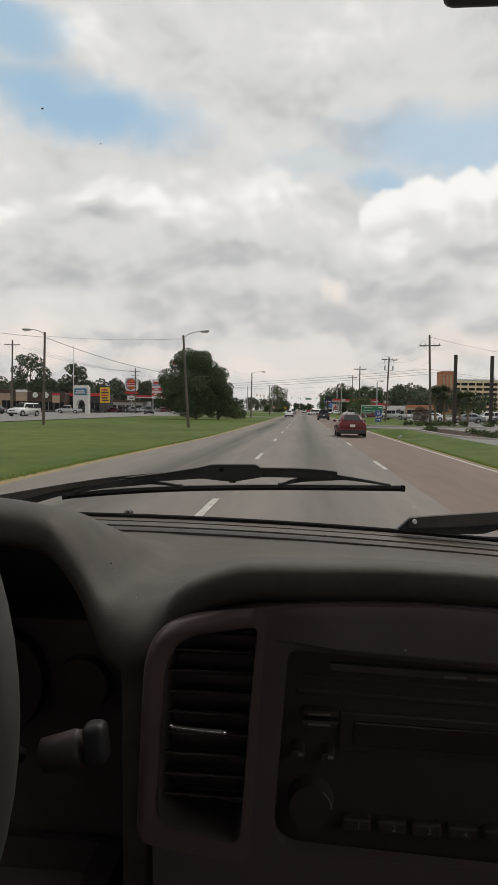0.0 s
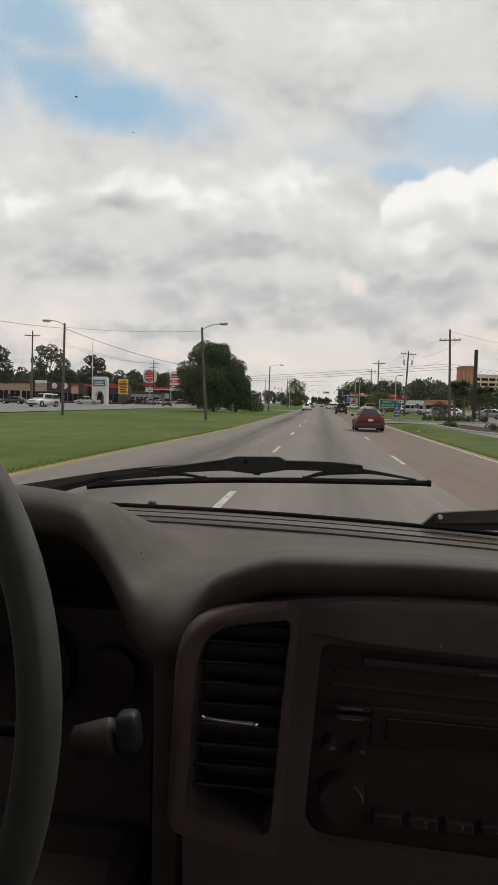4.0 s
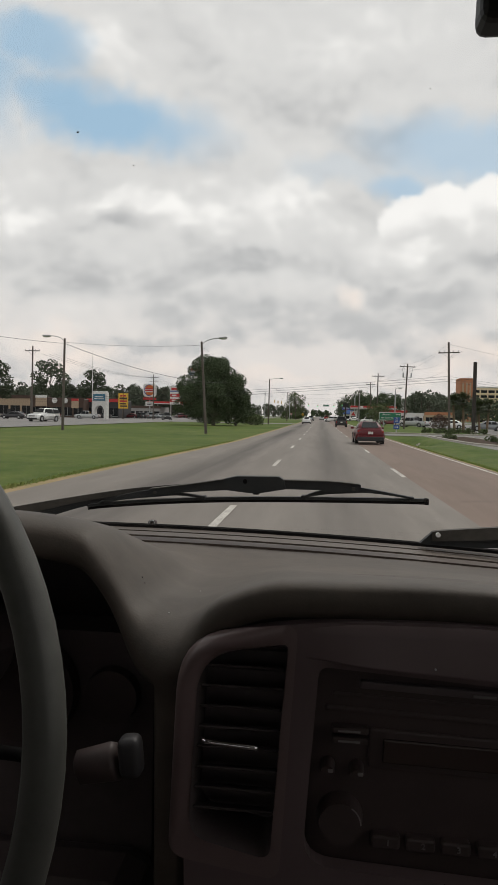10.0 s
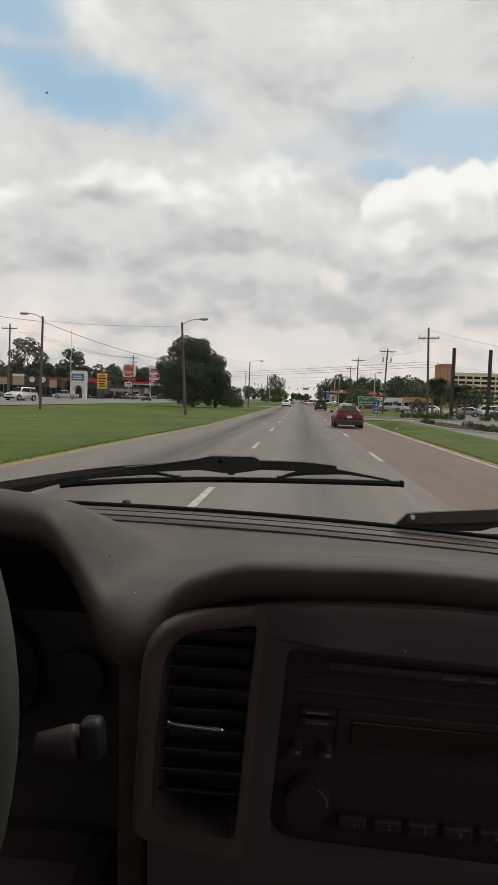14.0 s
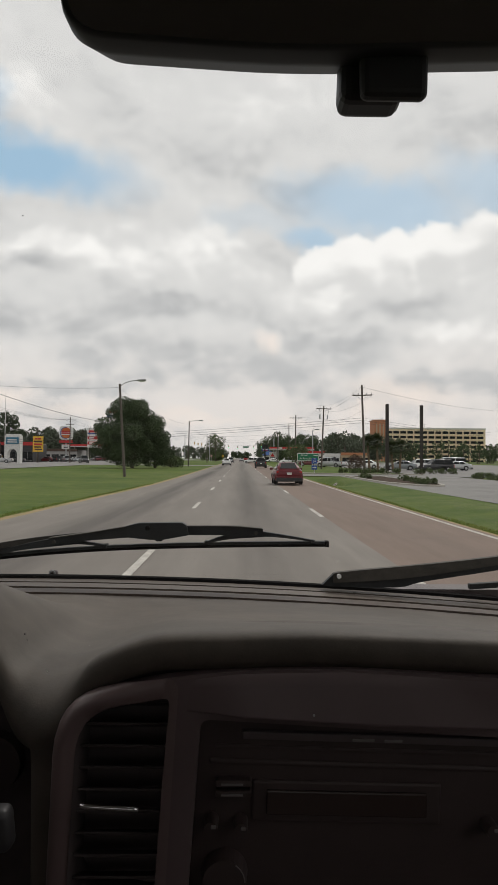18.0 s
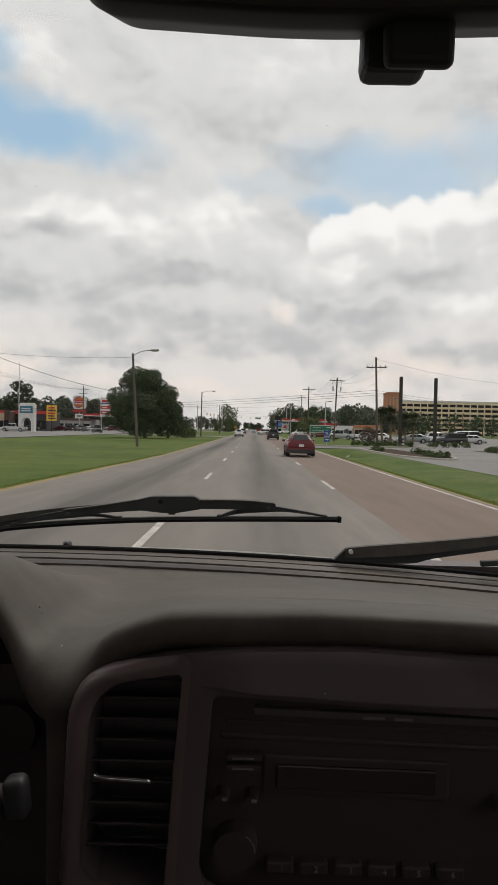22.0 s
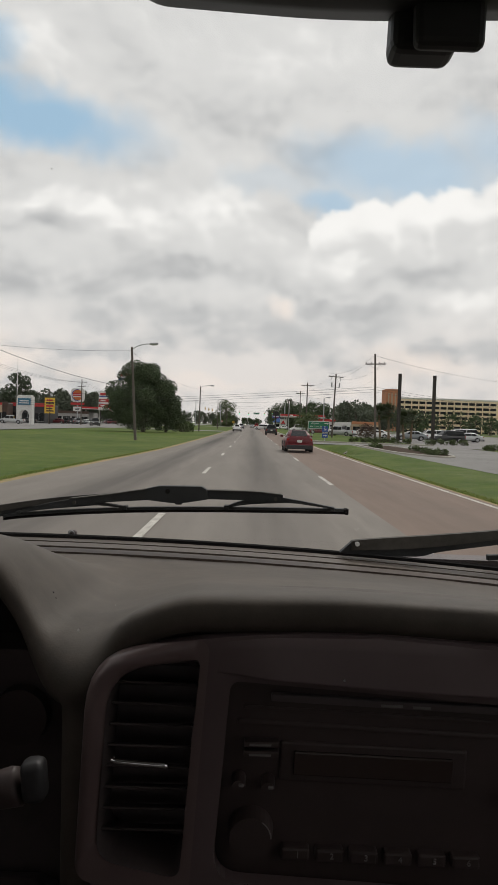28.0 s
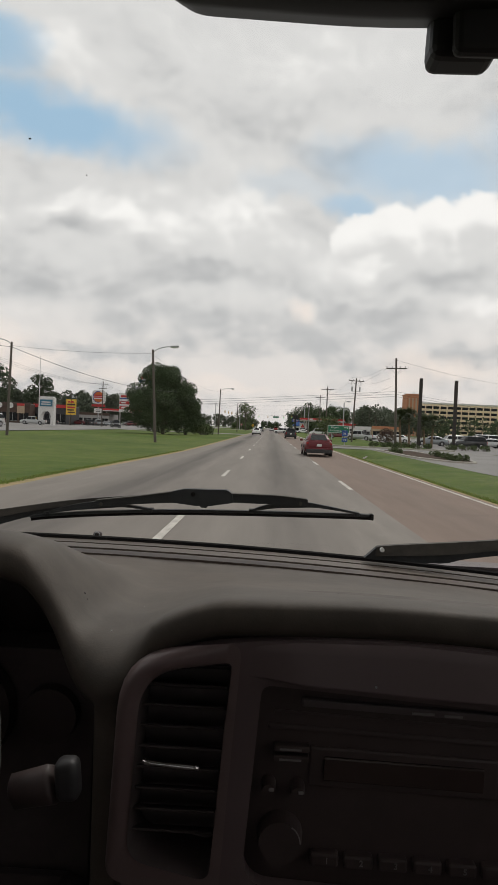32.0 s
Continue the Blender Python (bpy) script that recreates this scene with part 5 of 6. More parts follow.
def woods(x0, x1, y0, y1, h, seed, n=9000, leaf=0.55, label="distant line of dark broadleaf and pine trees", m=None, trunks=True):
    gen = np.random.default_rng(seed)
    blobs = []
    bm = bmesh.new()
    k = max(6, int(abs(x1 - x0) / 3.4 + abs(y1 - y0) / 7))
    for i in range(k):
        t = (i + gen.random()) / k
        x, y = x0 + (x1 - x0) * t + gen.normal() * 2, y0 + (y1 - y0) * t + gen.normal() * 5
        hh = h * (0.74 + 0.30 * gen.random())
        z = gz(y)
        for j in range(7):
            blobs.append((x + gen.normal() * h * 0.13, y + gen.normal() * h * 0.13, z + hh * (0.22 + 0.68 * j / 6), h * (0.10 + 0.09 * gen.random()), 0.85))
        if trunks:
            rod((x, y, z - 0.3), (x, y, z + hh * 0.9), 0.25, 0.08, 5, bm)
    o = empty("woods", label=label, category="woods", kind="stuff")
    if trunks:
        part("trunks", bm, M_BARK, o)
    else:
        bm.free()
    vs, fs = leaf_cloud(n, blobs, leaf, gen)
    from_arrays("foliage", vs, fs, m or M_LEAF, o)
    return o


# ---- vehicles ----
def loft(sections, material, name, parent, label=""):
    """sections: y, half width low, half width high, z low, z high."""
    bm = bmesh.new()
    rings = []
    for y, wl_, wh, z0, z1 in sections:
        d = z1 - z0
        half = [(wl_ * 0.90, z0), (wl_, z0 + d * 0.22), (wl_ * 0.5 + wh * 0.5 + 0.012, z0 + d * 0.55), (wh, z0 + d * 0.86), (wh * 0.90, z1 - d * 0.02), (wh * 0.55, z1)]
        rings.append([bm.verts.new((x, y, z)) for x, z in half] + [bm.verts.new((-x, y, z)) for x, z in half[::-1]])
    for a, b in zip(rings, rings[1:]):
        for i in range(len(a)):
            bm.faces.new((a[i], a[(i + 1) % len(a)], b[(i + 1) % len(a)], b[i]))
    bm.faces.new(rings[0]), bm.faces.new(rings[-1][::-1])
    return part(name, bm, material, parent, label, smooth=True)


SHAPES = {
    # length, width, body sections as fractions, cabin: base back, roof back, roof front, base front, belt z, roof z
    "sedan": (4.75, 1.84, (-1.95, -1.00, 0.20, 1.05), 0.95, 1.44, 0.33),
    "suv": (4.65, 1.86, (-2.28, -1.95, 0.35, 1.10), 1.05, 1.72, 0.34),
    "van": (5.40, 1.98, (-2.66, -2.55, 1.05, 1.75), 1.15, 2.05, 0.36),
    "offroader": (5.20, 2.02, (-2.55, -2.35, 0.45, 1.15), 1.18, 1.92, 0.39),
    "pickup": (5.70, 1.98, (-0.55, -0.40, 0.95, 1.60), 1.12, 1.88, 0.38),
}


def car(x, y, kind, coat, label, turn=0.0, category="car", name="", lift=0.0, size=1.0):
    """A car whose nose points to +y before turn."""
    L, Wd, (cb0, cr0, cr1, cb1), belt, roof, rw = SHAPES[kind]
    o = empty(name or kind, pose(x, y, gz(y) + 0.02 + lift, 0, 0, turn) @ Matrix.Scale(size, 4), label=label, category=category)
    hw, e = Wd / 2, L / 2
    tail = belt + (0.06 if kind == "sedan" else 0.0)
    nose = belt - 0.12
    if kind == "pickup":
        tail = belt - 0.02
    loft([(-e, hw * 0.84, hw * 0.74, 0.42, tail - 0.14), (-e + 0.10, hw * 0.97, hw * 0.86, 0.30, tail - 0.02), (-e + 0.5, hw, hw * 0.92, 0.24, tail), (cb0 + 0.2, hw, hw * 0.94, 0.23, belt), (cb1 - 0.2, hw, hw * 0.94, 0.23, belt), (cb1 + 0.35, hw, hw * 0.90, 0.23, belt - 0.04), (e - 0.4, hw * 0.97, hw * 0.84, 0.24, nose), (e - 0.08, hw * 0.88, hw * 0.74, 0.30, nose - 0.12), (e, hw * 0.78, hw * 0.66, 0.38, nose - 0.22)], coat, "body", o)
    ch = hw * 0.86
    loft([(cb0, ch, ch * 0.96, belt - 0.06, belt + 0.04), ((cb0 + cr0) / 2, ch * 0.97, ch * 0.86, belt - 0.06, (belt + roof) / 2 + 0.04), (cr0, ch * 0.96, ch * 0.72, belt - 0.06, roof - 0.02), ((cr0 + cr1) / 2, ch * 0.96, ch * 0.74, belt - 0.06, roof), (cr1, ch * 0.96, ch * 0.72, belt - 0.06, roof - 0.03), ((cr1 + cb1) / 2, ch * 0.97, ch * 0.84, belt - 0.06, (belt + roof) / 2), (cb1, ch, ch * 0.94, belt - 0.06, belt + 0.0)], coat, "cabin", o)
    d = roof - belt

    def pane(nm, pts):
        bm = bmesh.new()
        vs = [bm.verts.new(p) for p in pts]
        bm.faces.new(vs)
        r = bmesh.ops.extrude_face_region(bm, geom=bm.faces[:])
        c = Vector((0, 0, belt + d * 0.4))
        for v in [g for g in r["geom"] if isinstance(g, bmesh.types.BMVert)]:
            v.co = c + (v.co - c) * 0.97
        return part(nm, bm, M_PANE, o)

    # panes stand a little proud of the cabin
    for nm, b0, r0, s in (("rear_window", cb0, cr0, -1), ("windshield", cb1, cr1, 1)):
        f0, f1 = 0.12, 0.86
        y0, y1 = b0 + (r0 - b0) * f0 + s * 0.05, b0 + (r0 - b0) * f1 + s * 0.05
        z0, z1 = belt + d * f0 + 0.03, belt + d * f1 + 0.03
        k0, k1 = (0.70, 0.54) if kind == "sedan" else (0.84, 0.62)
        pane(nm, [(-ch * k0, y0, z0), (ch * k0, y0, z0), (ch * k1, y1, z1), (-ch * k1, y1, z1)])
    cuts = [cr0 - 0.05, (cr0 + cr1) / 2 - 0.12, (cr0 + cr1) / 2 + 0.0, cr1 + 0.12]
    for s in (-1, 1):
        for a, b, fa, fb in ((cuts[0], cuts[1], -0.28 if kind == "sedan" else -0.05, 0), (cuts[2], cuts[3], 0, 0.38)):
            pane("side_window", [(s * ch * 1.00, a + fa, belt + 0.04), (s * ch * 1.00, b + fb, belt + 0.04), (s * ch * 0.835, b, roof - 0.15), (s * ch * 0.835, a, roof - 0.15)])
        part("wing_mirror", box(0.20, 0.12, 0.14, s * (hw + 0.08), cb1 - 0.35, belt - 0.02, 0.03), coat, o)
        part("tail_light", box(0.34 if kind == "sedan" else 0.16, 0.10, 0.13 if kind == "sedan" else 0.42, s * hw * 0.70 if kind == "sedan" else s * hw * 0.80, -e + 0.055, tail - (0.27 if kind == "sedan" else 0.50), 0.03), M_LAMPR, o)
        part("headlight", box(0.38, 0.10, 0.15, s * hw * 0.62, e - 0.08, nose - 0.30, 0.03), M_LAMPW, o)
        for yy in (-e * 0.58, e * 0.62):
            wh = empty("wheel", pose(s * (hw - 0.11), yy, rw))
            wh.parent = o
            part("tyre", rod((-0.115, 0, 0), (0.115, 0, 0), rw, rw, 24), M_TYRE, wh)
            part("rim", rod((s * 0.105, 0, 0), (s * 0.122, 0, 0), rw * 0.66, rw * 0.60, 20), M_WHEEL, wh)
            part("wheel_arch", tube([(s * (hw + 0.002) * 0.985, yy + rw * 1.16 * math.cos(a), rw + rw * 1.16 * math.sin(a)) for a in np.linspace(0, math.pi, 11)], 0.035, 5), M_TRIM, o)
    part("rear_bumper", box(Wd * 0.90, 0.16, 0.24, 0, -e + 0.03, 0.30, 0.06, 3), M_TRIM if kind != "sedan" else coat, o)
    part("front_bumper", box(Wd * 0.86, 0.16, 0.22, 0, e - 0.06, 0.30, 0.06, 3), M_TRIM if kind != "sedan" else coat, o)
    part("number_plate", box(0.31, 0.02, 0.16, 0, -e - 0.015, tail - 0.38), M_PLATE, o)
    part("grille", box(Wd * 0.5, 0.05, 0.14, 0, e - 0.015, nose - 0.36, 0.02), M_TRIM, o)
    if kind == "sedan":
        part("bumper_skirt", box(Wd * 0.90, 0.22, 0.26, 0, -e + 0.0, 0.20, 0.04), M_TRIM, o)
        for s in (-1, 1):
            part("exhaust_tip", box(0.14, 0.08, 0.06, s * hw * 0.62, -e - 0.06, 0.26, 0.015), M_WHEEL, o)
        part("trunk_lip", box(Wd * 0.72, 0.10, 0.03, 0, -e + 0.14, tail - 0.035, 0.012), coat, o)
        part("lamp_bar", box(Wd * 0.42, 0.04, 0.06, 0, -e + 0.035, tail - 0.20, 0.01), M_TRIM, o)
    if kind == "pickup":
        part("bed", box(Wd * 0.84, 1.75, 0.04, 0, -e + 1.05, tail + 0.0), M_TRIM, o)
    return o


# ---- buildings ----
def shop(name, x, y, w, dp, h, wall, label, band=None, bays=4, turn=0.0, roof=None, glass=0.45):
    """A low shop whose front faces -y before turn."""
    o = empty(name, pose(x, y, gz(y) - 0.05, 0, 0, turn), label=label, category="building")
    part("wall", box(w, dp, h, 0, dp / 2, 0), wall, o)
    part("parapet", box(w + 0.3, 0.35, 0.9, 0, 0.0, h - 0.5, 0.03), band or wall, o)
    part("roof", box(w - 0.2, dp - 0.3, 0.2, 0, dp / 2 + 0.1, h), roof or B_ROOF, o)
    bw = w / bays
    for k in range(bays):
        cx = -w / 2 + bw * (k + 0.5)
        wd = part("window", box(bw * 0.82, 0.06, h * glass, cx, -0.02, 0.55), M_PANE, o)
        part("window_frame", box(bw * 0.86, 0.08, 0.08, cx, -0.03, 0.50), M_STEEL, wd)
        part("mullion", box(0.06, 0.08, h * glass, cx, -0.045, 0.55), M_STEEL, wd)
    part("door", box(1.0, 0.08, 2.1, w * 0.12, -0.07, 0.06), S_BLACK, o)
    return o


# the preset keys' numerals
for k in range(6):
    words(str(k + 1), 0.0062, M_PRINT_GLINT, pose(0.0462 + 0.0253 * k, 0.4641, 1.1280 - 0.0004 * k, 90, 0, 0) @ Matrix.Diagonal((1, 1, 0.1, 1)), radio, "numeral")


# ---- traffic ----
car(2.95, 40.6, "sedan", P_RED, "dark red sedan driving ahead in the outer lane", name="red_sedan", size=0.94)
car(3.35, 106, "suv", P_BLACK, "black off-roader far ahead in the outer lane")
car(-2.9, 136, "sedan", P_WHITE, "white sedan far ahead in the inner lane")
car(-3.2, 215, "suv", P_GREY, "grey car far ahead in the inner lane")
car(3.4, 190, "suv", P_WHITE, "white off-roader turning off far ahead", 62)
car(0.5, 270, "sedan", P_SILVER, "small silver car far down the road")
car(2.9, 345, "van", S_RED, "red box lorry far down the road", category="lorry", name="box_lorry")
car(-43.0, 96, "offroader", P_WHITE, "large white off-roader leaving the car park", 166, name="suv", size=1.1)
car(-37.5, 154, "pickup", P_BLACK, "black pickup on the far carriageway", 200)
for x, y, k, c, tn, lb in ((-53.5, 143, "pickup", P_SILVER, 96, "silver pickup parked before the shops"), (-54.3, 180, "sedan", P_MAROON, 85, "maroon sedan parked before the shops"), (-51.2, 179, "suv", P_BLACK, 35, "black off-roader parked before the shops"), (-50.2, 184, "suv", P_GREY, 30, "grey off-roader parked before the shops"), (-54.5, 211, "sedan", P_WHITE, 90, "white sedan parked by the petrol signs"), (-49.5, 185, "suv", P_BLACK, 200, "black off-roader leaving the car park"), (-62, 176, "sedan", P_GREY, 80, "grey sedan parked before the shops"), (-66, 150, "sedan", P_RED, 88, "red sedan parked before the shops"), (-72, 160, "suv", P_WHITE, 90, "white off-roader parked before the shops"), (-60, 120, "sedan", P_BLACK, 96, "black sedan parked before the shops"), (-56, 250, "suv", P_SILVER, 90, "silver off-roader by the far shops"), (-52, 268, "pickup", P_BLACK, 80, "black pickup by the far shops")):
    car(x, y, k, c, lb, tn)
for x, y, k, c, tn, lb in ((17.0, 121, "pickup", P_SILVER, 55, "silver pickup parked beside the highway"), (21, 108, "sedan", P_WHITE, 90, "white sedan in the hotel car park"), (24, 96, "sedan", P_GREY, 84, "grey sedan in the hotel car park"), (29, 104, "suv", P_WHITE, 92, "white off-roader in the hotel car park"), (33, 98, "sedan", P_SILVER, 90, "silver sedan in the hotel car park"), (27, 88, "suv", P_BLACK, 100, "black off-roader in the hotel car park"), (36, 110, "van", P_WHITE, 90, "white van in the hotel car park"), (15, 140, "sedan", P_MAROON, 90, "maroon sedan in the far car park"), (19, 150, "suv", P_WHITE, 95, "white off-roader in the far car park"), (23, 134, "sedan", P_WHITE, 88, "white sedan in the far car park"), (13, 170, "van", P_WHITE, 92, "white van in the far car park"), (12, 243, "sedan", P_WHITE, 110, "white sedan at the petrol station")):
    car(x, y, k, c, lb, tn)

for k, (x, y, kd, c, tn) in enumerate(((-66, 172, "suv", P_BLACK, 12), (-62.5, 186, "sedan", P_SILVER, 8), (-58, 166, "sedan", P_BLACK, 95), (-57.5, 188, "suv", P_BLACK, 20), (-52.5, 196, "pickup", P_GREY, 100), (-60, 196, "sedan", P_BLACK, 5), (-47.5, 190, "sedan", P_GREY, 160), (-78, 158, "sedan", P_BLACK, 90), (-49, 224, "suv", P_MAROON, 70), (-70, 158, "sedan", P_GREY, 0))):
    car(x, y, kd, c, "%s parked on the asphalt before the shops" % {"suv": "dark off-roader", "sedan": "older sedan", "pickup": "grey pickup"}[kd], tn)

# ---- poles, lamps, cables ----
street_lamp(-23.3, 56, 8.3, -1.4, 0.8, label="wooden street lamp post leaning on the median")
street_lamp(-9.9, 55, 8.0, 1.6, -3.8, label="wooden street lamp post before a round tree")
street_lamp(-9.9, 122, 8.6, 1.9, 0.5)
street_lamp(-9.9, 190, 8.6, 1.9, -0.5)
street_lamp(-9.9, 255, 8.6, 1.9, 0.2)
street_lamp(12.0, 205, 8.6, -1.8, 0.3, steel=True, label="grey steel street lamp beside the highway")
street_lamp(13.3, 118, 6.9, 0.5, 0.0, steel=True, label="grey steel car park lamp")
wire((-34, 38, 9.2), (-23.3, 56, 8.2), 0.5)
wire((-23.2, 56, 8.3), (-10.4, 55, 8.0), 0.2, 0.010)
wire((-23.2, 56, 8.2), (-13.5, 92, 7.0), 0.9, 0.022)
wire((-10.4, 55, 7.9), (-9.9, 122, 9.2), 0.8, 0.010)
wire((-9.9, 122, 9.2), (-9.9, 190, 10.0), 0.8)
utility_pole(14.40, 74, 10.3, ((1.25, 2.3),), (-2.0, 0), label="tall wooden utility pole by the car park drive")
utility_pole(13.05, 103, 10.2, ((0.5, 2.4),), (1.9, 0), "t", label="leaning utility pole with two small transformers")
utility_pole(11.5, 134, 10.8, ((0.7, 2.6),), (0.2, 0))
utility_pole(13.4, 176, 11.2, ((0.7, 2.4),), (-0.8, 0))
utility_pole(12.8, 222, 11.0, ((0.7, 2.4),), (0.5, 0))
utility_pole(12.4, 262, 11.0, ((0.7, 2.4),), (0.0, 0))
for a, b in (((14.4, 74), (13.0, 103)), ((13.0, 103), (12.6, 134)), ((12.6, 134), (13.4, 176)), ((13.4, 176), (12.8, 222)), ((12.8, 222), (12.4, 262))):
    for dx_, h in ((-1.1, 9.25), (1.1, 9.25), (-0.3, 10.15), (0.1, 7.6)):
        wire((a[0] + dx_, a[1], gz(a[1]) + h), (b[0] + dx_, b[1], gz(b[1]) + h + 0.1), 0.7, 0.009)
wire((14.05, 74, 10.6), (52, 116, 11.6), 0.8, 0.012)
# lines that cross the highway to the near pole
for z0, z1, z2 in ((6.95, 4.4, 7.5), (6.66, 4.1, 7.2), (6.38, 3.8, 6.9)):
    wire((-51.7, 110, z1 + 0.5), (14.13, 74, z0 + 0.06), 0.5, 0.014)
    wire((14.13, 74, z0 + 0.06), (44, 112, z2), 0.3, 0.014)
utility_pole(-51.7, 110, 6.0, (), (0, 0), label="short wooden pole that carries crossing lines")
wire((-42, 158, 9.4), (13.4, 176, 10.2), 1.2)
utility_pole(-44.5, 95, 11.7, ((0.8, 2.4),), (0.3, 0))
utility_pole(-42, 158, 11.4, ((0.8, 2.6), (1.9, 2.0)), (0.0, 0))
utility_pole(-41, 214, 11.2, ((0.8, 2.4),), (0.0, 0))
utility_pole(-40, 268, 11.2, ((0.8, 2.4),), (0.8, 0))
for y0, y1 in ((95, 158), (158, 214), (214, 268)):
    for dx_ in (-1.0, 0.0, 1.0):
        wire((-42 + dx_, y0, gz(y0) + 10.5), (-41.5 + dx_, y1, gz(y1) + 10.6), 0.9)
utility_pole(-52.5, 166, 9.0, (), (0.3, 0), "f", label="wooden car park pole with a flood lamp")
utility_pole(-58.0, 214, 11.5, ((0.5, 2.4), (1.4, 2.0)), (0.0, 0))
flag = empty("flag_pole", pose(-55, 150, gz(150)), label="thin white pole without a flag", category="flag pole")
part("mast", rod((0, 0, 0), (0, 0, 16), 0.09, 0.05, 8), B_WHITE, flag)
part("finial", rod((0, 0, 16), (0, 0, 16.2), 0.1, 0.05, 8), M_STEEL, flag)
# two dark masts that carried a sign
for x, y, h in ((17.0, 74, 8.1), (21.0, 74, 8.0)):
    o = empty("sign_mast", pose(x, y, gz(y) - 0.05), label="bare dark square mast of a removed sign", category="mast", group="bare masts")
    part("shaft", box(0.34, 0.34, h, 0, 0, 0, 0.02), M_POLED, o)
    part("base", box(0.7, 0.7, 0.3, 0, 0, 0, 0.03), M_KERB, o)

# ---- signs on the right ----
g = post_sign("guide_sign", 8.15, 77, 2.6, 0.92, 1.42, S_GREEN, "green highway guide sign on steel posts", legs=2, border=S_WHITE)
words("Airport", 0.30, S_WHITE, pose(-0.45, -0.06, 2.10, 90, 0, 0), g)
words("Air Force Base", 0.28, S_WHITE, pose(-0.20, -0.06, 1.70, 90, 0, 0), g)
bars(g, S_WHITE, ((0.85, 2.06, 0.40, 0.07),))
part("arrow_head", plate([(1.02, 1.98), (1.02, 2.20), (1.20, 2.09)], [], 0.02, -0.07), S_WHITE, g)
r = post_sign("route_marker", 8.1, 70, 0.62, 0.62, 1.15, S_BLUE, "pair of blue route markers on one post")
part("lower_marker", box(0.62, 0.05, 0.45, 0, 0, 0.50, 0.02), S_BLUE, r)
words("TO", 0.16, S_WHITE, pose(0, -0.04, 1.68, 90, 0, 0), r)
words("26", 0.34, S_WHITE, pose(0, -0.04, 1.40, 90, 0, 0), r)
bars(r, S_WHITE, ((-0.06, 0.70, 0.28, 0.06),))
part("arrow_head", plate([(0.08, 0.63), (0.08, 0.83), (0.22, 0.73)], [], 0.02, -0.06), S_WHITE, r)
lim = post_sign("speed_limit_sign", 7.6, 330, 0.62, 0.76, 2.0, S_WHITE, "white speed limit sign by the road", border=S_BLACK)
for t_, z_, s_ in (("SPEED", 2.60, 0.15), ("LIMIT", 2.46, 0.15), ("45", 2.23, 0.32)):
    words(t_, s_, S_BLACK, pose(0, -0.05, z_, 90, 0, 0), lim)

# ---- the hotel ----
hotel = empty("hotel", pose(84.8, 405, gz(405) - 1.7), label="cream seven-storey hotel with an orange brick tower", category="building")
part("tower", box(7.4, 14, 27.5, 3.7, 7, 0), B_BRICK, hotel, "orange brick stair tower")
for k in range(3):
    part("tower_panel", box(0.9, 0.12, 24.0, 1.5 + 2.15 * k, -0.06, 1.5), B_TAN, hotel)
part("tower_cap", box(7.8, 14.4, 0.7, 3.7, 7, 27.5), B_BRICK, hotel)
for k in range(5):
    part("antenna", rod((3.6 + 0.8 * k, 3, 28.1), (3.6 + 0.8 * k, 3, 29.4 + 0.5 * (k % 2)), 0.09, None, 6), M_STEEL, hotel)
part("wall", box(64, 14, 22.4, 7.5 + 32, 8.5, 0), B_CREAM, hotel)
part("parapet", box(64.3, 14.4, 0.9, 7.5 + 32, 8.5, 22.4), B_WHITE, hotel)
first = None
for f in range(7):
    for b_ in range(14):
        m = pose(7.5 + 2.3 + 4.5 * b_, 1.46, 1.2 + 3.05 * f)
        if first is None:
            first = part("window", box(3.75, 0.12, 1.60, 0, 0, 0), M_PANE, hotel)
            first.matrix_basis = m
            fr = part("balcony_band", box(4.1, 0.5, 0.7, 0, -0.20, -0.85), B_CREAM, hotel)
            fr.matrix_basis = m
        else:
            again(first, hotel, m), again(fr, hotel, m)
part("roof_mast", rod((33, 4, 23.2), (33, 4, 26.0), 0.12, 0.08, 8), M_STEEL, hotel)
part("roof_mast_bar", box(2.6, 0.12, 0.12, 33, 4, 25.6), M_STEEL, hotel)

# ---- buildings on the right ----
s = shop("petrol_shop", 33, 262, 22, 10, 4.2, B_WHITE, "white petrol station shop behind the canopy", S_RED, 5)
can = empty("petrol_canopy", pose(20, 252, gz(252)), label="red and white petrol station canopy", category="canopy")
part("roof", box(17, 9, 0.95, 0, 0, 4.9, 0.05), S_RED, can, "red canopy edge")
part("soffit", box(16.8, 8.8, 0.12, 0, 0, 4.76), B_WHITE, can)
part("stripe", box(17.06, 9.06, 0.22, 0, 0, 4.95), B_WHITE, can)
for sx in (-6, 0, 6):
    part("column", box(0.4, 0.4, 4.8, sx, 0, 0), B_WHITE, can)
    part("pump", box(0.7, 1.0, 1.6, sx, -1.4, 0.1, 0.05), S_BLACK, can)
part("triangle_badge", box(1.1, 0.06, 0.5, -4.5, -4.56, 5.2), S_WHITE, can)
ps = post_sign("price_sign", 12.5, 250, 2.4, 3.4, 0.6, S_WHITE, "white petrol price sign with a red triangle", legs=2, mast=0.12)
tri = plate([(-0.8, 2.2), (0, 3.7), (0.8, 2.2)], [], 0.03, -0.07)
part("triangle", tri, S_RED, ps)
bars(ps, S_BLACK, ((0, 1.7, 1.8, 0.25), (0, 1.1, 1.8, 0.25)))
loan = shop("blue_roof_shop", 21, 352, 17, 11, 3.4, B_WHITE, "low white shop with a blue metal roof", B_BLUEROOF, 5)
part("hip_roof", box(18, 12.5, 1.9, 0, 5.5, 3.3, taper=0.72), B_BLUEROOF, loan, "ribbed blue metal roof")
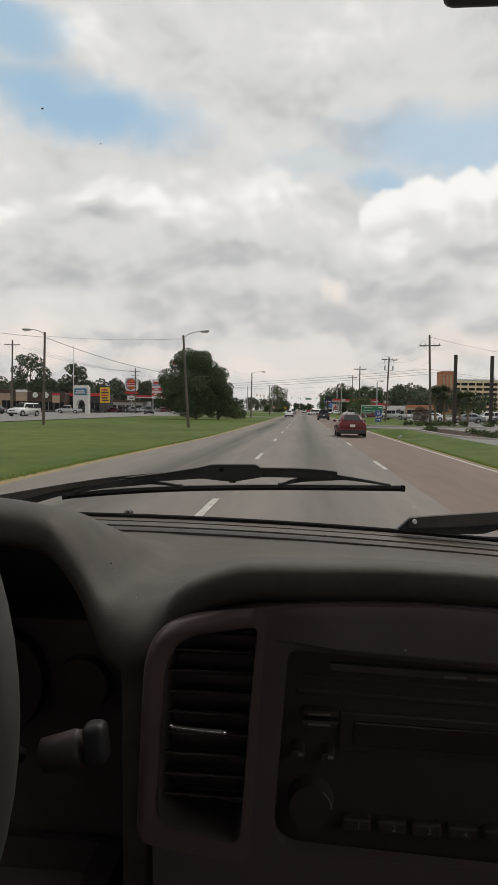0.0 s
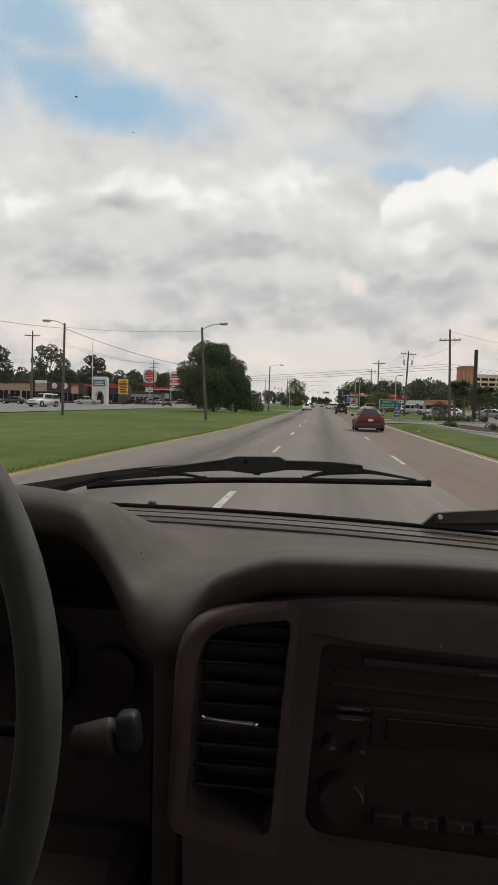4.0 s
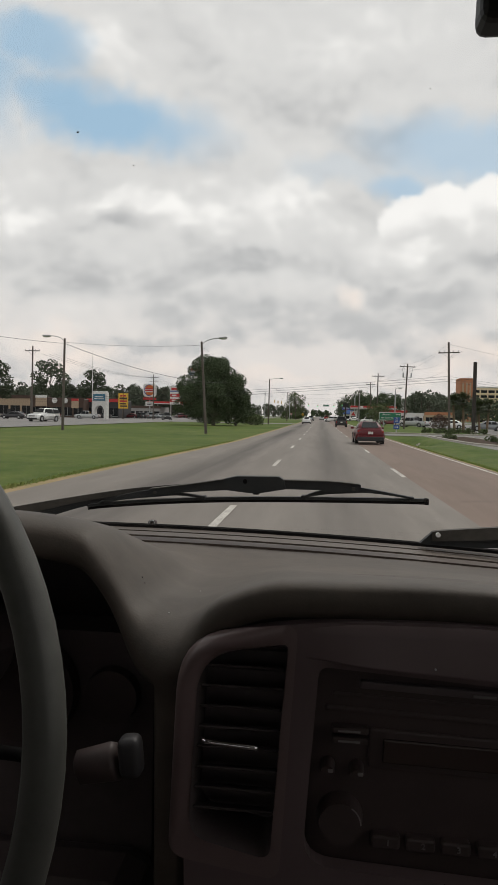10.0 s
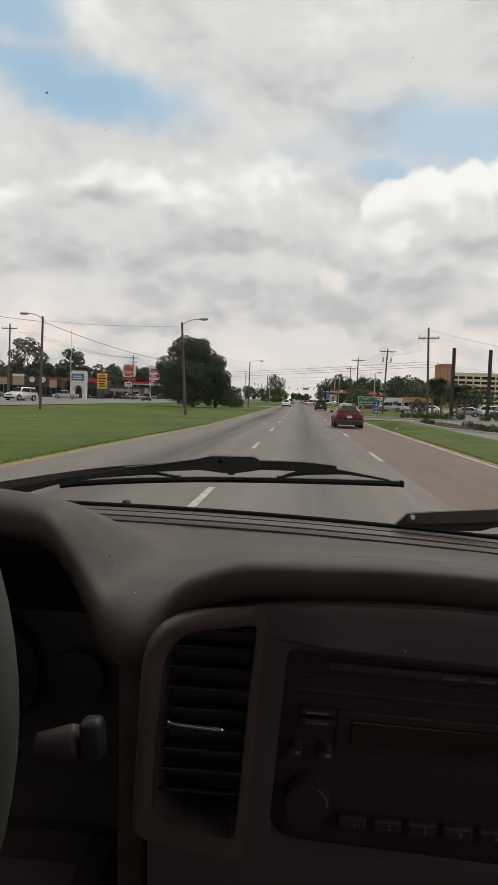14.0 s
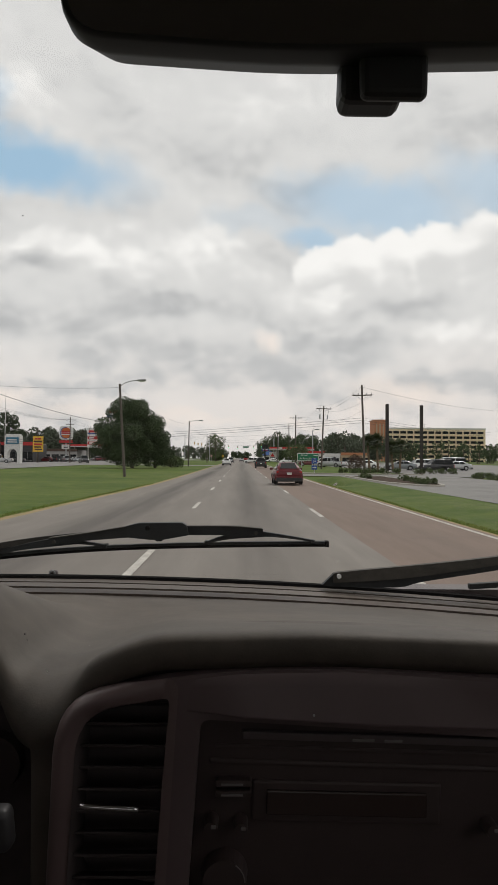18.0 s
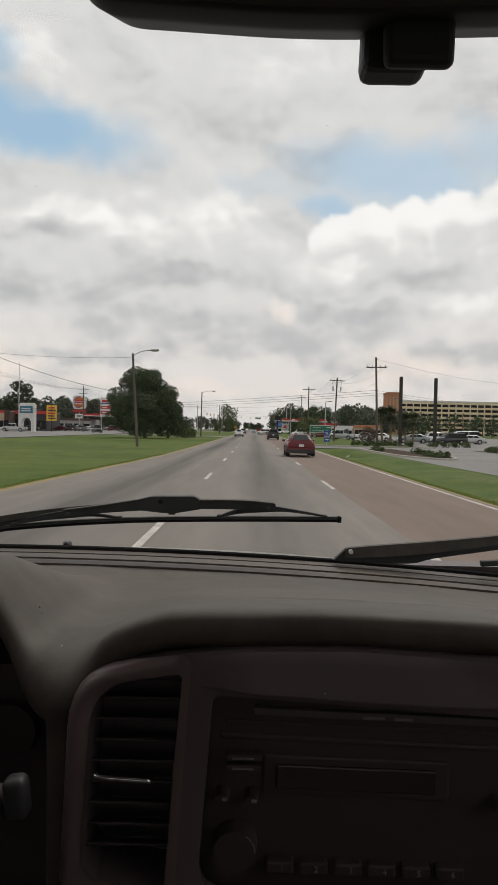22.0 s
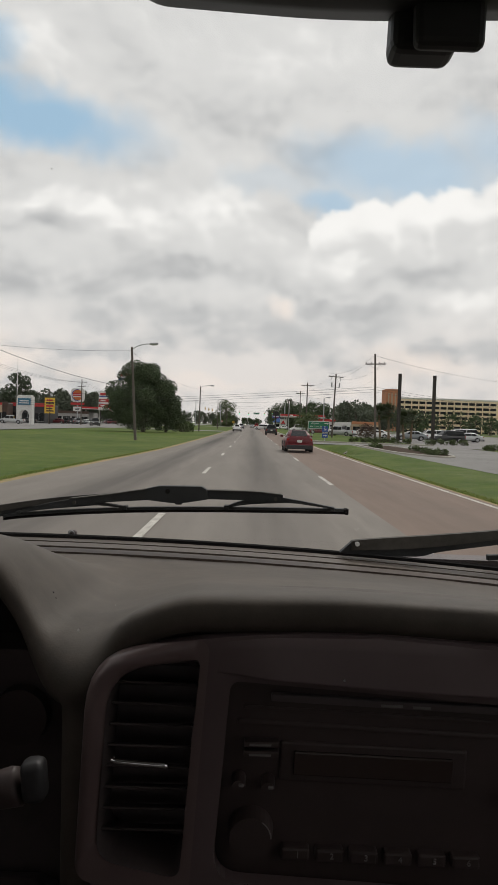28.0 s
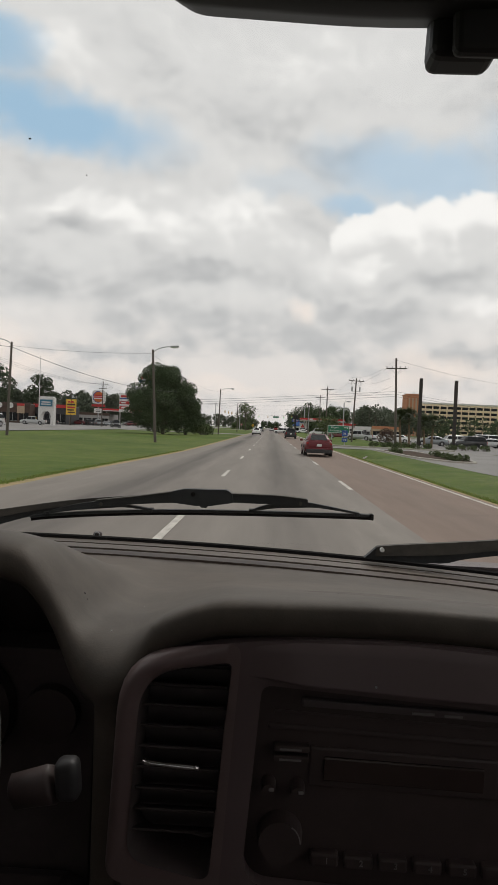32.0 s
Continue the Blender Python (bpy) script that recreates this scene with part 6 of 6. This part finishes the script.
for k in range(17):
    part("roof_rib", rod((-8.6 + 1.07 * k, -0.72, 3.35), (-6.2 + 0.77 * k, 0.98, 5.22), 0.05, None, 4), B_BLUEROOF, loan)
ls = post_sign("shop_sign", 13.5, 347, 4.2, 1.6, 5.2, S_BLUE, "blue and white shop sign on a mast", mast=0.14, border=S_WHITE)
bars(ls, S_WHITE, ((0, 6.05, 3.0, 0.4),))
bars(ls, S_RED, ((0, 5.55, 2.6, 0.2),))
black = post_sign("blank_sign", 12.2, 322, 3.0, 2.1, 6.2, S_BLACK, "blank black sign box on a thick post", mast=0.3)
shop("orange_roof_shop", 38, 212, 9, 8, 3.3, B_TAN, "tan low restaurant with a brick-coloured fascia", B_BRICK, 3)
shop("white_shop", 27.3, 190, 4.4, 6, 2.8, B_WHITE, "small white kiosk beside the car park", B_WHITE, 2)

# ---- buildings and signs on the left ----
diner = shop("brown_shop", -71.5, 168, 15, 12, 5.0, B_BROWN, "dark brown brick restaurant with pale fascia panels", B_BROWN, 5)
part("fascia_panel", box(3.2, 0.2, 3.0, -4.4, -0.25, 3.0, 0.03), B_TAN, diner, "tan panel with a white header")
part("panel_header", box(3.2, 0.1, 0.7, -4.4, -0.38, 5.3), S_WHITE, diner)
part("fascia_panel", box(2.0, 0.2, 2.6, 5.2, -0.25, 2.6, 0.03), B_TAN, diner)
part("panel_header", box(2.0, 0.1, 0.6, 5.2, -0.38, 4.6), S_RED, diner)
for mx_ in (-0.6, 2.4):
    part("medallion", rod((mx_, -0.2, 4.6), (mx_, -0.32, 4.6), 0.75, None, 18), S_WHITE, diner)
shop("dark_shop", -60, 172, 9, 12, 5.0, S_BLACK, "dark low shop with a red band", S_RED, 3)
shop("red_band_shop", -92, 140, 20, 14, 5.5, B_WHITE, "white shop with a red fascia", B_RED, 6)
shop("grey_shop", -70, 232, 22, 14, 3.9, B_GREY, "long grey shop with a brown fascia", B_BROWN, 7)
shop("tan_shop", -58, 300, 18, 12, 5.0, B_TAN, "tan low shop at the cross street", B_RED, 5)
shop("tan_shop", -100, 190, 30, 18, 6.0, B_TAN, "tan shop row behind the car park", B_BROWN, 8)
gas = empty("petrol_canopy", pose(-56, 236, gz(236)), label="red and white canopy of the far petrol station", category="canopy")
part("roof", box(16, 9, 0.9, 0, 0, 5.0, 0.05), S_RED, gas, "red canopy edge")
part("stripe", box(16.06, 9.06, 0.25, 0, 0, 5.0), B_WHITE, gas)
for sx in (-5, 0, 5):
    part("column", box(0.4, 0.4, 5.0, sx, 0, 0), B_WHITE, gas)
arch = empty("arch_sign", pose(-50.4, 142, gz(142) - 0.05, 0, 0, -12), label="white stucco arch sign with a blue panel", category="sign")
part("arch", plate([(-1.9, 0), (-1.9, 6.2), (-1.6, 6.2), (-1.6, 6.5), (-0.9, 6.5), (-0.9, 6.25), (-0.3, 6.25), (-0.3, 6.5), (0.3, 6.5), (0.3, 6.25), (0.9, 6.25), (0.9, 6.5), (1.6, 6.5), (1.6, 6.2), (1.9, 6.2), (1.9, 0), (1.2, 0), (1.2, 2.2), (0.85, 2.9), (0.3, 3.25), (-0.3, 3.25), (-0.85, 2.9), (-1.2, 2.2), (-1.2, 0)], [], 1.0, 0), B_WHITE, arch)
part("panel", box(3.1, 0.1, 1.5, 0, -0.06, 4.3), S_TEAL, arch, "blue lettered panel")
bars(arch, S_WHITE, ((0, 5.1, 2.2, 0.25), (0, 4.65, 2.5, 0.22)), -0.14)
ys_ = post_sign("menu_sign", -50.1, 159, 2.6, 3.9, 2.7, S_BRIGHT, "tall yellow sign with brown-red lettering", mast=0.14, border=S_YELLOW)
bars(ys_, S_RED, ((-0.55, 5.75, 0.5, 0.42), (0.25, 5.75, 0.9, 0.42), (0, 4.35, 1.9, 0.45)))
bars(ys_, B_BROWN, ((0, 5.1, 2.0, 0.42), (-0.1, 3.75, 1.6, 0.35), (0.1, 3.15, 1.8, 0.35)))
rs = empty("round_sign", pose(-54.4, 200, gz(200) - 0.05), label="round white and red restaurant sign on masts", category="sign")
part("disc", plate(rounded([(-2.1, 6.85), (-2.1, 11.05), (2.1, 11.05), (2.1, 6.85)], 1.0, 6), [], 0.4, 0), S_WHITE, rs)
for lo_a, hi_a, cz_, nm in ((12, 168, 9.35, "upper_bun"), (192, 348, 8.55, "lower_bun")):
    part(nm, plate([(1.45 * math.cos(a), cz_ + 1.25 * math.sin(a)) for a in np.radians(np.linspace(lo_a, hi_a, 15))], [], 0.06, -0.06), S_ORANGE, rs)
for z_ in (9.22, 8.66):
    part("red_band", box(2.9, 0.10, 0.42, 0, -0.06, z_, 0.04), S_RED, rs)
part("blue_swoosh", tube([(1.75 * math.cos(a), -0.05, 8.95 + 1.75 * math.sin(a)) for a in np.radians(np.linspace(80, 280, 20))], 0.10, 6), S_BLUE, rs)
part("reader_board", box(2.6, 0.3, 1.4, 0, 0.1, 3.9), S_WHITE, rs)
bars(rs, S_BLACK, ((0, 4.75, 1.6, 0.2), (0, 4.3, 1.3, 0.2)), -0.07)
part("mast", rod((0, 0.25, 0), (0, 0.25, 7.1), 0.2, None, 10), M_STEEL, rs)
part("red_strip", box(4.2, 0.3, 0.7, 0, 0.05, 5.9), S_RED, rs)
pr = post_sign("price_sign", -48.9, 212, 3.5, 6.4, 4.6, S_WHITE, "petrol price sign with red and blue bands", legs=2, mast=0.12)
bars(pr, S_RED, ((0, 9.6, 2.6, 0.7), (0, 7.3, 3.3, 1.0), (0, 5.6, 3.3, 1.0)))
bars(pr, S_BLUE, ((0, 9.0, 3.3, 0.35),))
bars(pr, S_WHITE, ((-0.3, 7.6, 1.6, 0.4), (-0.3, 5.9, 1.6, 0.4)), -0.09)
hi = empty("high_sign", pose(-60, 304, gz(304) - 0.05), label="white petrol sign with a blue band on two tall masts", category="sign")
for sx in (-1.6, 1.6):
    part("mast", rod((sx, 0.2, 0), (sx, 0.2, 22.0), 0.3, 0.25, 10), M_POLED, hi)
part("face", box(7.4, 0.7, 4.4, 0, 0, 20.0, 0.05), S_WHITE, hi)
part("blue_band", box(6.9, 0.1, 0.9, 0, -0.36, 20.5), S_BLUE, hi)
bars(hi, S_RED, ((-1.9, 22.2, 1.3, 1.3), (-0.2, 22.2, 1.3, 1.3), (1.8, 22.2, 1.8, 1.3)), -0.38)
old = empty("pylon_sign", pose(-36, 285, gz(285) - 0.05), label="white pylon sign with red lettering and coloured panels", category="sign")
part("body", box(5.4, 1.2, 10.5, 0, 0, 0, 0.05), B_TAN, old)
part("cap", box(6.0, 1.5, 0.6, 0, 0, 10.5, 0.1), B_GREY, old)
part("header", box(5.2, 0.1, 3.0, 0, -0.62, 7.2, 0.03), S_WHITE, old)
bars(old, S_RED, ((0, 8.8, 4.2, 0.9),), -0.7)
bars(old, S_BLACK, ((0, 7.7, 2.6, 0.5),), -0.7)
for k, m_ in enumerate((S_YELLOW, S_BLUE, S_YELLOW, S_RED, S_YELLOW)):
    part("panel", box(4.8, 0.1, 0.85, 0, -0.62, 2.2 + 0.95 * k, 0.02), m_, old)
warn = empty("warning_sign", pose(-8.6, 312, gz(312)), label="yellow diamond lane-ends warning sign", category="sign")
part("post", rod((0, 0.05, 0), (0, 0.05, 2.4), 0.04, None, 8), M_STEEL, warn)
part("face", plate([(0, 1.5), (-0.75, 2.25), (0, 3.0), (0.75, 2.25)], [], 0.03, 0), S_YELLOW, warn)
bars(warn, S_BLACK, ((0, 2.45, 0.55, 0.09), (0, 2.25, 0.7, 0.09), (0, 2.05, 0.5, 0.09)), -0.03)


def do_not_enter(x, y, turn=0.0):
    o = post_sign("do_not_enter_sign", x, y, 0.76, 0.76, 2.0, S_WHITE, "square white and red do-not-enter sign on a post", turn=turn)
    disc = rod((0, -0.035, 2.38), (0, -0.045, 2.38), 0.36, None, 28)
    part("disc", disc, S_RED, o)
    part("bar", box(0.52, 0.02, 0.11, 0, -0.055, 2.325), S_WHITE, o)
    words("DO NOT", 0.13, S_WHITE, pose(0, -0.06, 2.53, 90, 0, 0), o)
    words("ENTER", 0.13, S_WHITE, pose(0, -0.06, 2.23, 90, 0, 0), o)
    return o


do_not_enter(-12.5, 275)
do_not_enter(-30.0, 272)

# ---- the far crossing: span wires and signals ----
YS = 294
for x, y, h in ((-14.5, 300, 10.5), (15.5, 300, 10.2), (-24, 276, 11.5), (14.2, 272, 10.8)):
    o = empty("signal_pole", pose(x, y, gz(y) - 0.05), label="straight grey steel span-wire pole", category="pole", group="signal poles")
    part("mast", rod((0, 0, 0), (0, 0, h), 0.17, 0.13, 10), M_STEEL, o)
    part("cap", rod((0, 0, h), (0, 0, h + 0.1), 0.15, 0.08, 10), M_STEEL, o)
zb = gz(YS)
wire((-14.5, 300, zb + 9.6), (15.5, 300, zb + 9.4), 2.2, 0.02, "span wire that carries the traffic signals")
wire((-24, 276, zb + 10.6), (14.2, 272, zb + 10.2), 1.6)
wire((-24, 276, zb + 10.0), (14.2, 272, zb + 9.6), 2.0)
wire((-24, 276, zb + 10.4), (-14.5, 300, zb + 9.4), 1.6)
for x in (-5.6, -1.4, 6.0, 9.8):
    t_ = (x + 14.5) / 30
    zw = zb + 9.6 - 0.2 * t_ - 8.8 * t_ * (1 - t_)
    signal(x, 300, zw - 1.4, True, drop=0.36)
for t_ in (5 / 14, 7 / 14, 9 / 14):
    signal(-24 + 9.5 * t_, 276 + 24 * t_, zb + 10.4 - t_ - 6.4 * t_ * (1 - t_) - 1.4, False, turn=80, drop=0.38)
name_sign = empty("street_name_sign", pose(2.4, 300, zb + 6.28), label="green street name sign hung on the span wire", category="sign")
part("face", box(2.7, 0.05, 0.75, 0, 0, 0, 0.02), S_GREEN, name_sign)
words("Aviation Av", 0.52, S_WHITE, pose(0, -0.04, 0.38, 90, 0, 0), name_sign)
part("bracket", box(0.1, 0.1, 0.35, -0.8, 0, 0.75), M_TRIM, name_sign)
part("bracket", box(0.1, 0.1, 0.35, 0.8, 0, 0.75), M_TRIM, name_sign)

# ---- trees and shrubs ----
tree(-16.5, 98, 10.6, 12.0, 11, "broad uneven oak with dense dark leaves", 60000, 0.115, 0.13, name="oak_tree", peaked=True)
tree(-13.4, 101, 7.8, 5.6, 14, "smaller dark oak close beside the broad one", 20000, 0.115, 0.13, name="oak_tree", peaked=True)
bush(-11.5, 108, 2.0, 4.0, 12, "low round shrub beside the oak", 1500, 0.13)
tree(-13.4, 340, 14, 11, 13, "tall pale-green tree on the far median", 3500, 0.3, 0.15, m=M_LEAF3)
for k, (x, y) in enumerate(((-12.6, 124), (-16.5, 146))):
    bush(x, y, 2.3, 3.4, 20 + k, "spreading dark shrub on the median", 2200, 0.15)
for k, (x, y) in enumerate(((-11, 318), (-14, 322), (-12, 330), (-17, 326))):
    bush(x, y, 4.0, 6.5, 30 + k, "large round shrub on the far median", 1600, 0.22)
for k, (x, y) in enumerate(((12.6, 71), (13.6, 72), (14.8, 71.5), (16.2, 72.5), (11.8, 73), (17.4, 71.0), (20.3, 72.5), (21.6, 72.8), (22.9, 72.6), (24.2, 73))):
    bush(x, y, 0.8, 1.3, 40 + k, "small clipped shrub in the car park bed", 500, 0.07)
for k, (x, y, h) in enumerate(((11.5, 40.2, 0.5), (12.1, 41.2, 0.6), (11.9, 43.5, 0.55), (12.2, 47, 0.6), (10.3, 52, 0.5), (10.6, 55, 0.6), (21.4, 49.5, 0.7), (21.6, 51.2, 0.6), (21.3, 53, 0.75), (21.6, 54.8, 0.65), (21.5, 56.5, 0.7), (21.4, 58.2, 0.6))):
    bush(x, y, h, 1.1, 45 + k, "low spreading shrub in the mulched bed" if x < 20 else "low spreading shrub beside the service drive", 500, 0.06)
tree(16.25, 90, 2.3, 2.4, 51, "small reddish crepe myrtle in the bed", 1800, 0.08, 0.2, m=M_MYRTLE)
for k, (x, y, h) in enumerate(((16.6, 82, 3.4), (17.8, 82.6, 3.7), (20.1, 84, 2.8), (21.1, 84.6, 3.0))):
    palm(x, y, h, 60 + k)
for k, (x, y, h, w) in enumerate(((10.8, 118, 4.2, 3.6), (12, 148, 4.8, 4.2), (15, 160, 5.2, 4.4))):
    tree(x, y, h, w, 70 + k, "young leafy tree at the car park", 1600, 0.13, 0.32, name="young_tree", m=M_LEAF3, trunk=0.09)
for k, (x, y, h, w) in enumerate(((-78, 178, 17, 11), (-69, 190, 15, 9), (-90, 170, 16, 10), (-100, 150, 15, 10))):
    tree(x, y, h, w, 80 + k, "tall open pine-like tree behind the shops", 3200, 0.3, 0.35, open_=0.7, m=M_LEAF2, name="pine_tree", trunk=0.25)
for k, (x, y, h, w) in enumerate(((16, 372, 14, 12), (27, 368, 15, 13), (36, 380, 16, 13), (19, 330, 8, 7))):
    tree(x, y, h, w, 90 + k, "dense dark oak beyond the far crossing", 2600, 0.34, 0.12, name="oak_tree")
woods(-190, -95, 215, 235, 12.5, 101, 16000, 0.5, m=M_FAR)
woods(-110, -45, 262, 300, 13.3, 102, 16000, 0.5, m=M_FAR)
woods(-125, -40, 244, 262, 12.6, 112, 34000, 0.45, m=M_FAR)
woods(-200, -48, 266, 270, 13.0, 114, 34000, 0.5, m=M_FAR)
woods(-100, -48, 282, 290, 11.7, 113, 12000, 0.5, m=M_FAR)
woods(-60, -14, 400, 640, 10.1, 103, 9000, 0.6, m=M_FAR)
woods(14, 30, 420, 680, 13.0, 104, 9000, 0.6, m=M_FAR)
woods(14, 42, 312, 340, 14, 105, 12000, 0.42)
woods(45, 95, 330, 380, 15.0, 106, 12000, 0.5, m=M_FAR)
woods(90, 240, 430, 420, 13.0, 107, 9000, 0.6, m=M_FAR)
woods(-320, -200, 240, 280, 16, 108, 8000, 0.7)
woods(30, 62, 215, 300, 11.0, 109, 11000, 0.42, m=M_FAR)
woods(-14, 14, 980, 1000, 12, 110, 3000, 0.9)
woods(60, 190, 250, 330, 9, 111, 8000, 0.5)

# ---- behind the truck: the stretch already driven ----
street_lamp(-10.5, -40, 9, 2.2, -2)
street_lamp(9.5, -24, 9, -2.0, 0.5)
utility_pole(-24, -62, 11.5, ((0.6, 2.6),), (0.5, 0))
utility_pole(-19, -112, 12, ((0.6, 2.6), (2.0, 1.6)), (0, 0), "tb")
utility_pole(-17, -190, 12, ((0.5, 2.6), (1.8, 2.4)), (0, 0))
for k, (x, y) in enumerate(((-13, -36), (-16, -33), (-11.5, -30), (-19, -38))):
    bush(x, y, 3.4, 4.6, 120 + k, "spreading crepe myrtle on the median", 1300, 0.16)
tree(-13.5, -12, 10.5, 8, 131, "tall leafy oak on the median", 4000, 0.22, 0.15, name="oak_tree")
tree(-11.0, -4, 8.0, 6.5, 132, "smaller leafy oak on the median", 3000, 0.2, 0.2, name="oak_tree")
do_not_enter(-9.5, -62)
car(-9.8, -56, "suv", P_WHITE, "white off-roader waiting in the median gap", 90)
for x in (-3.0, 0.2, 4.4):
    t_ = (x + 13) / 26
    signal(x, -86 - 2 * t_, 8.5 - 0.5 * t_ - 4 * t_ * (1 - t_) - 1.4, True, True, drop=0.36)
wire((-13, -86, 8.5), (13, -88, 8.0), 1.0, 0.02, "span wire that carries the traffic signals")
for x, y in ((-13, -86), (13.5, -88)):
    o = empty("signal_pole", pose(x, y, 0), label="straight grey steel span-wire pole", category="pole", group="signal poles")
    part("mast", rod((0, 0, 0), (0, 0, 10), 0.17, 0.13, 10), M_STEEL, o)
sheet("side_street", -30.4, lambda y: left_edge(y) - 0.37, -118, -100, 0.015, M_ROAD, label="asphalt cross street through the grassy median", category="road")
sheet("side_street", 5.5, 120, -118, -100, 0.015, M_ROAD, label="asphalt cross street beside the highway", category="road")
for x0_, x1_, y_ in ((left_edge(-124), 5.0, -124.0), (left_edge(-120), 5.0, -121.2)):
    tagged(link_mesh("stop_line", grid_mesh([[(x, y_ + d, 0.007) for x in (x0_ + 0.2, (x0_ + x1_) / 2, x1_)] for d in (0, 0.5)]), M_LINE), label="worn white stop line across the lanes", category="road marking", kind="structure")
for t_ in (0.25, 0.5, 0.75):
    signal(-26 + 13 * t_, -98 + 12 * t_, 8.9 - 3.2 * t_ * (1 - t_) - 1.6, False, True, turn=70, drop=0.36)
wire((-26, -98, 8.9), (-13, -86, 8.9), 0.8, 0.02, "span wire that carries the traffic signals")
o = empty("signal_pole", pose(-26, -98, 0), label="straight grey steel span-wire pole", category="pole", group="signal poles")
part("mast", rod((0, 0, 0), (0, 0, 10), 0.17, 0.13, 10), M_STEEL, o)
car(-24, -178, "offroader", P_GREEN, "dark green off-roader parked beyond the median", 95)
for k, (x, y) in enumerate(((10.5, -74), (12.0, -73), (13.5, -73.5), (15, -74))):
    bush(x, y, 1.2, 1.9, 150 + k, "clipped dark hedge shrub below the tenant sign", 600, 0.08)
near_name = empty("street_name_sign", pose(2.3, -87.2, 6.35), label="green street name sign on the nearer span wire", category="sign")
part("face", box(2.3, 0.05, 0.45, 0, 0, 0, 0.02), S_GREEN, near_name)
part("bracket", box(0.1, 0.08, 0.5, 0, 0, 0.45), M_TRIM, near_name)
words("HENDERSON", 0.34, S_WHITE, pose(0, -0.04, 0.22, 90, 0, 0), near_name)
car(-19, -100, "pickup", P_WHITE, "white pickup waiting at the side street", 200)
tenants = empty("pylon_sign", pose(12.5, -66, 0), label="white tenant sign with a flat cap beside a hedge", category="sign")
part("body", box(4.2, 0.9, 5.0, 0, 0, 0, 0.05), B_WHITE, tenants)
part("cap", box(4.8, 1.3, 0.35, 0, 0, 5.0, 0.05), B_GREY, tenants)
for k, m_ in enumerate((S_WHITE, S_TEAL, S_WHITE, S_YELLOW, S_WHITE)):
    part("panel", box(3.4, 0.08, 0.7, 0, -0.47, 0.9 + 0.8 * k, 0.02), m_, tenants)
lease = post_sign("leasing_sign", 9.5, -82, 1.4, 2.2, 0.3, S_WHITE, "white and maroon leasing sign on the verge", legs=2)
part("header", box(1.4, 0.06, 0.5, 0, -0.02, 2.0), P_MAROON, lease)
words("LEASING", 0.26, S_WHITE, pose(0, -0.07, 2.32, 90, 0, 0), lease)
shop("strip_mall", 40, -55, 50, 20, 5.5, B_WHITE, "white shopping row behind a car park", B_GREY, 10, 90)
buffet = post_sign("restaurant_sign", 13, -186, 3.2, 2.0, 3.4, S_WHITE, "white and maroon restaurant sign on masts", legs=2, border=P_MAROON, mast=0.15)
bars(buffet, P_MAROON, ((0, 4.6, 2.4, 0.5), (0, 3.8, 2.6, 0.5)))
for k, x in enumerate((15, 16.5)):
    palm(x, -178, 8.5, 140 + k)
